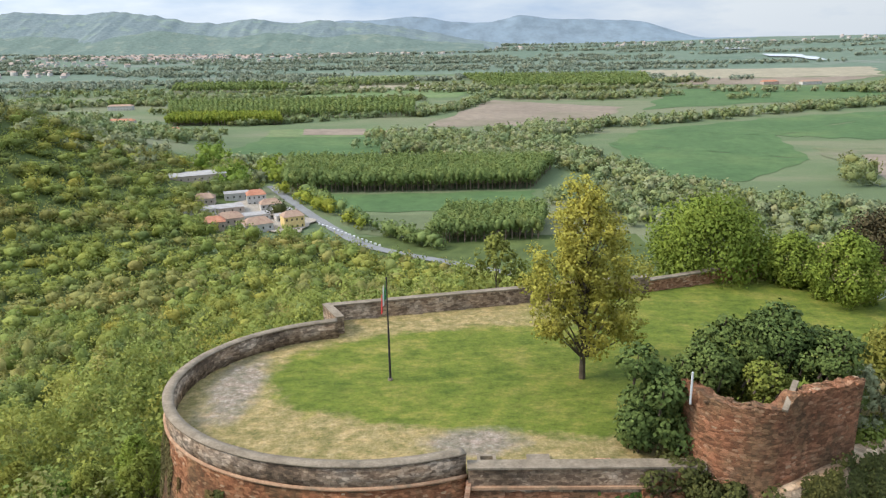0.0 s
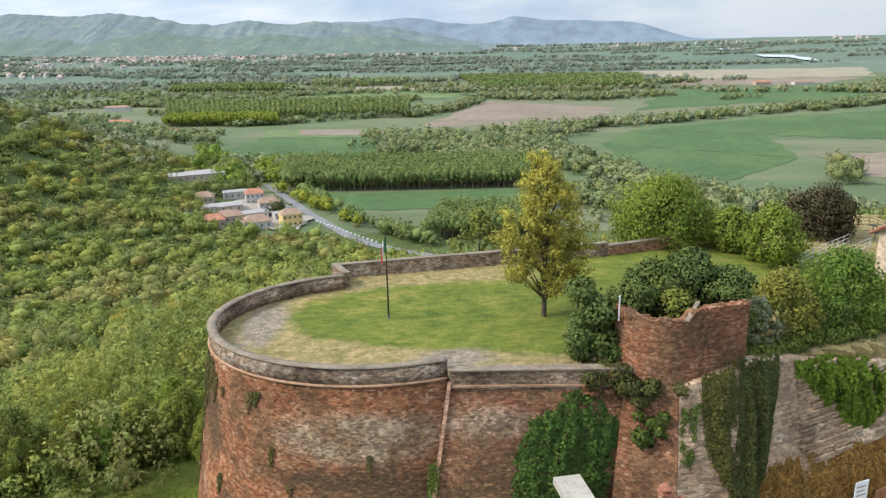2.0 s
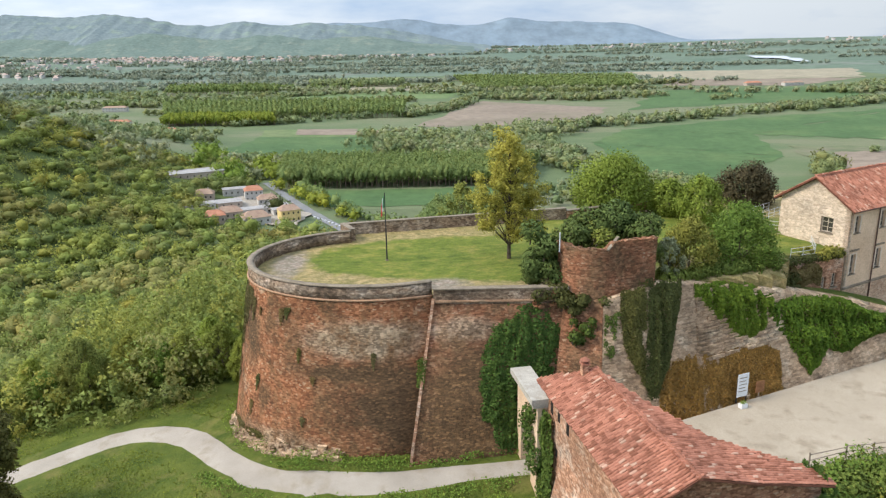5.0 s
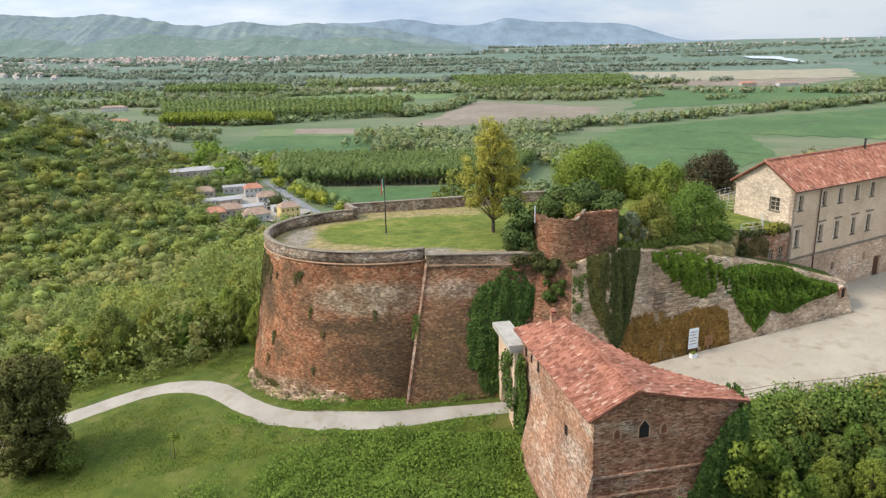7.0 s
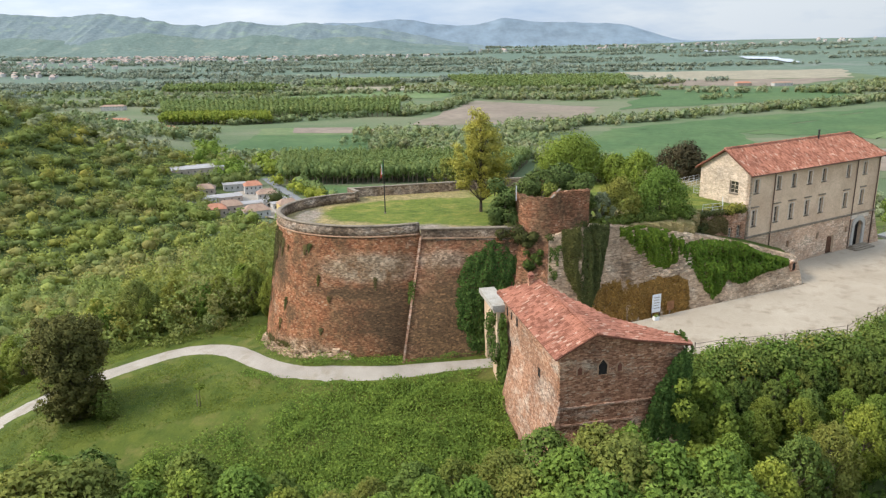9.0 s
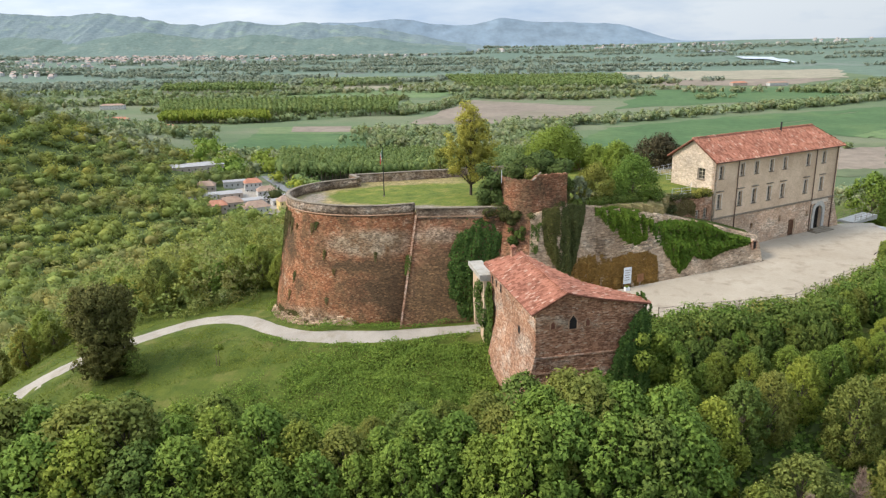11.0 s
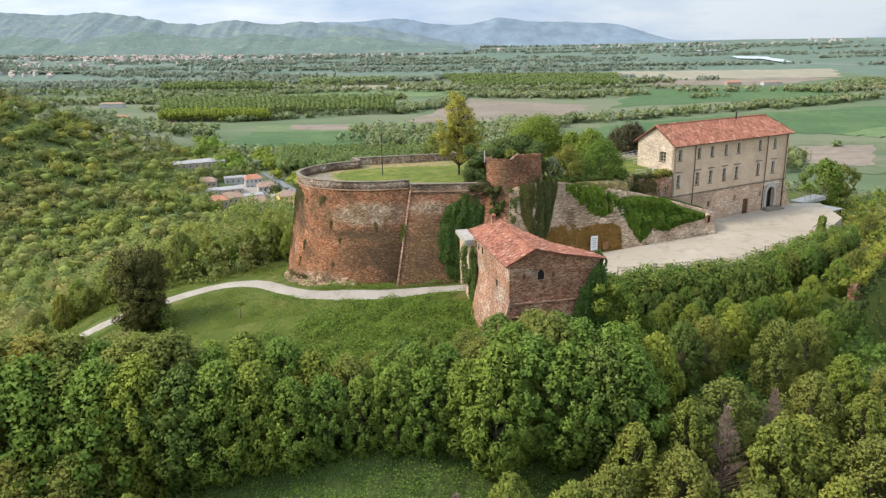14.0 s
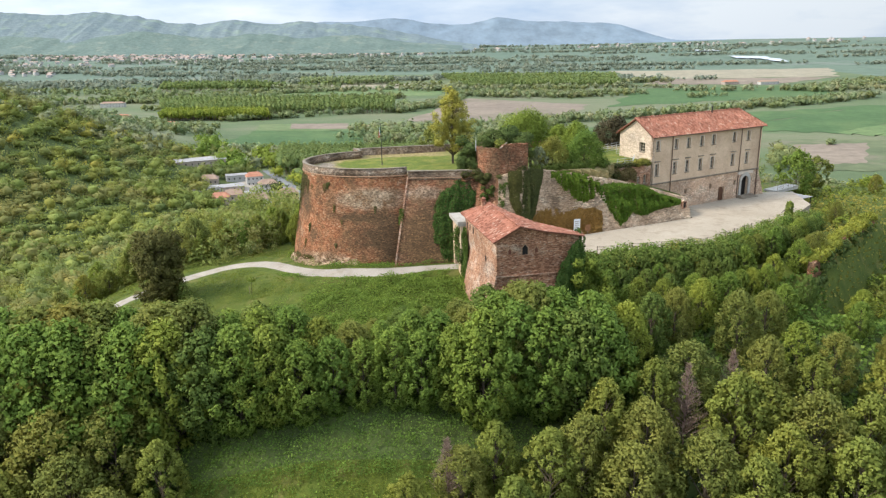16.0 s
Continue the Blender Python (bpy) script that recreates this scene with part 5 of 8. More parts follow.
# front wall with three small pointed openings
fo = [(0.35, -11.5), (10.9, -11.5), (10.9, GE + 0.05), (3.2, GP), (0.35, GE + 0.15)]
bm = bmesh.new()
slab_xz(bm, fo, 0.35, 0.85, GM)
part("front_wall", bm, M["brick_dark"], gatehouse)
bm = bmesh.new()
slab_xz(bm, [(0.86, -11.5), (15.9, -11.5), (15.9, GE + 0.15), (0.86, GE + 0.15)], 0.35, 0.85, GM @ Matrix(((0, 1, 0, 0), (1, 0, 0, 0), (0, 0, 1, 0), (0, 0, 0, 1))))
part("side_wall", bm, M["brick_gate"], gatehouse)
bm = bmesh.new()
prism(bm, [(0.35, 15.9), (0.86, 15.6), (3.2, 13.5), (4.4, 8.9), (6.3, 5.1), (10.8, 1.7), (10.8, 1.2), (6.0, 4.4), (3.9, 8.6), (2.8, 13.0), (0.86, 15.0)], -6, [GE + 0.1, GE + 0.3, GP - 0.2, GP - 0.6, GP - 1.1, GE, GE, GP - 1.1, GP - 0.6, GP - 0.3, GE + 0.3], GM)
part("back_wall", bm, M["brick_gate"], gatehouse)
# flat dark plates paint the shade of the opening and the bricked-up recesses
for x in (2.0, 3.95, 5.4):
    w, h, z = (0.26, 0.5, 2.3) if x != 3.95 else (0.42, 0.85, 2.15)
    o = [(x - w, z), (x + w, z), (x + w, z + h), (x, z + h + w * 1.3), (x - w, z + h)]
    bm = bmesh.new()
    slab_xz(bm, o, 0.335, 0.348, GM)
    part("pointed_window", bm, M["hollow_shade"] if x == 3.95 else M["tile_bed"], gatehouse, "pointed-arch opening, its shade painted near-black" if x == 3.95 else "bricked-up pointed arch")
    bm = bmesh.new()
    k = 0.1
    for a, b_ in zip(o[1:], o[2:] + o[:1]):
        if a[1] != z or b_[1] != z:
            tube(bm, GM @ Vector((a[0], 0.335, a[1])), GM @ Vector((b_[0], 0.335, b_[1])), k * 0.7, k * 0.7, 5)
    part("arch_rim", bm, M["moulding_brick"], gatehouse)
for z, x0, x1, lab in ((-0.55, 0.3, 10.0, "band"), (-2.1, 0.3, 6.5, "band")):
    bm = bmesh.new()
    box(bm, x0, 0.22, z, x1, 0.36, z + 0.16, GM)
    part("ledge", bm, M["brick_gate"], gatehouse, "projecting brick ledge")
SM = GM @ Matrix(((0, 1, 0, 0), (1, 0, 0, 0), (0, 0, 1, 0), (0, 0, 0, 1)))
# slits are near-black plates on the wall, their inner shade painted
for y, z, w, h in ((5.2, -0.2, 0.3, 1.1), (11.5, 2.2, 0.25, 0.9), (13.2, 2.3, 0.22, 0.7), (14.6, 2.2, 0.25, 0.9), (13.5, -0.6, 0.2, 0.6)):
    bm = bmesh.new()
    slab_xz(bm, [(y - w, z), (y + w, z), (y + w, z + h), (y - w, z + h)], 0.336, 0.349, SM)
    part("slit_window", bm, M["hollow_shade"], gatehouse)
# flared lower part of the side wall
bm = bmesh.new()
prism(bm, [(-0.9, 0.2), (0.36, 0.2), (0.36, 12.5), (-0.9, 12.5)], -11.5, [-5.6, 0.2, 0.2, -5.6], GM)
part("sloping_foot", bm, M["brick_gate"], gatehouse)
bm = bmesh.new()
prism(bm, [(0.2, -0.9), (11, -0.9), (11, 0.36), (0.2, 0.36)], -11.5, [-7.0, -7.0, -2.4, -2.4], GM)
part("sloping_foot", bm, M["brick_dark"], gatehouse)
g = lambda x, y, z: GM @ Vector((x, y, z))
WL = [g(-0.15, 0, GE + 0.02), g(3.2, 0, GP + 0.12), g(3.2, 13.9, GP + 0.12), g(-0.15, 16.6, GE + 0.02)]
WR = [g(3.2, 0, GP + 0.12), g(6.2, 0, GP - 0.62), g(6.8, 4.9, GP - 0.72), g(4.7, 8.9, GP - 0.28), g(3.2, 13.9, GP + 0.12)]
WQ = [g(6.2, 0, GP - 0.62), g(11.5, 0, GE + 0.12), g(11.5, 1.5, GE + 0.12), g(6.8, 4.9, GP - 0.72)]
for pts, eave, ridge, sing in ((WL, WL[0] - WL[3], WL[1] - WL[0], (6.0, 12.0)), (WR, WR[4] - WR[0], None, ()), (WQ, WQ[2] - WQ[1], None, ())):
    roof_slab(gatehouse, pts, M["tile_bed"], 0.12)
    if ridge is not None:
        pl = roof_plane(WL[3], eave, ridge)
    elif pts is WR:
        pl = roof_plane(g(6.2, 0, GP - 0.62), g(6.2, 1, 0) - g(6.2, 0, 0), WR[0] - WR[1])
    else:
        pl = roof_plane(g(11.5, 0, GE + 0.12), g(6.2, 1, 0) - g(6.2, 0, 0), WQ[0] - WQ[1])
    tile_slope(gatehouse, pl, in_plane(pl, pts), M["tile"], sing, seed=11)
bm = bmesh.new()
tube(bm, g(3.2, -0.1, GP + 0.17), g(3.2, 13.9, GP + 0.17), 0.12, 0.12, 8)
part("ridge_tiles", bm, M["tile"], gatehouse)
chim = bmesh.new()
box(chim, 2.2, 13.7, GP - 0.7, 2.65, 14.15, GP + 0.5, GM)
chimney = part("chimney", chim, M["brick_gate"], gatehouse)
bm = bmesh.new()
box(bm, 2.12, 13.62, GP + 0.5, 2.73, 14.23, GP + 0.58, GM)
for dx, dy in ((2.2, 13.7), (2.53, 13.7), (2.2, 14.03), (2.53, 14.03)):
    box(bm, dx, dy, GP + 0.58, dx + 0.12, dy + 0.12, GP + 0.8, GM)
tube(bm, g(2.425, 13.925, GP + 0.8), g(2.425, 13.925, GP + 1.0), 0.36, 0.12, 10)
part("chimney_cap", bm, M["tile"], chimney, "small tiled chimney hood")

# ---------------------------------------------------------------- gate arch beside the house
gate = empty("gate_arch")
tagged(gate, "stone gate arch with a pale projecting cornice", "gate", kind="structure")
AM = Matrix.Translation((6.75, 31.4, 0)) @ pose(0, 0, 0, 0, 0, math.degrees(math.atan2(-5.0, 0.95)))
AL = 5.1
bm = bmesh.new()
ah = arch_verts(1.0, 3.6, -5.0, -0.2, 14)
outer = [(0, -5.0), (1.0, -5.0)]
# wall with an arched opening: two piers and a head
slab_xz(bm, [(0, -5.5), (1.0, -5.5), (1.0, -1.5), (0, -1.5)], 0, 0.9, AM)
slab_xz(bm, [(3.6, -5.5), (AL, -5.5), (AL, -1.5), (3.6, -1.5)], 0, 0.9, AM)
arc = [(2.3 + 1.3 * math.cos(math.pi * i / 14), -1.5 + 1.3 * math.sin(math.pi * i / 14)) for i in range(15)]
slab_xz(bm, [(AL, -1.5), (AL, 2.3), (0, 2.3), (0, -1.5)] + arc[::-1], 0, 0.9, AM)
part("gate_wall", bm, M["plaster"], gate, "worn brownish plastered gate wall")
bm = bmesh.new()
box(bm, -0.25, -0.35, 2.3, AL + 0.1, 1.05, 2.55, AM)
box(bm, -0.4, -0.5, 2.55, AL + 0.15, 1.15, 3.0, AM)
part("cornice", bm, M["cornice_stone"], gate, "thick pale grey stone cornice")

# ---------------------------------------------------------------- woods on the hills
def scatter_trees(name, spots, leaf, per, size, label, rng, shell=0.55, clumps=9, low=0.2, mass=True):
    """Many trees of a wood as one thing; spots: (x, y, z, height, radius, pointed). Each has a dense inner leaf mass and leaf clumps over it."""
    spots = np.asarray(spots, float)
    n = len(spots)
    x, y, z, h, r0 = spots[:, :5].T
    tints = 0.03 + 0.97 * rng.random(n)
    blobs, core = [], []
    for i in range(clumps):
        k = (i + rng.random(n)) / clumps
        prof = np.sin(np.pi * np.clip(0.12 + 0.83 * k, 0, 1) ** 1.2) ** 0.6
        a = i * 2.4 + rng.random(n) * 1.6
        r = r0 * prof * (0.55 + 0.5 * rng.random(n))
        br = r0 * (0.3 + 0.2 * rng.random(n)) * (9 / clumps) ** 0.4
        cz = z + h * (low + (0.98 - low) * k)
        blobs.append(np.stack([x + r * np.cos(a), y + r * np.sin(a), cz, br, br, br * 0.8 * spots[:, 5] ** 0.7], 1))
        core.append(np.stack([x, y, z + h * (0.3 + 0.25 * k)], 1))
    v, f, soft, tone = leaves(np.concatenate(blobs), int(per * n), size, rng=rng, shell=shell, three=True, core=np.concatenate(core), tint=np.tile(tints, clumps))
    if mass:
        sides = 6
        ring_v = []
        for p in (-0.55, 0.45):
            for q in range(sides):
                a = 2 * math.pi * (q + p) / sides
                ring_v.append((math.cos(p * 1.2) * math.cos(a), math.cos(p * 1.2) * math.sin(a), math.sin(p * 1.2)))
        ring_v.append((0, 0, 1))
        ring_v = np.array(ring_v)
        ring_f = [(q, (q + 1) % sides, sides + q) for q in range(sides)]
        ring_f += [((q + 1) % sides, sides + (q + 1) % sides, sides + q) for q in range(sides)]
        ring_f += [(sides + q, sides + (q + 1) % sides, 2 * sides) for q in range(sides)]
        wob = 0.55 + 0.6 * rng.random((n, len(ring_v), 1))
        scale = np.stack([r0 * 0.72, r0 * 0.72, h * (0.86 - low) * 0.5], 1)[:, None, :]
        mid = np.stack([x, y, z + h * (0.5 + low * 0.45)], 1)[:, None, :]
        iv = (mid + ring_v[None] * scale * wob).reshape(-1, 3)
        fi = (np.array(ring_f)[None] + (np.arange(n) * len(ring_v))[:, None, None]).reshape(-1, 3) + len(v)
        inn = unit(np.tile(ring_v, (n, 1)) + (0, 0, 0.1))
        v, f, soft, tone = np.concatenate([v, iv]), np.concatenate([f, fi]), np.concatenate([soft, inn]), np.concatenate([tone, np.repeat(tints, len(ring_v))])
    ob = part(name, mesh_from(name, v, f, M[leaf], soft, tone), None)
    return tagged(ob, label, "trees", kind="stuff")


wood_rng = np.random.default_rng(21)
ROAD = [(60, 300), (3, 367), (-55, 415), (-93, 480), (-148, 583)]


def on_hill(x, y):
    """True where the wooded slopes are."""
    d = seg_dist(x, y, -5, 42, 75, 62)
    if x > -24 and d < 24:
        return False
    if y < 44 + 0.08 * (x + 30) and d < 70:
        return False
    if min(seg_dist(x, y, *p, *q) for p, q in zip(ROAD, ROAD[1:])) < 17 or seg_dist(x, y, -190, 560, -100, 445) < 30 or seg_dist(x, y, -100, 445, -66, 418) < 16:
        return False
    return y < 285 - 1.07 * (x - 60) * (x > -93) or (x < -93 and y < 440) or (x < -150 and y < 520) or math.exp(-(((x + 420) / 165) ** 2 + ((y - 500) / 270) ** 2)) > 0.1


spots = {"leaf_green": [], "leaf_fresh": [], "leaf_olive": [], "leaf_shrub": [], "leaf_lime": []}
taken = set()
for _ in range(110000):
    # trees stand closer on the near slopes than on the far ones
    rad, ang = 40 + 640 * wood_rng.random() ** 1.5, wood_rng.uniform(math.radians(52), math.radians(136))
    x, y = rad * math.cos(ang), rad * math.sin(ang)
    if not on_hill(x, y) or (x > 60 and y < 0.85 * x + 10) or (x > 20 and y > 300):
        continue
    cell = 3.1 + rad * 0.0085
    key = (round(x / cell), round(y / cell))
    if key in taken:
        continue
    taken.add(key)
    x, y = x + wood_rng.uniform(-0.6, 0.6), y + wood_rng.uniform(-0.6, 0.6)
    h = wood_rng.uniform(4, 11.5) * (0.8 if rad < 75 else 1)
    patch = noise.noise(Vector((x * 0.018, y * 0.018, 0))) + 0.3 * wood_rng.normal()
    luck = wood_rng.random()
    key = ("leaf_lime" if luck < 0.2 else "leaf_fresh") if patch > 0.2 else ("leaf_olive" if patch < -0.3 else ("leaf_shrub" if luck < 0.4 else "leaf_green"))
    spots[key].append((x, y, ground_z(x, y) - 1.5, h, max(h * wood_rng.uniform(0.32, 0.46), cell * (0.78 if rad < 260 else 0.98)), 1.1))
for key, some in spots.items():
    near = [s for s in some if math.hypot(s[0], s[1]) < 150]
    mid = [s for s in some if 150 <= math.hypot(s[0], s[1]) < 300]
    far = [s for s in some if math.hypot(s[0], s[1]) >= 300]
    key = key.replace("leaf_", "hill_")
    scatter_trees("hill_wood", near, key, 740, 0.31, "dense spring woodland on the slope below the castle", wood_rng, 0.4, 20, 0.08, False)
    scatter_trees("hill_wood", mid, key, 280, 0.6, "dense spring woodland in the valley", wood_rng, 0.45, 14, 0.1)
    scatter_trees("hill_wood", far, key, 150, 1.05, "mixed spring woodland on the far hillside", wood_rng)

# ---------------------------------------------------------------- trees before the castle
HEDGE = [(22.5, 22.0), (29, 23.2), (36, 24.3), (43.2, 26.2), (50.6, 32.2), (57.0, 37.0), (64, 43)]


RIDGE = [(56.2, 23.2), (62.0, 29.9), (68.0, 36.8), (74.0, 43.4), (80.0, 49.8)]


def quad_line(line, k):
    """The point at share k of a line."""
    n = len(line) - 1
    i = min(n - 1, int(k * n))
    s = k * n - i
    return line[i][0] + (line[i + 1][0] - line[i][0]) * s, line[i][1] + (line[i + 1][1] - line[i][1]) * s


def place(root, x, y, top, kind_height, rng, z=None):
    """A copy of a tree with its foot on the land and its top at a height."""
    z = ground_z(x, y) - 0.2 if z is None else z
    s = max(0.45, (top - z) / kind_height)
    w = s * rng.uniform(0.9, 1.12)
    return copy_thing(root, Matrix.Translation((x, y, z)) @ pose(0, 0, 0, 0, 0, rng.uniform(0, 360)) @ Matrix.Diagonal((w, w, s, 1)))


KINDS = {}
for nm, leaf, seed, hgt, rad_, nb, cnt, pk, size_, lab in (
    ("maple", "leaf_green", 3, 11.0, 3.2, 80, 4400, 0.42, 0.37, "leafy mid-green broadleaved tree on the wooded slope"),
    ("hornbeam", "leaf_green", 4, 11.0, 2.7, 70, 4000, 0.46, 0.35, "tall narrow green tree on the wooded slope"),
    ("elm", "leaf_shrub", 5, 10.0, 3.0, 70, 3900, 0.42, 0.37, "darker green tree on the wooded slope"),
    ("acacia", "leaf_olive", 6, 9.0, 2.9, 70, 4600, 0.42, 0.3, "olive-green tree with loose foliage on the slope"),
    ("hazel", "leaf_lime", 7, 7.5, 2.1, 60, 3900, 0.38, 0.27, "bright yellow-green young tree on the slope"),
    ("ash", "leaf_fresh", 8, 10.0, 2.9, 70, 3900, 0.45, 0.35, "fresh light-green tree on the wooded slope"),
):
    fine_ = nm in ("maple", "hornbeam")
    KINDS[nm] = (tree(nm + "_tree", hgt, 0.5, rad_, nb * 2, int(cnt * (2.3 if fine_ else 2.3)), size_ * (0.64 if fine_ else 0.62), leaf, peak=pk, seed=seed, three=True, shell=0.4, label=lab, group="trees below the castle"), hgt)
fg = random.Random(5)
first = set()


def grow(kind, x, y, top):
    root, hgt = KINDS[kind]
    out = beyond_wall(x, y)
    if y > 20 and x > 54:
        if -1.5 < out < 6:
            return
        if out >= 6:
            top = min(top, -8.5 - 0.1 * max(0, 45 - y))
    if kind not in first:
        first.add(kind)
        z = ground_z(x, y) - 0.2
        s = max(0.45, (top - z) / hgt)
        root.matrix_basis = Matrix.Translation((x, y, z)) @ Matrix.Diagonal((s, s, s, 1))
        root.scale = (s, s, s)
        return
    z = ground_z(x, y) - 0.2
    s = max(0.45, (top - z) / hgt)
    w = s * fg.uniform(0.92, 1.15)
    ob = copy_thing(root, Matrix.Identity(4))
    ob.matrix_basis = Matrix.Translation((x, y, z)) @ pose(0, 0, 0, 0, 0, fg.uniform(0, 360)) @ Matrix.Diagonal((w, w, s, 1))


# the long row, two deep, from the west to below the gatehouse
x = -66.0
while x < 20.5:
    top = -2.4 + fg.uniform(-0.8, 0.7) + (2.6 if 7 < x < 20 else 0) + (1.3 if x < -14 else 0)
    grow(fg.choice(("maple", "hornbeam", "maple", "ash", "elm", "hornbeam")), x, 0.8 + fg.uniform(-0.9, 0.9), top - 0.9)
    grow(fg.choice(("maple", "hornbeam", "maple", "acacia", "elm")), x + 1.9, 4.4 + fg.uniform(-0.8, 0.8), top + fg.uniform(-0.5, 0.4))
    if x < 19:
        grow(fg.choice(("maple", "acacia", "hornbeam", "elm")), x + 0.7, 8.0 + fg.uniform(-0.8, 0.8), top - (0.9 if x < 4 else 0.1) + fg.uniform(-0.8, 0.3))
    x += fg.uniform(3.0, 4.0)
for x0, y0, top in ((-70, 10, -4), (-60, 14, -6), (-54, 16, -7), (-66, 1, -4), (-74, 3, -4), (-56, -2, -7)):
    grow("acacia", x0, y0, top)
# the mixed thicket on the right
for kind, x0, y0, top in (
    ("maple", 22, 2, -1.4), ("ash", 26, 6, -2.0), ("maple", 25, 11, -2.6), ("elm", 30, 9, -2.2), ("acacia", 34, 12, -2.4), ("ash", 38, 14, -2.0), ("maple", 29, 15, -3.0), ("elm", 35, 18, -2.6),
    ("acacia", 41, 10, -2.2), ("acacia", 46, 12, -3.2), ("maple", 50, 16, -3.6), ("elm", 54, 19, -3.4), ("ash", 47, 20, -3.0), ("maple", 43, 18, -2.4), ("elm", 41, 22, -2.0), ("maple", 58, 14, -6.0),
    ("ash", 62, 20, -6.0), ("acacia", 64, 26, -3.6), ("elm", 70, 30, -3.4), ("acacia", 74, 36, -3.0), ("maple", 68, 18, -7.0), ("acacia", 76, 25, -5.0), ("elm", 82, 34, -4.0), ("ash", 84, 44, -2.0),
    ("hazel", 36, -4, -6.9), ("hazel", 39, -2, -7.4), ("acacia", 33, 2, -5.4), ("hazel", 28, 0, -6.4), ("hazel", 22, -4, -7.2), ("acacia", 26, -6.6, -8.2), ("acacia", 19, -7, -9.4), ("hazel", 15, -8, -10.2),
    ("acacia", 42, 4, -5.8), ("hazel", 47, 2, -7.6), ("acacia", 52, 7, -6.6), ("hazel", 56, 3, -8.4), ("acacia", 44, -4, -9.0), ("hazel", 51, -3, -9.8), ("acacia", 60, 9, -7.8), ("hazel", 40, -8, -10.4),
    ("acacia", 31, -9, -10.4), ("hazel", 47, -9, -11.6), ("acacia", 55, -8, -11.6), ("acacia", 64, 2, -10.0), ("hazel", 10, -6, -10.4), ("acacia", 23, -10.5, -11.0), ("hazel", 35, -11.5, -12.0), ("ash", 48, 8, -5.6),
    ("acacia", -30, -4, -9.0), ("acacia", -36, -5, -9.0), ("hazel", -25, -7, -11.5), ("acacia", -42, -3, -8.0), ("hazel", -47, -6, -10.0), ("acacia", -33, -9, -12.0), ("hazel", -40, -10, -12.4), ("acacia", -52, -6, -9.0),
    ("maple", 80, 48, -3.0), ("acacia", 88, 54, -3.0), ("elm", 94, 62, -4.0), ("ash", 92, 40, -4.0), ("acacia", 100, 52, -5.0), ("maple", 104, 66, -5.0), ("acacia", 96, 76, -5.0), ("ash", 110, 78, -6.0),
    ("elm", 88, 26, -6.0), ("acacia", 94, 30, -6.0), ("maple", 102, 38, -6.0), ("hazel", 84, 18, -8.0), ("acacia", 78, 10, -9.0), ("hazel", 72, 6, -9.5), ("ash", 72, 22, -6.6), ("acacia", 90, 14, -9.0), ("maple", 78, 30, -4.6),
    ("hazel", 66, 10, -8.8), ("acacia", 70, -2, -11.0), ("elm", 66, 34, -3.4), ("acacia", 72, 42, -2.6), ("ash", 78, 40, -3.0), ("acacia", 74, 50, -2.4), ("hazel", 70, 47, -2.2),
    ("acacia", 6, -9, -11.6), ("hazel", 1, -11, -13.0), ("acacia", -28, -12, -14.0), ("hazel", 12, -12, -13.0),
):
    grow(kind, x0 + fg.uniform(-0.5, 0.5), y0 + fg.uniform(-0.5, 0.5), top)

for i in range(26):
    k = i / 25
    x0, y0 = quad_line(HEDGE, k)
    grow(fg.choice(("elm", "maple", "elm", "elm", "hornbeam")), x0 + 1.6 + fg.uniform(-0.6, 0.8), y0 - 3.0 + fg.uniform(-0.8, 0.6), -2.3 + fg.uniform(-0.6, 0.5))
    if i % 2:
        grow(fg.choice(("acacia", "maple", "ash")), x0 + 4.0 + fg.uniform(-0.8, 0.8), y0 - 6.4 + fg.uniform(-0.8, 0.8), -3.6 + fg.uniform(-0.8, 0.6))

# bare brown young conifers
def bare_tree(name, x, y, top, label):
    root = empty(name, Matrix.Translation((x, y, ground_z(x, y) - 0.2)))
    tagged(root, label, "tree", "bare trees")
    h = top - ground_z(x, y) + 0.2
    rng = random.Random(int(x * 10))
    bm_ = bmesh.new()
    tube(bm_, (0, 0, 0), (0, 0, h), 0.12, 0.02, 6)
    part("trunk", bm_, M["twig"], root)
    bm_ = bmesh.new()
    for i in range(340):
        k = rng.random() ** 0.8
        z = h * (0.12 + 0.86 * k)
        a = rng.uniform(0, 6.28)
        r = (1 - k) * h * 0.27 + 0.12
        tip = Vector((r * math.cos(a), r * math.sin(a), z + r * 0.9))
        tube(bm_, (0, 0, z), tip, 0.022, 0.006, 3, False)
        for _ in range(3):
            m_ = Vector((0, 0, z)).lerp(tip, rng.uniform(0.3, 0.9))
            tube(bm_, m_, m_ + Vector((rng.uniform(-0.35, 0.35), rng.uniform(-0.35, 0.35), rng.uniform(0.1, 0.5))), 0.014, 0.005, 3, False)
    part("twig_mass", bm_, M["twig"], root)


bare_tree("bare_tree", 31.2, -1.5, -6.3, "bare grey-brown pointed young tree among green trees")
bare_tree("bare_tree", 37.5, 2.2, -6.6, "bare grey-brown pointed young tree behind a yellow one")
bare_tree("bare_tree", 5.0, -8.5, -10.6, "bare grey-brown pointed young tree at the wood's edge")
bare_tree("bare_tree", -31.0, 0.0, -6.0, "dry brown half-dead tree in the wood")

# ---------------------------------------------------------------- trees and shrubs on the terrace
def set_tree(root, x, y, z):
    root.matrix_basis = Matrix.Translation((x, y, z))
    return root


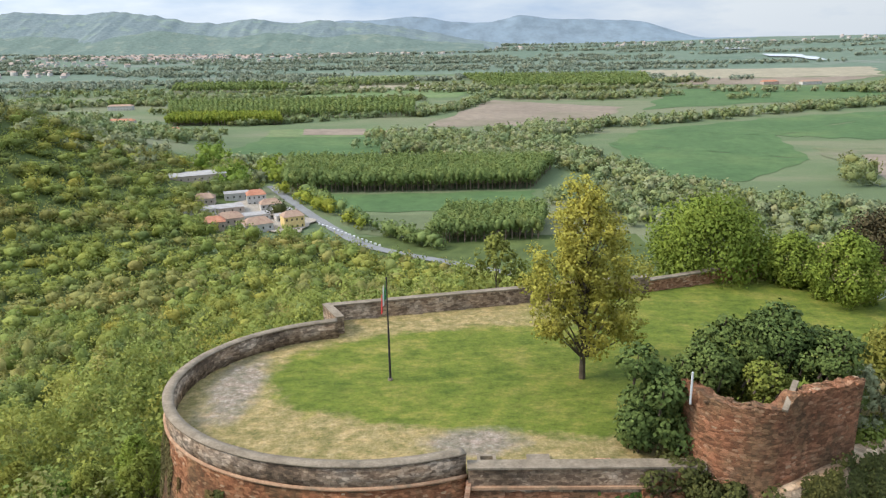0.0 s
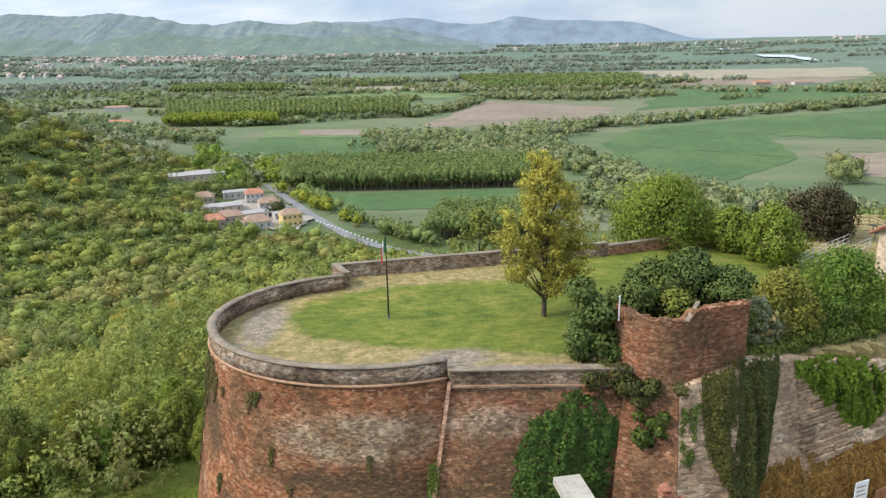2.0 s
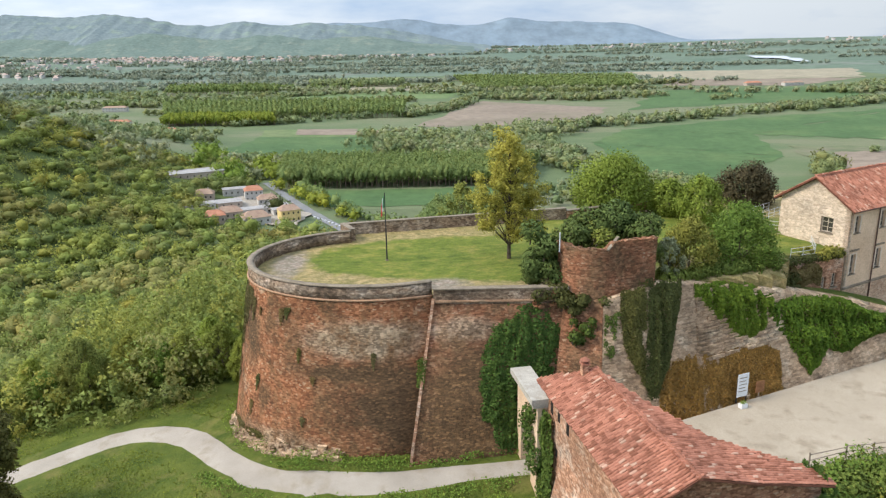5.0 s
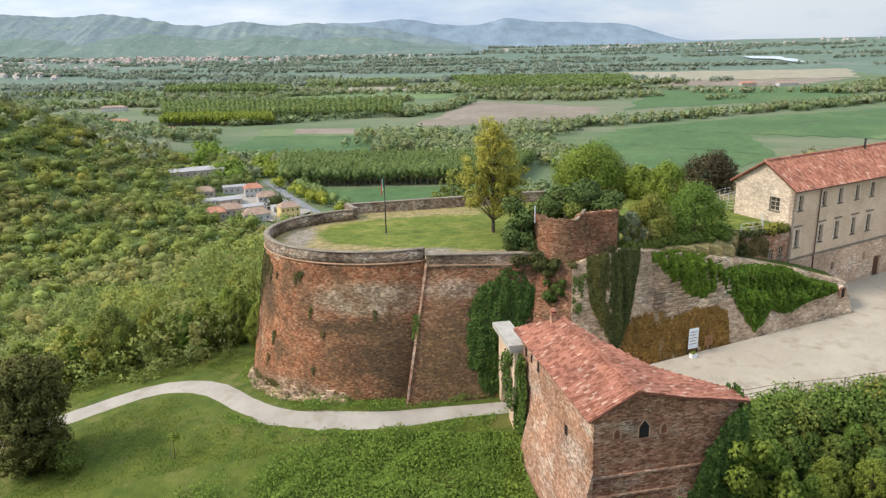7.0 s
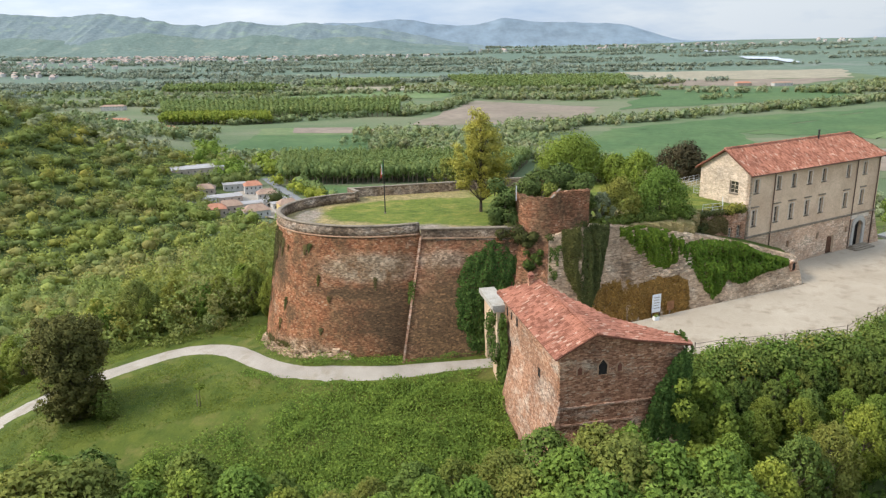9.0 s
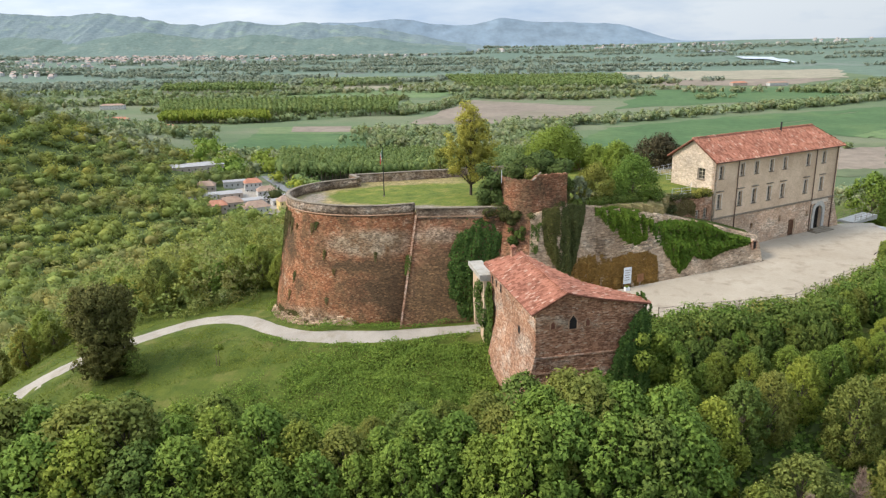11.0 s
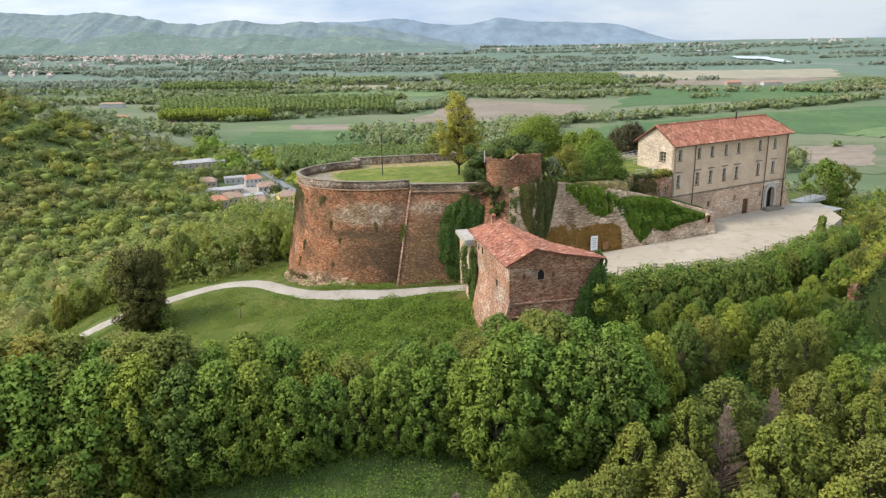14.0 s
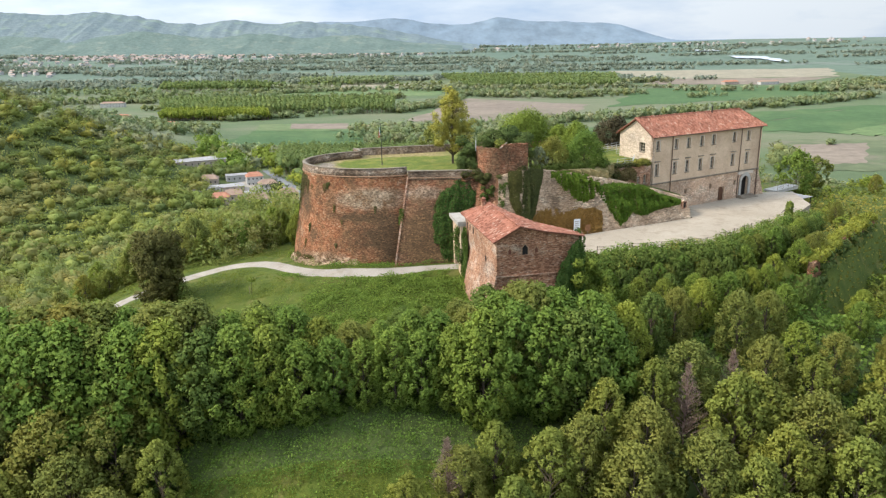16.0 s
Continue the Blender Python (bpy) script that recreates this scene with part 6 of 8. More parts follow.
LOBES = ((0.2, 0, 4.7, 3.3, 2.8, 80), (1.3, 0.4, 6.0, 2.6, 2.4, 44), (-1.5, -0.3, 6.6, 2.3, 2.2, 44), (0.2, 0.2, 8.2, 2.5, 2.4, 56), (-0.3, 0, 9.7, 2.0, 1.9, 40), (-0.4, 0, 11.0, 1.2, 1.2, 20), (-2.9, 0.2, 6.0, 0.9, 0.7, 8), (2.2, -0.8, 3.4, 1.4, 1.1, 14), (-1.8, -0.5, 3.6, 1.4, 1.2, 14))
set_tree(tree("linden_tree", 12.3, 1.9, 3.3, 10, 21000, 0.16, "leaf_gold", trunk=0.17, seed=31, boughs=4, lobes=LOBES, shell=0.3, label="tall golden-yellow spring tree standing on the lawn"), 7.1, 44.3, terrace_z(7.1, 44.3) - 0.05)
set_tree(tree("round_tree", 5.8, -0.2, 5.0, 150, 22000, 0.23, "leaf_fresh", peak=0.42, up=1.5, trunk=0.2, seed=32, label="broad rounded light-green tree behind the parapet"), 21.5, 65.5, 7.7)
set_tree(tree("hazel_bush", 4.0, 0.1, 2.2, 60, 8000, 0.2, "leaf_fresh", peak=0.42, up=1.6, trunk=0.1, seed=33, label="light-green bushy young tree at the lawn's edge", group="lawn bushes"), 27.2, 62.2, 7.7)
set_tree(tree("laurel_bush", 5.0, 0.1, 2.5, 70, 10000, 0.2, "leaf_green", peak=0.42, up=1.6, trunk=0.1, seed=34, label="fresh green bushy tree at the lawn's edge", group="lawn bushes"), 29.6, 58.2, 7.6)
set_tree(tree("plum_tree", 5.2, 0.2, 3.4, 110, 12000, 0.22, "leaf_purple", peak=0.45, up=1.5, trunk=0.14, seed=35, label="dark purple-leaved tree beside the railing"), 38.8, 68.0, 6.9)
set_tree(tree("fig_tree", 6.6, 0.0, 3.2, 110, 16000, 0.18, "leaf_green", peak=0.42, up=1.4, trunk=0.16, seed=36, label="bushy green tree growing behind the high wall"), 28.0, 43.0, 6.2)
set_tree(tree("elder_bush", 5.6, 0.0, 2.5, 70, 8000, 0.18, "leaf_olive", peak=0.42, up=1.3, trunk=0.1, seed=37, label="grey-green loose shrub behind the high wall"), 22.6, 40.4, 6.8)
set_tree(tree("elder_bush", 3.6, 0.1, 1.6, 40, 3600, 0.17, "leaf_grey_haze", peak=0.45, trunk=0.08, seed=41, label="pale grey-green shrub beside the tower"), 20.2, 38.4, 7.8)
set_tree(tree("slim_tree", 9.5, 0.4, 2.8, 60, 2600, 0.3, "leaf_olive", peak=0.5, trunk=0.12, seed=38, label="thin grey-green tree beyond the parapet"), 3.2, 66.0, 1.5)
set_tree(tree("walnut_tree", 9.0, 0.5, 3.7, 80, 5200, 0.34, "leaf_green", peak=0.5, trunk=0.16, seed=39, label="green tree beside the palace's far end"), 77.5, 73.0, -4.6)
set_tree(tree("willow_tree", 7.0, 0.5, 3.0, 60, 3200, 0.34, "leaf_olive", peak=0.5, trunk=0.14, seed=40, label="pale olive tree beyond the palace"), 86.0, 82.0, -5.0)
YEW = ((-1.1, 0, 9.6, 2.9, 1.7, 70), (1.0, 0.3, 10.0, 2.7, 1.7, 60), (-1.2, 0.3, 2.0, 2.6, 2.0, 60), (1.3, 0.2, 1.8, 2.4, 1.8, 60), (0.0, 0.0, 6.0, 3.3, 3.4, 90), (-1.7, 0.2, 7.4, 2.8, 2.0, 60), (1.3, -0.2, 7.2, 2.9, 2.2, 60), (-0.4, 0.5, 4.9, 3.2, 2.2, 70), (0.9, -0.4, 3.2, 2.9, 2.0, 60), (-0.3, 0.0, 1.6, 2.7, 1.6, 60))
set_tree(tree("yew_tree", 12.0, -0.3, 3.9, 10, 48000, 0.19, "leaf_yew", trunk=0.3, seed=42, boughs=9, lobes=YEW, shell=0.55, label="dense dark evergreen tree beside the gravel path"), -35.2, 27.0, ground_z(-35.2, 27.0) - 0.2)


def shrub(name, blobs, count, size, leaf, label, category="shrub", domed=False):
    """A shrub as one mass of leaves over uneven blobs, with its stems."""
    rng = np.random.default_rng(int(abs(blobs[0][0] * 100)) + count)
    root = empty(name)
    tagged(root, label, category)
    core = np.tile(np.mean([b[:3] for b in blobs], axis=0), (len(blobs), 1)) if domed else None
    v, f, soft = leaves(blobs, count, size, rng=rng, shell=0.7, core=core)
    part("foliage", mesh_from("foliage", v, f, M[leaf], soft), None, root)
    bm_ = bmesh.new()
    for x_, y_, z_, r_, *_ in blobs:
        tube(bm_, (x_ * 0.98, y_, z_ - r_ * 1.2), (x_, y_, z_ + r_ * 0.5), 0.07, 0.02, 5, False)
    part("branchwork", bm_, M["bark"], root)["kind"] = "stuff"
    return root


def cluster(rng, x0, x1, y0, y1, z0, z1, n, r0, r1):
    return [(rng.uniform(x0, x1), rng.uniform(y0, y1), rng.uniform(z0, z1), (r := rng.uniform(r0, r1)), r, r * 0.85) for _ in range(n)]


sr = random.Random(12)
shrub("ivy_bush", cluster(sr, 8.2, 11.2, 35.4, 37.2, 8.6, 13.0, 26, 0.55, 1.0), 9000, 0.2, "leaf_thicket", "glossy green ivy thicket against the ruined tower")
for cx, cy, cz, cr_, leaf_, lab_ in ((11.6, 37.0, 12.3, 1.5, "leaf_thicket", "dark evergreen bush at the ruined tower's side"), (13.3, 38.3, 13.0, 1.7, "leaf_thicket", "domed dark evergreen bush inside the ruined tower"), (15.6, 38.6, 13.2, 1.8, "leaf_thicket", "tall domed evergreen bush inside the ruined tower"),
                                    (17.6, 37.4, 12.7, 1.6, "leaf_thicket", "rounded evergreen bush behind the broken tower wall"), (14.1, 35.6, 12.3, 1.05, "leaf_shrub", "lighter green rounded bush on the tower's broken edge")):
    dome = [(cx, cy, cz, cr_ * 0.8, cr_ * 0.8, cr_ * 0.7)]
    for _ in range(16):
        d = Vector((sr.gauss(0, 1), sr.gauss(0, 1), abs(sr.gauss(0, 1)) - 0.3)).normalized()
        r = cr_ * sr.uniform(0.28, 0.42)
        dome.append((cx + d.x * cr_ * 0.8, cy + d.y * cr_ * 0.8, cz + d.z * cr_ * 0.65, r, r, r * 0.8))
    for _ in range(6):
        dome.append((cx + sr.uniform(-0.7, 0.7) * cr_, cy + sr.uniform(-0.7, 0.7) * cr_, cz - sr.uniform(0.6, 2.0), cr_ * 0.5, cr_ * 0.5, cr_ * 0.5))
    shrub("ivy_bush", dome, int(2600 * cr_ * cr_ * 0.75), 0.19, leaf_, lab_, domed=True)
shrub("bramble", cluster(sr, 8.2, 10.8, 33.6, 35.0, 7.6, 8.8, 9, 0.5, 0.9), 3000, 0.18, "leaf_ivy_brown", "brown-green brambles on the mound beside the tower")
shrub("wall_plants", cluster(sr, 33.5, 39.5, 45.2, 47.6, 6.9, 7.6, 10, 0.4, 0.8), 1500, 0.26, "leaf_olive", "green weeds on top of the ruined wall")
bm = bmesh.new()
for _ in range(170):
    s = sr.uniform(0.08, 0.3)
    box(bm, -s, -s, -s * 0.5, s, s, s * 0.5, pose((q_ := sr.uniform(8.3, 11.0)), sr.uniform(33.7, 35.0), 7.3 + 1.3 * sr.random() * (1 - abs(q_ - 9.9) / 2.2), sr.uniform(-25, 25), sr.uniform(-25, 25), sr.uniform(0, 90)))
tagged(part("rubble", bm, M["brick_red"], None), "mound of broken brick rubble at the tower's foot", "rubble", kind="stuff")


# ---------------------------------------------------------------- ivy on the walls
def knots(line, u):
    return np.interp(u, [p[0] for p in line], [p[1] for p in line])


def creeper(name, corners, count, size, leaf, label, low=((0, 0), (1, 0)), high=((0, 1), (1, 1)), ragged=0.12, bulge=0.35, seed=1):
    """Leaves hugging a wall between four corners: foot left, foot right, top right, top left; low and high bound it across."""
    rng = np.random.default_rng(seed)
    a, b, c, d = (np.array(k, float) for k in corners)
    wide, tall = np.linalg.norm(b - a), np.linalg.norm(d - a)
    u, w = rng.random(count * 4), rng.uniform(-0.05, 1.05, count * 4)
    wob = np.array([noise.noise(Vector((float(p) * wide * 0.55 + seed, float(q) * tall * 0.55, seed))) + 0.5 * noise.noise(Vector((float(p) * wide * 1.6, float(q) * tall * 1.6, seed))) for p, q in zip(u, w)])
    room = np.minimum(np.minimum(w - knots(low, u), knots(high, u) - w) * tall, np.minimum(u, 1 - u) * wide)
    keep = room / tall + wob * ragged + rng.normal(size=len(u)) * 0.012 > 0
    u, w, wob, room = u[keep][:count], w[keep][:count], wob[keep][:count], room[keep][:count]
    n = len(u)
    p = (a * ((1 - u) * (1 - w))[:, None] + b * (u * (1 - w))[:, None] + c * (u * w)[:, None] + d * ((1 - u) * w)[:, None])
    nrm = np.cross(b - a, d - a)
    nrm /= np.linalg.norm(nrm)
    tress = np.array([noise.noise(Vector((float(p) * wide * 1.5 + float(q) * 0.8, float(q) * tall * 0.28, seed + 5))) for p, q in zip(u, w)])
    thick = bulge * np.clip(0.25 + room * 0.7, 0.15, 1) * np.clip(0.55 + 0.5 * wob + 0.75 * tress, 0.08, 1.3)
    p += nrm * (thick * (0.25 + 0.75 * rng.random(n) ** 0.5))[:, None]
    dirs = nrm + 0.55 * rng.normal(size=(n, 3)) + (0, 0, 0.35)
    dirs /= np.linalg.norm(dirs, axis=1)[:, None]
    e = np.cross(dirs, rng.normal(size=(n, 3)))
    e /= np.linalg.norm(e, axis=1)[:, None]
    k = np.cross(dirs, e)
    s = size * (0.6 + 0.8 * rng.random(n))[:, None]
    v = np.stack([p - e * s * 0.5, p - k * s * 0.45, p + e * s * 0.5, p + k * s * 0.45 - dirs * s * 0.2], 1).reshape(-1, 3)
    ob = part(name, mesh_from(name, v, np.arange(n * 4).reshape(n, 4), M[leaf]), None)
    return tagged(ob, label, "ivy", kind="stuff")


def on_curtain(x, k):
    """A place on the curtain wall: x of its top line, k from foot to top."""
    q = (x - 0.12) / (11.0 - 0.12)
    foot, top = Vector((-2.0 + 11.5 * q, 29.55 + 2.05 * q, -5.0)), Vector((x, 33.95 - 0.05 * q, 7.75))
    return foot.lerp(top, k)


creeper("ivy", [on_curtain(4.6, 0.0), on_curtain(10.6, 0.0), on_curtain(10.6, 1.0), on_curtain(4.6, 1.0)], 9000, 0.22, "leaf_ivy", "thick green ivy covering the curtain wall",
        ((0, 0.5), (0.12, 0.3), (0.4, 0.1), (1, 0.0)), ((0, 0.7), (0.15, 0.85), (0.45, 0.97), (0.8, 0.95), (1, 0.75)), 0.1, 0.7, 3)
def wall_cover(name, x0, x1, n, size, leaf, label, low, high, ragged, bulge, seed):
    """A creeper over a stretch of the retaining wall; low and high: (x of the top line, share of the height)."""
    def share(line):
        return tuple(((a - x0) / (x1 - x0), b) for a, b in line)
    return creeper(name, [on_retaining(x0, 0.0), on_retaining(x1, 0.0), on_retaining(x1, 1.0), on_retaining(x0, 1.0)], n, size, leaf, label, share(low), share(high), ragged, bulge, seed)


wall_cover("ivy", 14.9, 17.2, 5200, 0.16, "leaf_ivy_brown", "dark brownish ivy draping the wall beside the tower", ((14.9, 0.9), (15.3, 0.72), (16.3, 0.56), (17.2, 0.46)), ((14.9, 1.0), (17.2, 1.03)), 0.05, 0.5, 4)
wall_cover("ivy", 17.2, 20.4, 9000, 0.16, "leaf_ivy_brown", "dark brownish ivy draping the wall below the shrubs", ((17.2, 0.44), (17.9, 0.36), (18.6, 0.38), (19.4, 0.55), (19.9, 0.78), (20.4, 0.94)), ((17.2, 1.03), (20.4, 1.02)), 0.05, 0.5, 5)
wall_cover("ivy", 13.6, 15.4, 1500, 0.16, "leaf_ivy", "green ivy tufts on pale stone at the tower's foot", ((13.6, 0.7), (14.2, 0.62), (15.4, 0.9)), ((13.6, 0.92), (15.4, 1.0)), 0.12, 0.5, 15)
# both hanging ivies get their sunlit look from the lighter leaf colour
wall_cover("ivy", 21.7, 30.0, 11000, 0.19, "leaf_ivy_lit", "green ivy hanging over the high wall, painted as sunlit", ((21.7, 0.94), (22.5, 0.86), (24.0, 0.71), (25.6, 0.6), (27.3, 0.56), (28.8, 0.63), (30.0, 0.82)), ((21.7, 0.99), (27.0, 1.03), (29.0, 0.95), (30.0, 0.9)), 0.035, 1.0, 5)
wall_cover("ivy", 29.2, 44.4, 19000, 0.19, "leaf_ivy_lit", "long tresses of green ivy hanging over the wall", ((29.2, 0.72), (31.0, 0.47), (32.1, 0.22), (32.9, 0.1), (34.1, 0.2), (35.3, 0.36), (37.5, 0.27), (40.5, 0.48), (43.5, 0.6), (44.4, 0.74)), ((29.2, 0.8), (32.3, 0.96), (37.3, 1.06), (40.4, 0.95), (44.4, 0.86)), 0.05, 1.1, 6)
wall_cover("creeper", 18.4, 22.1, 7000, 0.17, "leaf_rust", "rust-brown dry creeper on the wall's foot", ((18.4, 0.0), (22.1, 0.0)), ((18.4, 0.4), (19.5, 0.5), (22.1, 0.47)), 0.03, 0.3, 7)
wall_cover("creeper", 22.1, 29.9, 14000, 0.17, "leaf_rust", "rust-brown dry creeper on the wall's lower half", ((22.1, 0.0), (29.9, 0.0)), ((22.1, 0.47), (25.0, 0.45), (28.4, 0.47), (29.9, 0.38)), 0.03, 0.3, 17)
creeper("ivy", [(12.6, 31.8, -2.0), (17.0, 31.4, -2.0), (17.4, 33.4, 8.2), (12.8, 32.6, 8.2)], 3200, 0.2, "leaf_ivy", "green ivy tufts on the tower's foot",
        ((0, 0.25), (0.3, 0.1), (0.6, 0.5), (1, 0.3)), ((0, 0.6), (0.4, 0.95), (0.8, 1), (1, 0.9)), 0.35, 0.5, 8)
wr = random.Random(44)
WEEDS = [(194, 0.985, 1.8, 7.0), (198.5, 0.985, 1.6, 6.0), (203, 0.985, 1.2, 3.6), (207, 0.985, 0.9, 2.2)]
WEEDS += [(wr.uniform(196, 292), wr.uniform(0.9, 0.99), wr.uniform(0.35, 0.8), wr.uniform(0.9, 2.8)) for _ in range(5)]
WEEDS += [(wr.uniform(188, 290), wr.uniform(0.05, 0.12), wr.uniform(0.8, 2.2), wr.uniform(0.6, 1.5)) for _ in range(16)]
WEEDS += [(wr.uniform(190, 288), wr.uniform(0.25, 0.8), wr.uniform(0.3, 0.7), wr.uniform(0.5, 1.6)) for _ in range(9)]
for i, (a_, k_, w_, h_) in enumerate(WEEDS):
    a_ = math.radians(a_)
    zt = -5.5 + 13.6 * k_
    o_ = 2.45 * (max(0, 8.2 - zt) / 14.45) + 0.02
    o2 = 2.45 * (max(0, 8.2 - zt + h_) / 14.45) + 0.02
    da = w_ / 11.0 / 2
    c_ = [(*ring(a_ - da, o2, o2), zt - h_), (*ring(a_ + da, o2, o2), zt - h_), (*ring(a_ + da, o_, o_), zt), (*ring(a_ - da, o_, o_), zt)]
    creeper("wall_weed", c_, int(200 * w_ * h_) + 40, 0.13, "leaf_dry" if i % 4 else "leaf_ivy_brown", "dry brown-green weeds hanging on the bastion wall", ((0, 0.75), (0.25, 0.3), (0.45, 0.0), (0.7, 0.4), (1, 0.8)), ((0, 0.9), (0.5, 1), (1, 0.9)), 0.22, 0.22, 30 + i)
creeper("ivy", [on_curtain(-0.2, 0.5), on_curtain(0.3, 0.5), on_curtain(0.3, 0.68), on_curtain(-0.5, 0.68)], 260, 0.18, "leaf_ivy", "small green plant in the wall's corner", ragged=0.2, bulge=0.7, seed=50)
GA, GB = GM @ Vector((6.6, 0.2, 0)), GM @ Vector((11.3, 0.2, 0))
creeper("ivy", [(GA.x, GA.y, -8), (GB.x + 0.8, GB.y, -8), (GB.x + 0.3, GB.y, 3.9), (GA.x + 1.6, GA.y, 3.3)], 10000, 0.22, "leaf_ivy", "green ivy covering the gatehouse corner", ((0, 0.0), (1, 0)), ((0, 0.55), (0.3, 0.8), (0.6, 0.97), (1, 1)), 0.08, 0.6, 9)
GC_, GD_ = GM @ Vector((11.1, 0.2, 0)), GM @ Vector((11.1, 2.4, 0))
creeper("ivy", [(GC_.x, GC_.y, -8), (GD_.x, GD_.y, -8), (GD_.x, GD_.y, 4.2), (GC_.x, GC_.y, 4.2)], 2600, 0.22, "leaf_ivy", "green ivy on the gatehouse end", bulge=0.6, seed=10)
GC_, GD_ = GM @ Vector((0.3, 16.4, 0)), GM @ Vector((0.3, 13.4, 0))
creeper("ivy", [(GC_.x - 0.3, GC_.y, -6), (GD_.x - 0.3, GD_.y, -6), (GD_.x - 0.2, GD_.y, 2.0), (GC_.x - 0.2, GC_.y, 2.4)], 3400, 0.22, "leaf_ivy", "green ivy between the gate arch and the house", bulge=0.6, seed=11)


# ---------------------------------------------------------------- undergrowth, hedge and weeds
def carpet(name, inside_of, box_, count, size, leaf, label, low=0.1, high=0.9, seed=1, floor_=None, category="undergrowth"):
    rng = np.random.default_rng(seed)
    pts = []
    while len(pts) < count:
        x_, y_ = rng.uniform(box_[0], box_[1]), rng.uniform(box_[2], box_[3])
        if inside_of(x_, y_, rng):
            h_ = low + (high - low) * max(0, 0.5 + noise.noise(Vector((x_ * 0.45, y_ * 0.45, seed)))) * rng.random() ** 0.5
            pts.append((x_, y_, (floor_ or ground_z)(x_, y_) + h_))
    c = np.array(pts)
    n = len(c)
    dirs = np.array((0, -0.25, 1.0)) + 0.65 * rng.normal(size=(n, 3))
    dirs /= np.linalg.norm(dirs, axis=1)[:, None]
    e = np.cross(dirs, rng.normal(size=(n, 3)))
    e /= np.linalg.norm(e, axis=1)[:, None]
    k = np.cross(dirs, e)
    s = size * (0.6 + 0.8 * rng.random(n))[:, None]
    v = np.stack([c - e * s * 0.5, c - k * s * 0.42, c + e * s * 0.5, c + k * s * 0.42 - dirs * s * 0.2], 1).reshape(-1, 3)
    ob = part(name, mesh_from(name, v, np.arange(n * 4).reshape(n, 4), M[leaf]), None)
    return tagged(ob, label, category, kind="stuff")


carpet("undergrowth", lambda a, b, r: b < 26.7 - 0.3 * max(0, -a - 6) - (1.2 if a > -6 else 3.2) * r.random() and not (a > 10.5 and b > 10) and r.random() < 1.2 - 0.05 * max(0, -a - 4) + noise.noise(Vector((a * 0.3, b * 0.3, 0))), (-26, 12, 8, 26), 64000, 0.19, "leaf_ivy_bank", "dense low green undergrowth on the bank below the path", 0.1, 1.3, 3)
carpet("undergrowth", lambda a, b, r: b < 12 + 3 * r.random(), (-70, -18, 6, 16), 7000, 0.42, "leaf_green", "low green scrub at the wood's upper edge", 0.1, 1.2, 4)
carpet("undergrowth", lambda a, b, r: r.random() < 0.75 + noise.noise(Vector((a * 0.2, b * 0.2, 9))), (-75, 75, -26, -6), 26000, 0.22, "leaf_ivy_bank", "green weeds in the clearing before the wood", 0.05, 0.8, 5)
carpet("undergrowth", lambda a, b, r: True, (58, 118, 20, 70), 9000, 0.45, "leaf_olive", "olive scrub below the old wall", 0.1, 1.6, 66)
carpet("undergrowth", lambda a, b, r: True, (18, 72, 2, 24), 12000, 0.5, "leaf_green", "green scrub under the slope's trees", 0.1, 1.6, 6)
def off_path(a, b):
    return min(seg_dist(a, b, *p, *q) for p, q in zip(path_line, path_line[1:]))


carpet("grass", lambda a, b, r: b > 24.5 - 0.12 * max(0, -a - 20) and off_path(a, b) > 2.6 + 0.02 * max(0, -a) and r.random() < 0.75 + 0.9 * noise.noise(Vector((a * 0.25, b * 0.25, 2))), (-60, 6, 17, 46), 42000, 0.12, "leaf_grass", "short meadow grass on both sides of the path", 0.0, 0.14, 51, category="grass")
carpet("weeds", lambda a, b, r: 1.1 < off_path(a, b) - 0.02 * max(0, -a) < 2.5 and b < 32 and r.random() < 0.35 + 0.8 * noise.noise(Vector((a * 0.5, b * 0.5, 12))), (-22, 8, 22, 31), 3600, 0.15, "leaf_ivy_bank", "green weeds along the lower edge of the path", 0.05, 0.8, 52, category="weeds")
carpet("weeds", lambda a, b, r: 13.4 < math.hypot(a - BC.x, (b - BC.y) * 1.17) < 14.9 and r.random() < 0.4 + 0.9 * noise.noise(Vector((a * 0.4, b * 0.4, 3))), (-20, -1, 26, 44), 1500, 0.14, "leaf_ivy_bank", "weeds at the bastion's foot", 0.05, 0.9, 53, category="weeds")
hr = random.Random(71)
for leaf_, n_, dz, cnt_, lab_ in (("leaf_shrub", 170, 0.0, 44000, "thick dark green hedge below the courtyard fence"), ("leaf_green", 60, 0.3, 12000, "lighter green shrubs in the hedge"), ("leaf_olive", 30, 0.2, 3600, "olive shrubs growing through the hedge")):
    mass = []
    for i in range(n_):
        x0, y0 = quad_line(HEDGE, (i + hr.random()) / n_)
        o = hr.random()
        r = hr.uniform(0.8, 1.5)
        mass.append((x0 + 0.3 + 2.0 * o, y0 + 0.3 - 2.6 * o, -1.5 + dz + 0.75 * min(1, i / n_ / 0.4) - 2.0 * o * hr.random() + hr.uniform(-0.4, 0.15), r, r, r))
    v, f, soft = leaves(mass, cnt_, 0.22, rng=np.random.default_rng(n_), shell=0.5, three=True)
    tagged(part("hedge", mesh_from("hedge", v, f, M[leaf_], soft), None), lab_, "hedge", kind="stuff")
carpet("undergrowth", lambda a, b, r: noise.noise(Vector((a * 0.25, b * 0.25, 4))) > -0.3, (-36, 14, -20, -4.5), 42000, 0.14, "leaf_grass", "tall grass and weeds in the clearing", 0.02, 0.5, 31)
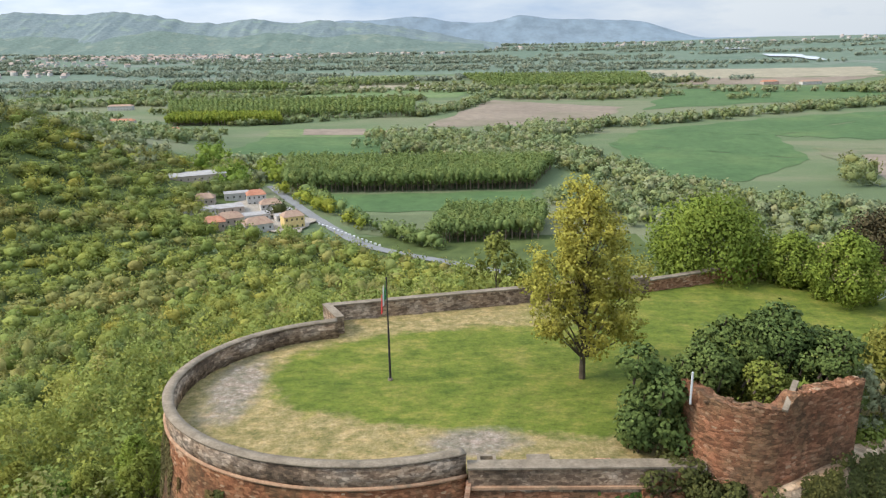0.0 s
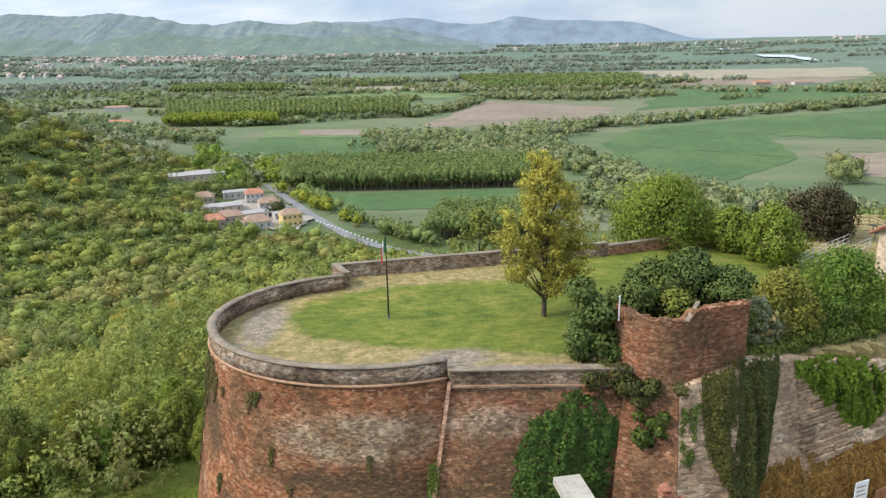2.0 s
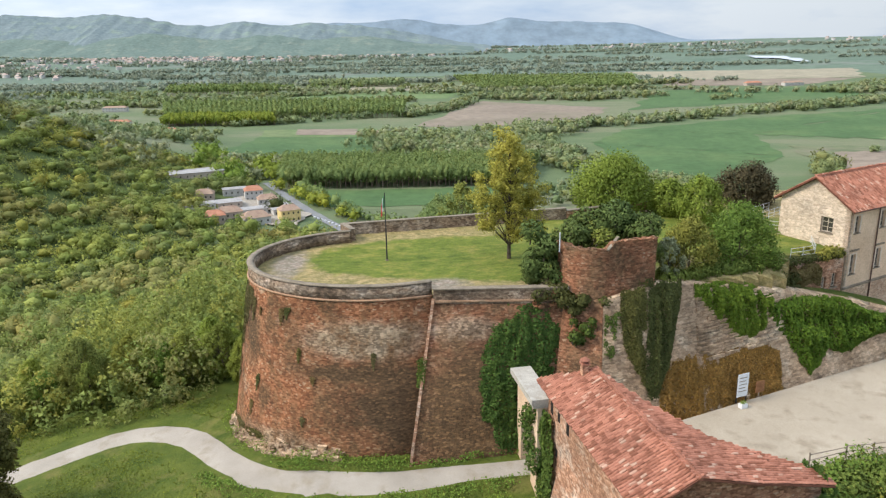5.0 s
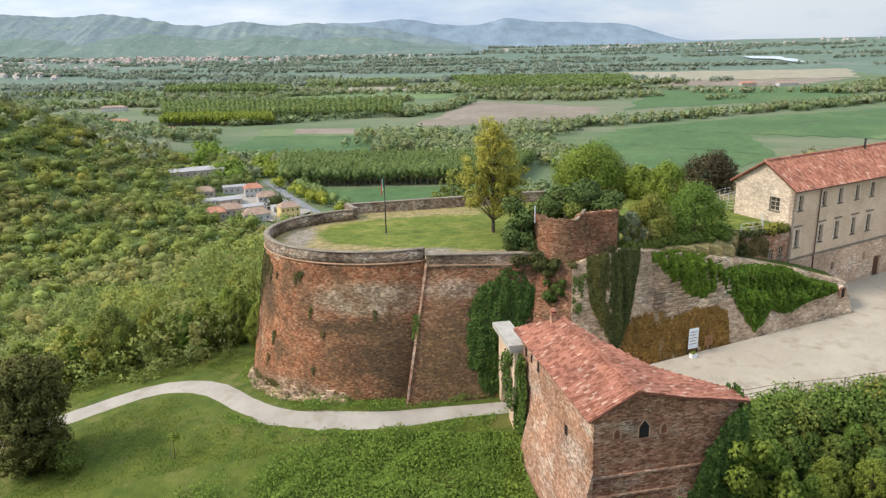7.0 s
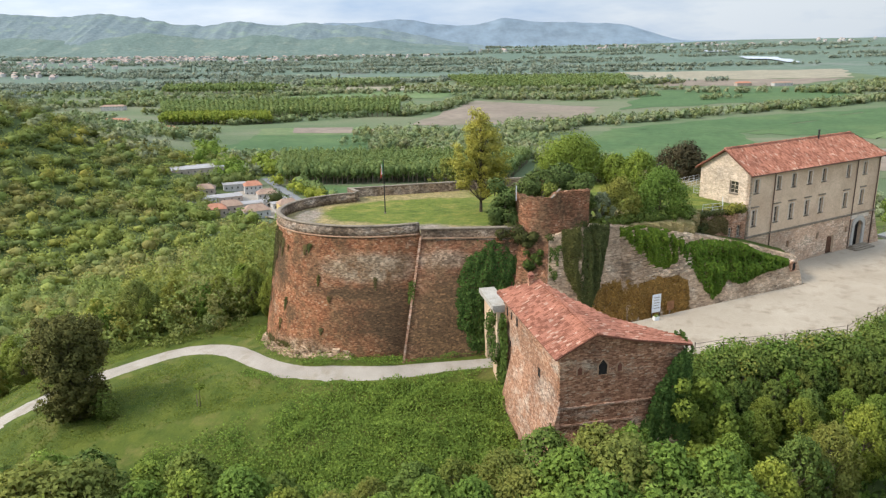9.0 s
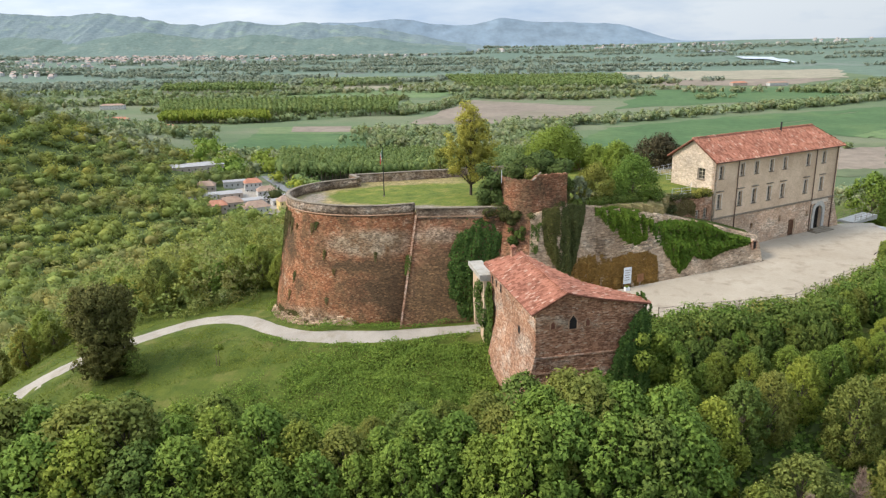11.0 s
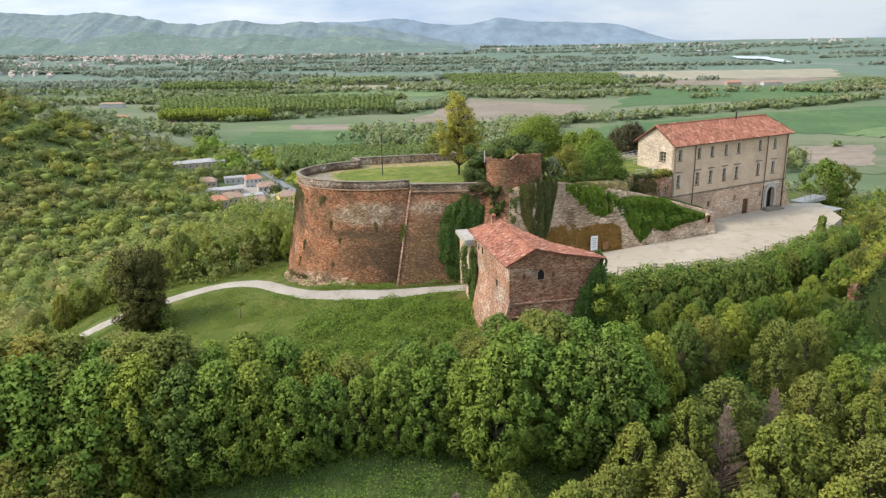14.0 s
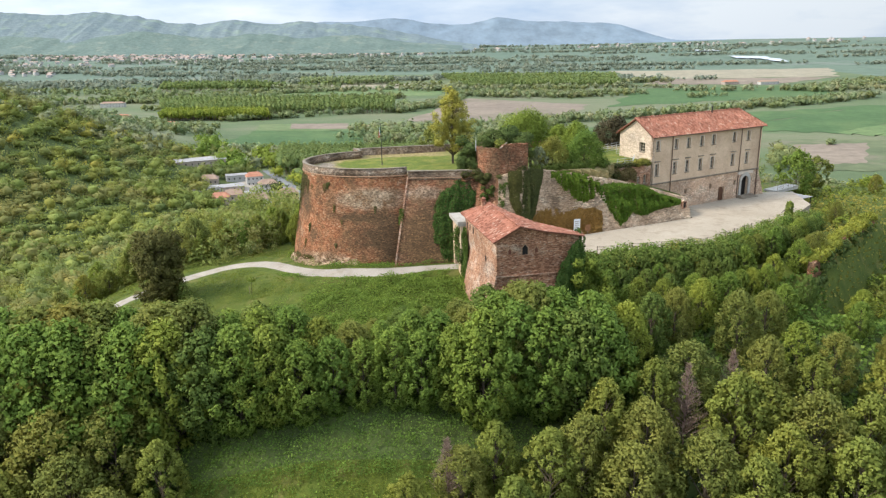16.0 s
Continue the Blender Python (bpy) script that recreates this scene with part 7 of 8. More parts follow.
carpet("undergrowth", lambda a, b, r: True, (-40, 16, -6, 3), 22000, 0.2, "leaf_ivy_bank", "dark green weeds at the foot of the tree row", 0.1, 1.5, 33)
# trees along the wood's edge above the path
for i in range(26):
    x0 = -60 + 1.75 * i + fg.uniform(-0.8, 0.8)
    y0 = 45.0 + 0.09 * (x0 + 30) + fg.uniform(0, 9)
    grow(fg.choice(("acacia", "hazel", "ash", "hazel", "maple")), x0, y0, ground_z(x0, y0) + fg.uniform(4.2, 7.2))

bm = bmesh.new()
for (ax, ay), (bx, by) in zip(RIDGE, RIDGE[1:]):
    d = Vector((bx - ax, by - ay)).normalized() * 0.45
    prism(bm, [(ax - d.y, ay + d.x), (ax + d.y, ay - d.x), (bx + d.y, by - d.x), (bx - d.y, by + d.x)], -16, -2.9)
tagged(part("old_wall", bm, M["brick_tower"], None), "old boundary wall hidden under thick ivy", "wall", kind="structure")
# the wall's lit top and shaded face are put into two leaf colours
for n_, leaf_, o0, o1, z0, z1, cnt_, lab_ in ((190, "leaf_thicket", 0.3, 0.9, -13.0, -3.2, 26000, "ivy in a shaded leaf colour on the old wall's outer face"), (90, "leaf_fresh", -1.2, 0.7, -3.1, -2.6, 12000, "ivy in a sunlit leaf colour along the old wall's top")):
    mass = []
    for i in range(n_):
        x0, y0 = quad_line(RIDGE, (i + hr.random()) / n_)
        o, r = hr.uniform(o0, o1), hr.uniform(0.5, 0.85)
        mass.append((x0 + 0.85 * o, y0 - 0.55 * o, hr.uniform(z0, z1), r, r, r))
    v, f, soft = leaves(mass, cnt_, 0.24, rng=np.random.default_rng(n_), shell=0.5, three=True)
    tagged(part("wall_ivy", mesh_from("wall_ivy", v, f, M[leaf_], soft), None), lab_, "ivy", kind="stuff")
side = {"leaf_green": [], "leaf_olive": [], "leaf_fresh": [], "leaf_shrub": []}
for _ in range(420):
    x0, y0 = hr.uniform(62, 128), hr.uniform(8, 100)
    if (x0 < 73 and y0 > 40) or (x0 < 66 and y0 > 30) or y0 > 0.9 * x0 + 2 or seg_dist(x0, y0, 40, 48, 66, 63.5) < 9:
        continue
    out = beyond_wall(x0, y0)
    if -1.0 < out < 5:
        continue
    h = hr.uniform(4.5, 8.5)
    top = (-8.5 if out > 0 else -3.0) - 0.06 * max(0, x0 - 74) - 0.12 * max(0, 30 - y0) + hr.uniform(-1.2, 0.8)
    side[hr.choice(list(side))].append((x0, y0, top - h, h, h * hr.uniform(0.32, 0.42), 1.1))
for key, some in side.items():
    scatter_trees("slope_wood", some, key, 520, 0.36, "dense shrubs and young trees on the slope beside the court", wood_rng, 0.45, 24, 0.15, False)
def behind_wall(rng, x0, x1, n, r0, r1):
    """Clumps along the back of the retaining wall's top."""
    out = []
    for _ in range(n):
        x_ = rng.uniform(x0, x1)
        y_ = 36.4 + (x_ - 22.2) * 0.4535 + rng.uniform(1.3, 3.2)
        r = rng.uniform(r0, r1)
        out.append((x_, y_, terrace_z(x_, y_) + r * 0.5, r, r, r * 0.85))
    return out


shrub("low_shrub", behind_wall(sr, 19.0, 24.0, 22, 0.45, 0.85), 5200, 0.17, "leaf_shrub", "dark low shrubs along the back of the high wall")
shrub("low_shrub", behind_wall(sr, 24.0, 31.5, 30, 0.45, 0.85), 7200, 0.17, "leaf_shrub", "dark low shrubs in the trees' shade behind the wall")
shrub("flowering_shrub", [(-32.2, 26.4, ground_z(-32.2, 26.4) + 1.5, 1.3, 1.1, 1.5), (-31.6, 26.0, ground_z(-31.6, 26.0) + 0.8, 1.0, 0.9, 0.9)], 1500, 0.17, "leaf_shrub", "dark shrub with a few white blossoms at the yew's foot")
shrub("flowering_shrub", [(-27.0, 46.0, ground_z(-27, 46) + 1.2, 1.1, 1.0, 1.2), (-26.2, 46.4, ground_z(-26, 46) + 0.8, 0.8, 0.8, 0.8)], 900, 0.2, "leaf_white", "small shrub in white blossom by the path")
shrub("gate_ivy", [(7.2, 28.0, 0.6, 0.7, 0.6, 1.1), (7.5, 27.2, 1.6, 0.6, 0.6, 0.9), (7.4, 27.4, -0.8, 0.7, 0.7, 1.1), (7.8, 26.6, -2.0, 0.9, 0.8, 1.2)], 1800, 0.2, "leaf_ivy", "ivy creeping over the gate arch")
shrub("bramble", cluster(sr, 10.6, 14.4, 32.6, 33.4, 7.2, 8.3, 14, 0.35, 0.65), 3400, 0.18, "leaf_ivy_brown", "brown-green brambles along the wall below the tower")
shrub("bramble", cluster(sr, 11.0, 13.4, 31.6, 32.6, 4.6, 7.0, 9, 0.3, 0.6), 1700, 0.18, "leaf_ivy", "green ivy tufts below the tower")
gs = random.Random(15)
mass = []
for _ in range(34):
    p = GM @ Vector((gs.uniform(10.6, 14.5), gs.uniform(-1.0, 2.6), 0))
    r = gs.uniform(0.6, 1.2)
    mass.append((p.x, p.y, gs.uniform(-8, 1.6) - 0.35 * (p.x - 21), r, r, r))
v, f, soft = leaves(mass, 9000, 0.26, rng=np.random.default_rng(15), shell=0.5, three=True)
tagged(part("ivy", mesh_from("ivy", v, f, M["leaf_ivy_bank"], soft), None), "mass of ivy between the gatehouse and the hedge", "ivy", kind="stuff")

# ---------------------------------------------------------------- woods, hedges and houses on the plain
plain_rng = np.random.default_rng(77)


def quad_point(c, s, q):
    return ((1 - s) * (1 - q) * c[0][0] + s * (1 - q) * c[1][0] + s * q * c[2][0] + (1 - s) * q * c[3][0],
            (1 - s) * (1 - q) * c[0][1] + s * (1 - q) * c[1][1] + s * q * c[2][1] + (1 - s) * q * c[3][1])


def plantation(corners, nx_, ny_, height, leaf, label, per=70, size=1.5):
    """Poplars in straight rows."""
    sp = []
    for i in range(nx_):
        for j in range(ny_):
            x_, y_ = quad_point(corners, (i + 0.5) / nx_, (j + 0.5) / ny_)
            x_, y_ = x_ + plain_rng.normal() * 0.6, y_ + plain_rng.normal() * 0.6
            h = height * plain_rng.uniform(0.88, 1.08)
            sp.append((x_, y_, ground_z(x_, y_), h, h * 0.25, 2.2))
    scatter_trees("poplar_wood", sp, leaf, per, size, label, plain_rng, 0.3, low=0.32)
    v, f = [], []
    for x_, y_, z_, h, *_ in sp:
        n = len(v)
        r = 0.22
        v += [(x_ - r, y_ - r, z_), (x_ + r, y_ - r, z_), (x_ + r, y_ + r, z_), (x_ - r, y_ + r, z_)] + [(x_ - r, y_ - r, z_ + h * 0.6), (x_ + r, y_ - r, z_ + h * 0.6), (x_ + r, y_ + r, z_ + h * 0.6), (x_ - r, y_ + r, z_ + h * 0.6)]
        f += [(n + a, n + (a + 1) % 4, n + 4 + (a + 1) % 4, n + 4 + a) for a in range(4)]
    tagged(part("poplar_trunks", mesh_from("poplar_trunks", v, f, M["twig"]), None), "pale straight trunks of planted poplars", "trunks", kind="stuff")


plantation([(-132, 563), (60, 572), (88, 665), (-150, 668)], 46, 16, 17, "leaf_poplar", "dense poplar plantation in straight rows", 145, 1.05)
plantation([(-18, 415), (50, 424), (58, 478), (-8, 476)], 17, 11, 14, "leaf_poplar", "young poplar plantation near the road", 120, 1.0)
plantation([(-406, 1040), (-242, 1046), (-262, 1100), (-420, 1110)], 34, 9, 16, "leaf_fresh", "yellow-green poplar plantation", 90, 1.6)
plantation([(-440, 1150), (-60, 1120), (-70, 1330), (-520, 1360)], 48, 14, 18, "leaf_poplar", "wide poplar plantation on the plain", 60, 2.2)
plantation([(75, 1640), (430, 1640), (500, 1990), (20, 2100)], 46, 16, 17, "leaf_poplar", "large level poplar plantation by the river", 44, 2.7)
plantation([(-330, 1860), (-120, 1850), (-100, 1960), (-360, 1980)], 22, 8, 18, "leaf_far_haze", "poplar wood on the far plain", 16, 4.5)
plantation([(-640, 1700), (-380, 1690), (-400, 1830), (-680, 1850)], 26, 8, 18, "leaf_poplar", "poplar wood on the far plain", 16, 4.5)


def belt(line, width, count, hmin, hmax, leaf, label, per=60, size=1.8):
    """Trees along a line: hedgerow or river wood."""
    seg = [(Vector(a), Vector(b)) for a, b in zip(line, line[1:])]
    lens = np.array([(b - a).length for a, b in seg])
    sp = []
    for _ in range(count):
        a, b = seg[plain_rng.choice(len(seg), p=lens / lens.sum())]
        p = a.lerp(b, plain_rng.random())
        n = Vector((-(b - a).y, (b - a).x)).normalized()
        p = p + n * width * (plain_rng.random() - 0.5) * (0.6 + 0.8 * plain_rng.random())
        h = plain_rng.uniform(hmin, hmax)
        sp.append((p.x, p.y, ground_z(p.x, p.y) - 0.8, h, h * plain_rng.uniform(0.42, 0.66), 1.0))
    return scatter_trees("tree_belt", sp, leaf, per, size, label, plain_rng, 0.5)


# the wooded stream between the fields; haze put into its paler leaf colours
for leaf, share in (("leaf_far_haze", 1.0), ("leaf_mid_haze", 0.6), ("leaf_grey_haze", 0.75)):
    belt([(-80, 915), (8, 800), (80, 850), (143, 965)], 80, int(100 * share), 9, 15, leaf, "mixed stream-side wood, haze painted into its greyish leaves", 44, 2.2)
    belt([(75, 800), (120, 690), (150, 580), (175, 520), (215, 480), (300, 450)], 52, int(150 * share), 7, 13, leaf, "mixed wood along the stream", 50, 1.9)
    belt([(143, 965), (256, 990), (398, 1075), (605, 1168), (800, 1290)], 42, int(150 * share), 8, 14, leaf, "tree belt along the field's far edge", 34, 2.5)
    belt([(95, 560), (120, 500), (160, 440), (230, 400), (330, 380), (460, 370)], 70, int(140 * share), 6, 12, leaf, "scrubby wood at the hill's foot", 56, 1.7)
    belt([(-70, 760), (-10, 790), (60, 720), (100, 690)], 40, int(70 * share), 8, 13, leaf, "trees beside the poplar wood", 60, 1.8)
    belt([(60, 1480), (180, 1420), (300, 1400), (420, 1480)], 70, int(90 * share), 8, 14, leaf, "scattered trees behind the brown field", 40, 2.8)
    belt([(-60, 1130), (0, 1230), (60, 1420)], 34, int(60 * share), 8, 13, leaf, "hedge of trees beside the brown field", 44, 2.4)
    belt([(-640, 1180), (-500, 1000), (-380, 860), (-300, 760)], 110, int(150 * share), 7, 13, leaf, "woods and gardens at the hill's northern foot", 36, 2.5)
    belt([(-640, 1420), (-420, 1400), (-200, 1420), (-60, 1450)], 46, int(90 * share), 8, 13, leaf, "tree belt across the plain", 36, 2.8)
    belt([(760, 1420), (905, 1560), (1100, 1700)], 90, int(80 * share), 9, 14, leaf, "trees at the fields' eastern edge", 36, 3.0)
belt([(-8, 400), (-52, 448), (-90, 514), (-132, 584)], 4, 34, 8, 12, "leaf_poplar", "row of roadside trees", 110, 1.3)
belt([(-60, 452), (-110, 530), (-135, 558)], 4, 14, 8, 11, "leaf_fresh", "row of roadside trees by the field", 110, 1.2)
belt([(-90, 690), (0, 702), (40, 700)], 8, 26, 8, 11, "leaf_green", "row of green trees behind the poplars", 70, 1.7)
belt([(-240, 720), (-190, 600), (-165, 560)], 30, 46, 9, 15, "leaf_green", "tall trees round the sheds", 80, 1.6)
belt([(300, 560), (330, 600), (345, 640)], 22, 12, 12, 17, "leaf_mid_haze", "group of dark green trees by the dry field", 120, 1.5)
belt([(420, 700), (430, 710)], 10, 3, 6, 8, "leaf_far_haze", "lone small trees in the field", 90, 1.4)
belt([(480, 1330), (560, 1380)], 30, 14, 8, 12, "leaf_far_haze", "small copse in the green field", 36, 2.5)
belt([(-140, 600), (-170, 660), (-150, 720)], 26, 34, 8, 12, "leaf_fresh", "young trees beside the road", 50, 1.9)

# loose trees and hedges between the fields
for i in range(110):
    d = 620 + 1100 * plain_rng.random()
    a = math.radians(plain_rng.uniform(62, 124))
    x_, y_ = d * math.cos(a), d * math.sin(a)
    if (-60 < x_ < 300 and 960 < y_ < 1420) or (100 < x_ < 640 and 560 < y_ < 1120) or (-260 < x_ < -60 and 720 < y_ < 1000) or (-160 < x_ < 100 and y_ < 700) or (300 < x_ < 900 and 1180 < y_ < 1600):
        continue
    ln = plain_rng.uniform(40, 190)
    t_ = plain_rng.normal() * 0.35
    belt([(x_ - ln / 2, y_ - ln * t_ / 2), (x_ + ln / 2, y_ + ln * t_ / 2)], plain_rng.uniform(8, 40), int(ln / 5), 7, 13, str(plain_rng.choice(["leaf_far_haze", "leaf_grey_haze", "leaf_mid_haze", "leaf_far_haze"])), "hedge of mixed trees between fields", 34, 2.5)

# far tree lines that close the plain, their paler leaf standing for haze
for i in range(170):
    d = 1550 + 2750 * ((i % 40) + plain_rng.random()) / 40
    a = math.radians(plain_rng.uniform(58, 128))
    x_, y_ = d * math.cos(a), d * math.sin(a)
    ln = plain_rng.uniform(120, 420) * (0.6 + d / 3500)
    if 500 < x_ < 1300 and 1500 < y_ < 2300:
        continue
    belt([(x_ - ln / 2, y_ + plain_rng.uniform(-40, 40)), (x_ + ln / 2, y_ + plain_rng.uniform(-40, 40))], plain_rng.uniform(8, 50), int(ln / 7), 9, 14, ("leaf_distant_haze" if d > 1900 else plain_rng.choice(["leaf_far_haze", "leaf_grey_haze", "leaf_mid_haze", "leaf_poplar"])), "distant tree line on the plain", 12, 5.0)

water_bits = (((1190, 2560), (1215, 2500), (1270, 2700), (1230, 2860)), ((1150, 2800), (1240, 2700), (1290, 2860), (1180, 2960)), ((1190, 3330), (1290, 3330), (1300, 3460), (1200, 3460)))
for q in water_bits:
    tagged(field(list(q), "water", "pale shining river reach on the plain", 4.0), "pale shining river reach on the plain", "river", kind="structure")

M["roof_pale"] = surf("roof_pale", (0.36, 0.26, 0.21), (0.46, 0.35, 0.29), 0.02, 0.1, bump=0.0)
M["roof_red"] = surf("roof_red", (0.36, 0.15, 0.09), (0.5, 0.24, 0.15), 0.3, 2.0)
M["roof_grey"] = surf("roof_grey", (0.28, 0.26, 0.25), (0.4, 0.38, 0.36), 0.2, 1.5)
M["roof_brown"] = surf("roof_brown", (0.28, 0.18, 0.13), (0.4, 0.28, 0.2), 0.3, 2.0)
M["wall_white"] = surf("wall_white", (0.42, 0.4, 0.37), (0.56, 0.53, 0.49), 0.3, 2.0, bump=0.0)
M["wall_yellow"] = surf("wall_yellow", (0.6, 0.44, 0.18), (0.72, 0.56, 0.26), 0.3, 2.0, bump=0.0)
M["wall_pink"] = surf("wall_pink", (0.38, 0.3, 0.25), (0.48, 0.4, 0.33), 0.3, 2.0, bump=0.0)


def house(name, x_, y_, w, d, h, turn, wall, roof, label, storeys=2, pitch=0.32, cols=4, flat=False):
    """A small far house > wall, roof, chimney, windows."""
    m = Matrix.Translation((x_, y_, ground_z(x_, y_) - 0.5)) @ pose(0, 0, 0, 0, 0, turn)
    root = empty(name, m)
    tagged(root, label, "house", "houses of the hamlet")
    bm_ = bmesh.new()
    box(bm_, -w / 2, -d / 2, 0, w / 2, d / 2, h)
    part("wall", bm_, M[wall], root)
    bm_ = bmesh.new()
    o = 0.5
    r = 0.5 if flat else d / 2 * pitch * 2
    a = [bm_.verts.new(c) for c in ((-w / 2 - o, -d / 2 - o, h + 0.02), (w / 2 + o, -d / 2 - o, h + 0.02), (w / 2 + o, d / 2 + o, h + 0.02), (-w / 2 - o, d / 2 + o, h + 0.02))]
    k = 0.0 if flat else min(w * 0.25, d * 0.35)
    b_ = [bm_.verts.new(c) for c in ((-w / 2 - o + k, 0, h + r), (w / 2 + o - k, 0, h + r))]
    for f_ in ((a[0], a[1], b_[1], b_[0]), (a[2], a[3], b_[0], b_[1]), (a[1], a[2], b_[1]), (a[3], a[0], b_[0]), (a[3], a[2], a[1], a[0])):
        bm_.faces.new(f_)
    rf = part("roof", bm_, M[roof], root)
    if not flat:
        bm_ = bmesh.new()
        box(bm_, w * 0.2, -0.5, h + r * 0.5, w * 0.2 + 0.8, 0.3, h + r + 0.8)
        part("chimney", bm_, M["wall_pink"], rf)
    for s in range(storeys):
        for i in range(cols):
            for side in (-1, 1):
                bm_ = bmesh.new()
                cx, cz = -w / 2 + w * (i + 0.5) / cols, h * (s + 0.55) / storeys
                box(bm_, cx - 0.5, side * (d / 2 + 0.03) - 0.04, cz - 0.7, cx + 0.5, side * (d / 2 + 0.03) + 0.04, cz + 0.7)
                part("window", bm_, M["glass"], root)
    return root


house("farm_house", -104, 458, 13, 10, 8.5, 28, "wall_yellow", "roof_brown", "yellow two-storey house with a brown tiled roof")
house("farm_house", -124, 449, 17, 12, 5.5, 28, "wall_white", "roof_brown", "low white house with a pale brown roof", 1)
house("farm_house", -143, 520, 13, 10, 8.0, 20, "wall_white", "roof_red", "white house with a bright red tiled roof")
house("workshop", -160, 530, 17, 10, 6.0, 20, "wall_white", "roof_grey", "white workshop with a flat grey roof", 1, 0.2, 4, True)
house("workshop", -158, 490, 26, 14, 4.5, 26, "wall_pink", "roof_grey", "long low shed with a grey roof", 1, 0.15, 5, True)
house("workshop", -132, 474, 18, 10, 5.0, 26, "wall_white", "roof_grey", "pale workshop with a flat roof", 1, 0.15, 4, True)
house("workshop", -112, 474, 14, 9, 5.5, 28, "wall_white", "roof_grey", "white shed beside the road", 1, 0.15, 4, True)
tagged(field([(-172, 470), (-98, 436), (-92, 474), (-150, 534)], "gravel", "pale dusty yard between the sheds", 0.8), "pale dusty yard between the sheds", "yard", kind="structure")
house("workshop", -145, 462, 16, 11, 5.0, 26, "wall_pink", "roof_brown", "brown-roofed shed at the yard", 1)
house("workshop", -170, 478, 20, 10, 4.5, 30, "wall_white", "roof_grey", "long pale shed at the yard's edge", 1, 0.15, 5, True)
house("farm_house", -128, 500, 14, 10, 6.5, 22, "wall_white", "roof_brown", "white house with a brown roof by the yard", 2)
house("farm_house", -150, 446, 13, 10, 6.0, 20, "wall_pink", "roof_red", "small pink house with a red roof", 1)
house("workshop", -118, 490, 12, 8, 4.5, 28, "wall_white", "roof_grey", "low white garage by the road", 1, 0.15, 3, True)
belt([(-205, 452), (-160, 434), (-120, 428), (-80, 410)], 16, 44, 7, 12, "hill_green", "green trees before the houses", 170, 1.0)
belt([(-190, 500), (-180, 540), (-150, 556)], 14, 20, 8, 13, "hill_shrub", "dark trees behind the sheds", 170, 1.0)
belt([(-122, 478), (-116, 482)], 3, 2, 11, 13, "leaf_dark", "dark conifers beside the red-roofed house", 260, 0.9)
house("workshop", -176, 508, 14, 10, 5.0, 10, "wall_pink", "roof_brown", "brown-roofed shed at the wood's edge", 1)
house("factory_shed", -204, 578, 42, 22, 6.0, 24, "wall_pink", "roof_grey", "large old grey-roofed factory shed", 1, 0.12, 8, True)
house("farm_house", -482, 1075, 38, 12, 7.0, 4, "wall_white", "roof_red", "long white farmhouse with a red roof", 1, 0.25, 8)
house("farm_house", -592, 1325, 42, 14, 8.0, 4, "wall_white", "roof_brown", "long white building among trees", 2, 0.2, 8)
house("farm_house", -345, 912, 26, 12, 6.0, -20, "wall_pink", "roof_red", "low farmhouse with an orange-red roof", 1)
house("farm_house", -372, 868, 20, 10, 6.0, 15, "wall_pink", "roof_brown", "farm building with a brown tiled roof", 1)
house("farm_house", -85, 905, 22, 9, 5.0, 6, "wall_pink", "roof_brown", "small barn at the field's corner", 1)
house("farm_house", 770, 1650, 46, 14, 7.0, 10, "wall_white", "roof_brown", "farmstead on the far plain", 1, 0.25, 6)
house("farm_house", 690, 1670, 36, 14, 7.0, 10, "wall_pink", "roof_red", "red-roofed barn on the far plain", 1, 0.25, 6)


def village(name, centre, spread, count, label, seed):
    """Far village: many small gabled houses as one thing, walls and roofs."""
    rng = np.random.default_rng(seed)
    wv, wf, rv, rf = [], [], [], []
    for _ in range(count):
        x_, y_ = centre[0] + rng.normal() * spread[0], centre[1] + rng.normal() * spread[1]
        z_ = ground_z(x_, y_)
        w, d, h = rng.uniform(9, 22), rng.uniform(9, 13), rng.uniform(6, 11)
        t_ = rng.uniform(0, math.pi)
        c, s = math.cos(t_), math.sin(t_)
        q = [(x_ + c * a * w / 2 - s * b * d / 2, y_ + s * a * w / 2 + c * b * d / 2) for a, b in ((-1, -1), (1, -1), (1, 1), (-1, 1))]
        n = len(wv)
        wv += [(*p, z_ - 1) for p in q] + [(*p, z_ + h) for p in q]
        wf += [(n + k, n + (k + 1) % 4, n + 4 + (k + 1) % 4, n + 4 + k) for k in range(4)]
        n = len(rv)
        e0 = ((q[0][0] + q[3][0]) / 2, (q[0][1] + q[3][1]) / 2)
        e1 = ((q[1][0] + q[2][0]) / 2, (q[1][1] + q[2][1]) / 2)
        rv += [(*p, z_ + h) for p in q] + [(*e0, z_ + h + d * 0.3), (*e1, z_ + h + d * 0.3)]
        rf += [(n, n + 1, n + 5, n + 4), (n + 2, n + 3, n + 4, n + 5), (n + 1, n + 2, n + 5, n + 5), (n + 3, n, n + 4, n + 4)]
    root = empty(name)
    tagged(root, label, "village", kind="stuff")
    part("house_walls", mesh_from("house_walls", wv, wf, M["wall_white"]), None, root)
    part("house_roofs", mesh_from("house_roofs", rv, [f for f in rf if f[2] != f[3]], M["roof_pale"]), None, root)


village("village", (-1330, 3380), (330, 110), 190, "distant village of pale houses with red roofs", 1)
village("village", (-1560, 2950), (220, 120), 26, "distant village at the hills' foot", 2)
village("village", (-1260, 3560), (170, 70), 60, "distant village houses climbing the hill foot", 8)
village("village", (-820, 3560), (330, 60), 90, "distant village edge with pale houses", 3)
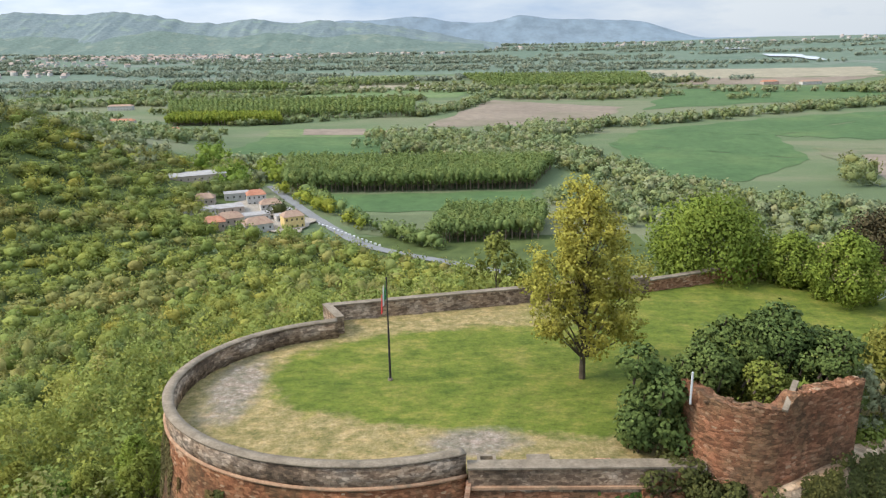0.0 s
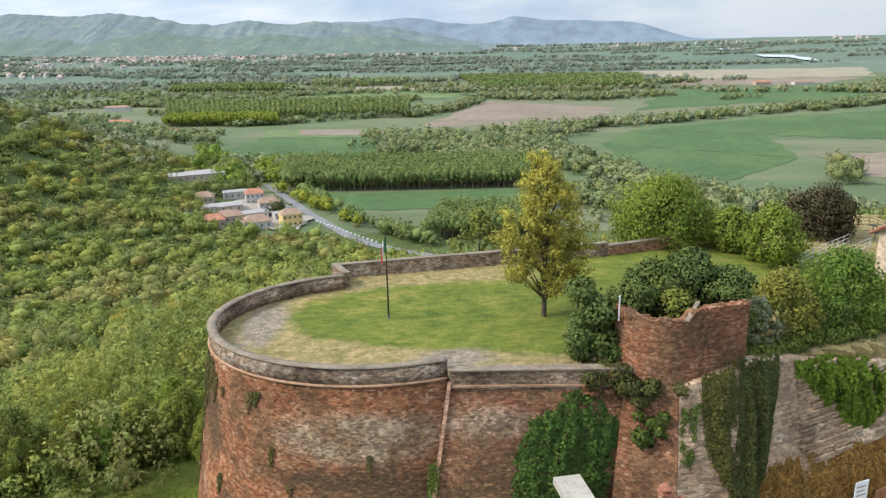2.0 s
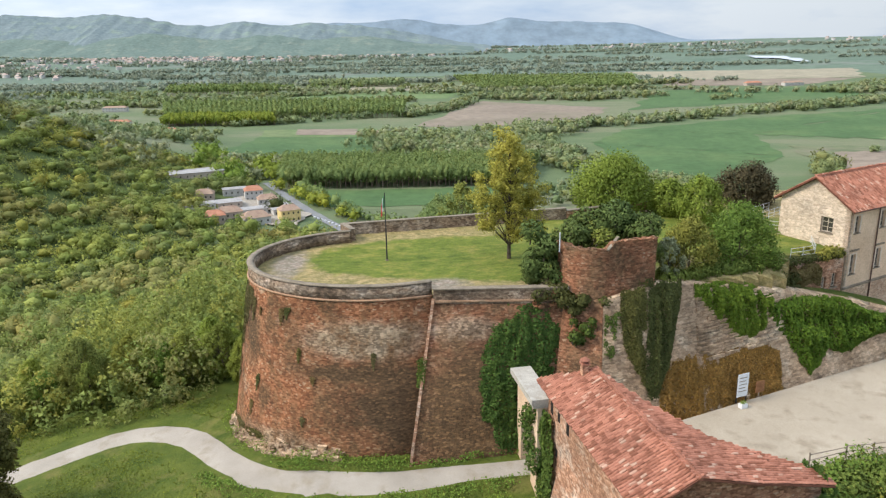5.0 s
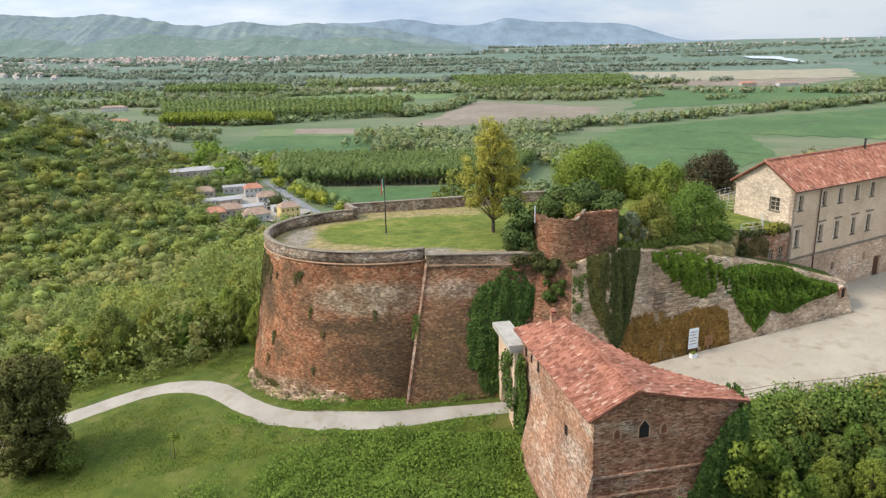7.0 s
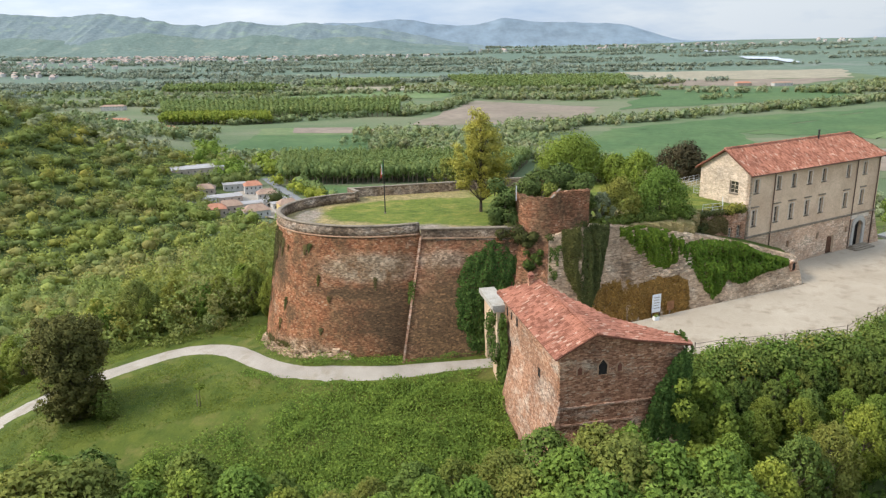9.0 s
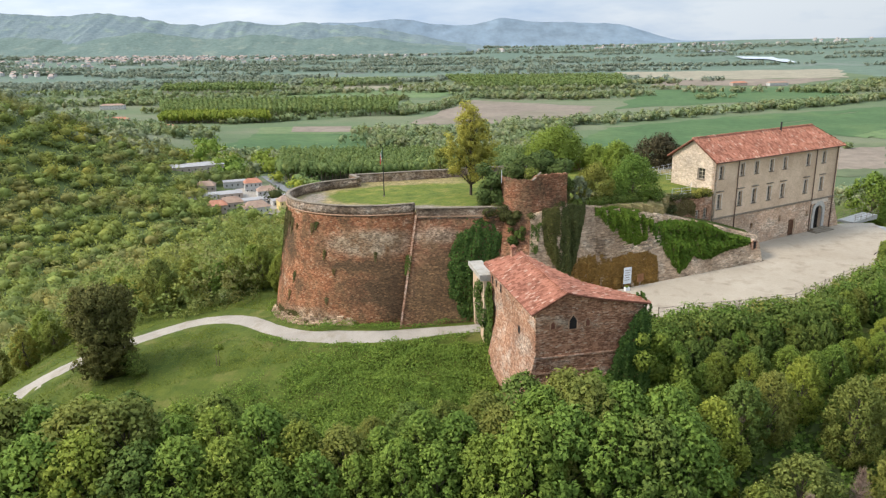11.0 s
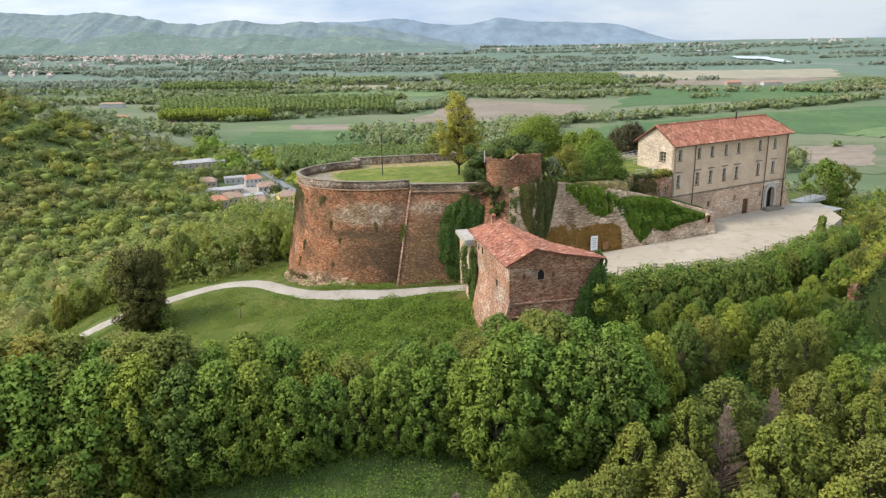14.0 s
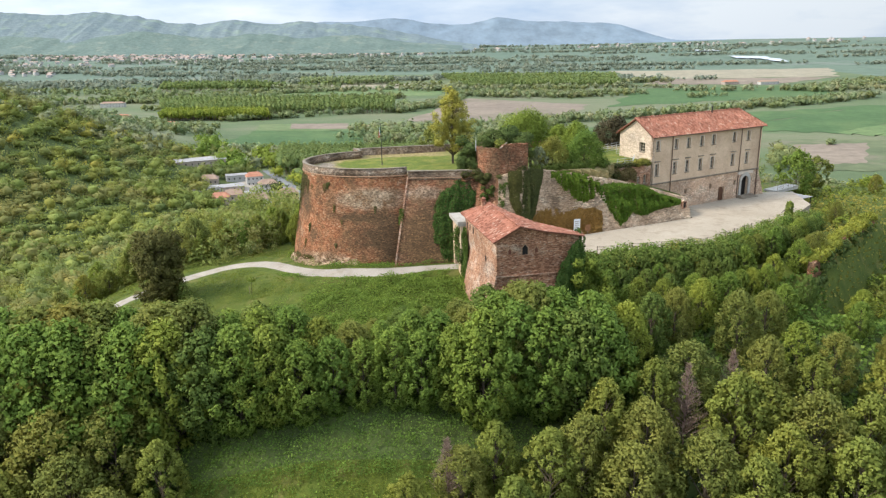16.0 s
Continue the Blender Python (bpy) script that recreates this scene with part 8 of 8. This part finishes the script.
village("village", (-1500, 2430), (200, 60), 40, "scattered distant houses on the plain", 4)
village("village", (-100, 3900), (500, 60), 60, "far pale houses along the hills", 5)
village("village", (1500, 3900), (500, 80), 40, "far pale houses near the horizon", 6)


# ---------------------------------------------------------------- distant hills
def hill_range(name, y, x0, x1, profile, mat, label, depth=500, spurs=0.13):
    """A far range: its crest runs along x, profile(x) gives its height; spurs and hollows run down to the plain."""
    v, f = [], []
    n, rows_ = 620, 34
    for i in range(n + 1):
        x_ = x0 + (x1 - x0) * i / n
        top = profile(x_)
        for k in range(rows_):
            q = k / (rows_ - 1)
            yy = y - depth * q
            foot = ground_z(x_, yy) - 12
            rise = top - foot
            wander = 70 * noise.noise(Vector((x_ * 0.004, q * 2.0, y * 0.01 + 5)))
            spur = 1 - 2.6 * abs(noise.noise(Vector(((x_ + wander * q) * 0.0042, q * 0.7, y * 0.013)))) 
            side = 1 - 2.4 * abs(noise.noise(Vector(((x_ + wander) * 0.012, q * 2.4, y * 0.02 + 9))))
            fine = noise.noise(Vector((x_ * 0.035, q * 12, 2))) + 0.6 * noise.noise(Vector((x_ * 0.09, q * 30, 3)))
            bow = 4 * q * (1 - q)
            zz = foot + rise * (1 - q) ** 1.25 + rise * spurs * bow * (0.5 * spur + 0.22 * side) + (1.6 * fine) * min(1, 6 * q) * (1 - q)
            v.append((x_, yy, min(zz, top + rise * 0.02) if q < 0.35 else zz))
    for i in range(n):
        for k in range(rows_ - 1):
            a = i * rows_ + k
            f.append((a, a + rows_, a + rows_ + 1, a + 1))
    ob = part(name, mesh_from(name, v, f, mat), None, smooth=True)
    return tagged(ob, label, "hills", kind="structure")


# distance haze is put into these hill colours, bluer on the farther range
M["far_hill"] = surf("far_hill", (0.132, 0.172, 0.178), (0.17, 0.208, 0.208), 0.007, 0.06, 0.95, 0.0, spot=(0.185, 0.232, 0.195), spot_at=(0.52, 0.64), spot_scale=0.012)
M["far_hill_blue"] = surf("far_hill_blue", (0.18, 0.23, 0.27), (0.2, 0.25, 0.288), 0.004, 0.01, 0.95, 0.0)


def bump_at(x_, *bumps):
    return sum(h * math.exp(-(((x_ - c) / w) ** 2)) for c, w, h in bumps)


def near_crest(x_):
    h = 122 + bump_at(x_, (-2420, 330, 84), (-1830, 330, 76), (-1130, 170, 28), (-700, 160, 14))
    return (h + 9 * noise.noise(Vector((x_ * 0.018, 3, 0))) + 12 * noise.noise(Vector((x_ * 0.006, 8, 0)))) * sstep(350, -560, x_) - 14


def far_crest(x_):
    h = 106 + bump_at(x_, (-640, 260, 26), (-230, 190, 40), (395, 130, 34), (650, 220, 12))
    return (h + 5 * noise.noise(Vector((x_ * 0.012, 5, 0)))) * sstep(1500, 1000, x_) - 6


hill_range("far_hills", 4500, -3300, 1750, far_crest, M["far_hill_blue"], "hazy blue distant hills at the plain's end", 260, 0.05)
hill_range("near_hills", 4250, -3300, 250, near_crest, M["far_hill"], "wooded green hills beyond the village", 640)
# greyed green: haze before the foothills put into the colour
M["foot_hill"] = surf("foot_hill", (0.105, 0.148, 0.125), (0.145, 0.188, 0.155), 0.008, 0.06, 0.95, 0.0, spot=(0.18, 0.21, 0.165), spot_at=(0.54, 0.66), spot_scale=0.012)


def foot_crest(x_):
    h = 46 + bump_at(x_, (-2750, 420, 70), (-2100, 200, 26), (-1500, 260, 44), (-900, 200, 26), (-420, 160, 16))
    return (h + 8 * noise.noise(Vector((x_ * 0.014, 13, 0))) + 10 * noise.noise(Vector((x_ * 0.005, 21, 0)))) * sstep(250, -500, x_) - 14


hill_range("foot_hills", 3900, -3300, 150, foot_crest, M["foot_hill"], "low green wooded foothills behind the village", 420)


# ---------------------------------------------------------------- small things
flagpole = empty("flagpole", Matrix.Translation((-4.3, 44.36, terrace_z(-4.3, 44.36))))
tagged(flagpole, "thin dark flagpole with a limp tricolour flag on the lawn", "flagpole")
bm = bmesh.new()
tube(bm, (0, 0, -0.1), (0, 0, 3.2), 0.075, 0.06, 10)
tube(bm, (0, 0, 3.2), (0, 0, 6.35), 0.05, 0.035, 10)
part("pole", bm, M["iron"], flagpole)
bm = bmesh.new()
tube(bm, (0, 0, 0), (0, 0, 0.12), 0.16, 0.13, 10)
part("base", bm, M["stone_cap"], flagpole)
bm = bmesh.new()
bmesh.ops.create_uvsphere(bm, u_segments=10, v_segments=6, radius=0.07, matrix=Matrix.Translation((0, 0, 6.4)))
part("finial", bm, M["iron"], flagpole)
M["flag_green"] = surf("flag_green", (0.03, 0.2, 0.08), (0.05, 0.26, 0.11), 3.0, 20.0, 0.8, 0.0)
M["flag_red"] = surf("flag_red", (0.5, 0.04, 0.04), (0.6, 0.07, 0.06), 3.0, 20.0, 0.8, 0.0)
for k, (mt, z1, z0, off) in enumerate((("flag_green", 6.2, 5.1, 0.05), ("white_paint", 6.0, 4.75, 0.17), ("flag_red", 5.5, 4.3, 0.27))):
    v, f = [], []
    for i in range(9):
        for j in range(5):
            q = i / 8
            w = 0.06 + 0.08 * q
            v.append((-off - w * (j / 4) * 0.9, 0.05 * math.sin(j * 1.6 + k) - 0.02 * k, z1 + (z0 - z1) * q - 0.12 * j / 4))
    for i in range(8):
        for j in range(4):
            a = i * 5 + j
            f.append((a, a + 1, a + 6, a + 5))
    me = mesh_from("flag_stripe", v, f, M[mt])
    ob = part("flag_stripe", me, None, flagpole, ("green", "white", "red")[k] + " hanging flag stripe", True)

# information board, notice board, planter
board = empty("sign_board", pose(25.4, 33.45, -1.25, 0, 0, 22))
tagged(board, "tall white information board on two posts in the court", "sign")
for x in (-0.5, 0.5):
    bm = bmesh.new()
    box(bm, x - 0.04, -0.04, 0, x + 0.04, 0.04, 2.6)
    part("post", bm, M["iron"], board)
bm = bmesh.new()
box(bm, -0.55, -0.08, 0.55, 0.55, -0.04, 2.6)
panel = part("panel", bm, M["white_paint"], board, "plain white panel")
for i in range(5):
    bm = bmesh.new()
    box(bm, -0.4, -0.086, 2.2 - 0.3 * i, 0.35 - 0.1 * (i % 2), -0.081, 2.27 - 0.3 * i)
    part("text_bar", bm, M["stone_cap"], panel)
notice = empty("notice_board", pose(27.2, 34.3, -1.25, 0, 0, 22))
tagged(notice, "small brown notice board on a post", "sign")
bm = bmesh.new()
box(bm, -0.04, -0.04, 0, 0.04, 0.04, 1.2)
part("post", bm, M["wood_grey"], notice)
bm = bmesh.new()
box(bm, -0.45, -0.1, 0.5, 0.45, -0.04, 1.5)
part("panel", bm, M["rust"], notice)
planter = empty("planter", pose(25.2, 32.5, -1.25, 0, 0, 22))
tagged(planter, "small white planter at the foot of the board", "planter")
bm = bmesh.new()
prism(bm, [(-0.3, -0.2), (0.3, -0.2), (0.3, 0.2), (-0.3, 0.2)], 0, 0.4)
part("trough", bm, M["white_paint"], planter)
v, f, soft = leaves([(0, 0, 0.5, 0.3, 0.2, 0.15)], 60, 0.14)
part("plant", mesh_from("plant", v, f, M["leaf_green"]), None, planter)

# rustic fence along the court's edge
FENCE = [(26.5, 23.9), (29.6, 24.9), (36, 25.9), (43.2, 27.8), (50.6, 33.8), (56.6, 38.2)]
fence = empty("fence")
tagged(fence, "low rustic wooden fence along the courtyard's edge", "fence")
posts = []
for (ax, ay), (bx, by) in zip(FENCE, FENCE[1:]):
    n = max(1, round(math.hypot(bx - ax, by - ay) / 2.2))
    posts += [(ax + (bx - ax) * i / n, ay + (by - ay) * i / n) for i in range(n)]
posts.append(FENCE[-1])
fr = random.Random(3)
for i, (x, y) in enumerate(posts):
    bm = bmesh.new()
    tube(bm, (x, y, -1.5), (x + fr.uniform(-0.04, 0.04), y, -0.2 + fr.uniform(-0.05, 0.08)), 0.065, 0.055, 7)
    part("post", bm, M["wood_grey"], fence)
    if i:
        for h in (-0.35, -0.75):
            bm = bmesh.new()
            px, py = posts[i - 1]
            tube(bm, (px, py, h + fr.uniform(-0.04, 0.04)), (x, y, h + fr.uniform(-0.04, 0.04)), 0.035, 0.03, 6)
            part("rail", bm, M["wood_grey"], fence)

# brick pillar with a round head beside the palace
pillar = empty("gate_pillar", pose(44.9, 44.3, -1.25, 0, 0, 30))
tagged(pillar, "short round-headed brick pillar at the wall's end", "pillar")
bm = bmesh.new()
slab_xz(bm, arch_verts(-0.55, 0.55, 0, 2.9), -0.35, 0.35, Matrix.Identity(4))
part("shaft", bm, M["brick_gate"], pillar)
# the niche is a flat plate, its shade painted near-black
bm = bmesh.new()
slab_xz(bm, arch_verts(-0.25, 0.25, 1.6, 2.6), -0.37, -0.345, Matrix.Identity(4))
part("niche", bm, M["hollow_shade"], pillar)

# ivy-clad gate post at the court's far side
post_bush = shrub("ivy_post", [(62.0, 43.1, 0.2, 0.6, 0.6, 1.2), (62.1, 43.1, -0.9, 0.8, 0.7, 0.8)], 1200, 0.26, "leaf_shrub", "gate post overgrown with dark ivy")

# ruined wall with small arches beside the palace
ruin = empty("ruined_wall")
tagged(ruin, "ruined brick wall with small dark arches and plants", "wall", kind="structure")
RM = Matrix.Translation((33.0, 44.3, 0)) @ pose(0, 0, 0, 0, 0, math.degrees(math.atan2(3.0, 7.1)))
bm = bmesh.new()
rh = [(0.9, 5.0, 1.4, 5.7), (2.1, 4.7, 2.7, 5.6), (3.2, 4.9, 3.6, 5.6), (5.0, 4.0, 5.55, 5.2), (6.3, 4.0, 6.95, 5.4)]
pierced(bm, 7.7, 0.5, 7.2, rh, 0.5, RM)
part("wall_body", bm, M["brick_gate"], ruin)
for a, b, c, d in rh[:3]:
    bm = bmesh.new()
    box(bm, a, 0.4, b, c, 0.44, d, RM)
    part("recess", bm, M["hollow_shade"], ruin)
for a, b, c, d in rh[3:]:
    window(ruin, (a + c) / 2, (b + d) / 2, c - a, d - b, RM, False, False, (2, 3))
creeper("creeper", [RM @ Vector((-0.1, -0.03, 2.6)), RM @ Vector((4.8, -0.03, 2.6)), RM @ Vector((4.8, -0.03, 7.2)), RM @ Vector((-0.1, -0.03, 7.2))], 3200, 0.16, "leaf_dry", "dry brown creepers hanging on the ruined wall", ((0, 0.1), (0.3, 0.45), (0.5, 0.3), (0.8, 0.6), (1, 0.5)), ((0, 1), (1, 1)), 0.3, 0.5, 61)
shrub("wall_plants", cluster(sr, 31.2, 34.0, 42.8, 44.2, 4.6, 7.0, 14, 0.4, 0.8), 2600, 0.18, "leaf_ivy_brown", "brown-green brambles at the ruined wall's end")
shrub("wall_plants", [(q.x, q.y, q.z, 0.5, 0.5, 0.4) for q in (RM @ Vector((0.4 + 0.62 * i, 0.2, 7.25)) for i in range(12))], 2600, 0.17, "leaf_ivy_brown", "green and brown weeds along the ruined wall's top")
bm = bmesh.new()
prism(bm, [(31.0, 40.6), (38, 42.9), (46, 45.4), (46.2, 50.4), (40.3, 47.2), (33.2, 44.9)], 0.0, [5.6, 3.8, 1.3, 1.3, 3.4, 5.2])
tagged(part("lower_terrace", bm, M["meadow"], None), "sloping grassy ledge behind the high wall", "terrace", kind="structure")
bm = bmesh.new()
box(bm, 5.2, -3.4, 3.0, 7.6, -0.1, 3.25, RM)
for i in range(5):
    box(bm, 4.2 - 0.25 * i, -2.6, 3.0 + 0.16 * i, 5.2, -0.8, 3.16 + 0.16 * i, RM)
tagged(part("stone_steps", bm, M["stone_cap"], None), "grey stone steps leading to the small door", "steps", kind="structure")

# paved patio, ramp and railings on the terrace beside the palace
bm = bmesh.new()
prism(bm, [(36.4, 56.5), (41.2, 53.0), (47.5, 61), (46, 72), (40, 71.5), (38.5, 66.5), (41.5, 62.5)], 6.6, [7.42, 7.42, 7.4, 7.3, 7.3, 7.3, 7.35])
tagged(part("patio", bm, M["gravel"], None), "pale paved patio beside the palace", "patio", kind="structure")
bm = bmesh.new()
prism(bm, [(31.2, 57.0), (32.4, 56.2), (41.0, 63.5), (40.2, 64.6)], 6.8, [7.62, 7.62, 7.45, 7.45])
tagged(part("ramp", bm, M["stone_cap"], None), "pale concrete ramp across the lawn", "ramp", kind="structure")
M["steel"] = surf("steel", (0.45, 0.46, 0.47), (0.6, 0.61, 0.62), 3.0, 20.0, 0.45, 0.0)


def railing(line, z0, label, mat="steel", gap=1.3):
    """A thin railing > posts, rails."""
    root = empty("railing")
    tagged(root, label, "railing", "terrace railings")
    pts = []
    for (ax, ay), (bx, by) in zip(line, line[1:]):
        n = max(1, round(math.hypot(bx - ax, by - ay) / gap))
        pts += [(ax + (bx - ax) * i / n, ay + (by - ay) * i / n) for i in range(n)]
    pts.append(line[-1])
    for i, (x, y) in enumerate(pts):
        bm_ = bmesh.new()
        tube(bm_, (x, y, z0), (x, y, z0 + 1.05), 0.03, 0.03, 6)
        part("post", bm_, M[mat], root)
        if i:
            for h in (1.02, 0.62, 0.25):
                bm_ = bmesh.new()
                px, py = pts[i - 1]
                tube(bm_, (px, py, z0 + h), (x, y, z0 + h), 0.025, 0.025, 6)
                part("rail", bm_, M[mat], root)
    return root


railing([(31.0, 57.2), (40.0, 64.8)], 7.5, "thin steel railing along the ramp")
railing([(32.5, 56.0), (41.2, 63.2)], 7.5, "thin steel railing along the ramp's other side")
railing([(34.0, 45.6), (36.8, 46.6), (38.0, 50.0)], 7.3, "thin steel railing on the ruined wall")
railing([(36.4, 56.2), (41.0, 52.8)], 7.4, "steel railing round the patio")
railing([(40, 71.6), (46, 72.2), (47.4, 62)], 7.3, "dark steel railing round the patio", "iron")

# outdoor tables and chairs on the patio
def cafe_table(x, y):
    root = empty("cafe_table", Matrix.Translation((x, y, 7.38)))
    tagged(root, "small round dark metal table on the patio", "table", "patio tables")
    bm_ = bmesh.new()
    tube(bm_, (0, 0, 0.7), (0, 0, 0.74), 0.4, 0.4, 14)
    part("tabletop", bm_, M["iron"], root)
    bm_ = bmesh.new()
    tube(bm_, (0, 0, 0.02), (0, 0, 0.7), 0.04, 0.04, 8)
    part("stem", bm_, M["iron"], root)
    bm_ = bmesh.new()
    tube(bm_, (0, 0, 0), (0, 0, 0.04), 0.25, 0.22, 12)
    part("foot", bm_, M["iron"], root)


for x, y in ((43.5, 66.5), (42.5, 69.0), (45.0, 69.6)):
    cafe_table(x, y)

# bridge, railing and low canopy beyond the palace
bm = bmesh.new()
prism(bm, [(67.4, 65.0), (69.0, 62.9), (74.8, 66.6), (73.4, 68.6)], -1.5, [-1.1, -1.1, -0.8, -0.8])
tagged(part("footbridge", bm, M["cornice_stone"], None), "pale ramp leading off the courtyard", "bridge", kind="structure")
railing([(69.0, 62.8), (74.8, 66.5)], -1.0, "wooden railing beside the ramp", "wood_grey", 1.6)
railing([(67.4, 65.1), (73.4, 68.7)], -1.0, "wooden railing on the ramp's far side", "wood_grey", 1.6)
canopy = empty("canopy", pose(70.4, 58.8, -2.6, 0, 0, 32))
tagged(canopy, "low grey-blue sheet-metal canopy beside the court", "canopy")
bm = bmesh.new()
box(bm, -2.6, -2.0, 1.25, 2.6, 2.0, 1.33)
part("roof_sheet", bm, M["roof_grey"], canopy)
for x in (-2.4, 2.4):
    for y in (-1.7, 1.7):
        bm = bmesh.new()
        box(bm, x - 0.06, y - 0.06, -1.6, x + 0.06, y + 0.06, 1.25)
        part("post", bm, M["iron"], canopy)

# staked sapling on the meadow
sz = ground_z(-22.2, 25.8)
sap = empty("sapling", Matrix.Translation((-22.2, 25.8, sz)))
tagged(sap, "thin young tree tied to a stake on the meadow", "tree")
bm = bmesh.new()
tube(bm, (0, 0, -0.1), (0.1, 0, 2.2), 0.05, 0.02, 6)
part("trunk", bm, M["bark"], sap)
bm = bmesh.new()
box(bm, -0.3, -0.03, 0, -0.24, 0.03, 1.3)
part("stake", bm, M["wood_grey"], sap)
v, f, soft = leaves([(0.1, 0, 2.2, 0.5, 0.5, 0.3), (0.4, 0.1, 2.1, 0.35, 0.35, 0.2)], 150, 0.2)
part("crown", mesh_from("crown", v, f, M["leaf_green"]), None, sap)

# slab and pit on the lawn, thin post beside the tower, white posts along the far road
bm = bmesh.new()
box(bm, 3.0, 35.2, LAWN_Z - 0.1, 4.1, 35.9, LAWN_Z + 0.12)
tagged(part("stone_slab", bm, M["stone_cap"], None), "pale flat stone slab lying in the grass", "slab")
pit = empty("pit_frame")
tagged(pit, "low square stone frame behind the parapet", "frame")
for x0, y0, x1, y1 in ((0.6, 34.7, 1.5, 34.85), (0.6, 35.5, 1.5, 35.65), (0.6, 34.85, 0.75, 35.5), (1.35, 34.85, 1.5, 35.5)):
    bm = bmesh.new()
    box(bm, x0, y0, LAWN_Z - 0.2, x1, y1, LAWN_Z + 0.28)
    part("edge_stone", bm, M["stone_cap"], pit)
bm = bmesh.new()
box(bm, 6.1, 34.6, LAWN_Z - 0.2, 6.9, 35.2, LAWN_Z + 0.3)
tagged(part("stone_block", bm, M["brick_gate"], None), "small brick block behind the parapet", "block")
bm = bmesh.new()
tube(bm, (10.3, 34.7, 11.6), (10.3, 34.7, 13.2), 0.05, 0.05, 6)
tagged(part("white_rod", bm, M["steel"], None), "thin pale metal rod beside the ruined tower", "rod")
for i in range(16):
    k = i / 15
    x, y = -92 + 44 * k + 3.5, 468 - 52 * k - 2.5
    bm = bmesh.new()
    box(bm, x - 0.7, y - 0.4, ground_z(x, y), x + 0.7, y + 0.4, ground_z(x, y) + 1.1)
    tagged(part("road_barrier", bm, M["white_paint"], None), "white concrete barrier block beside the road", "barrier", "road barriers")
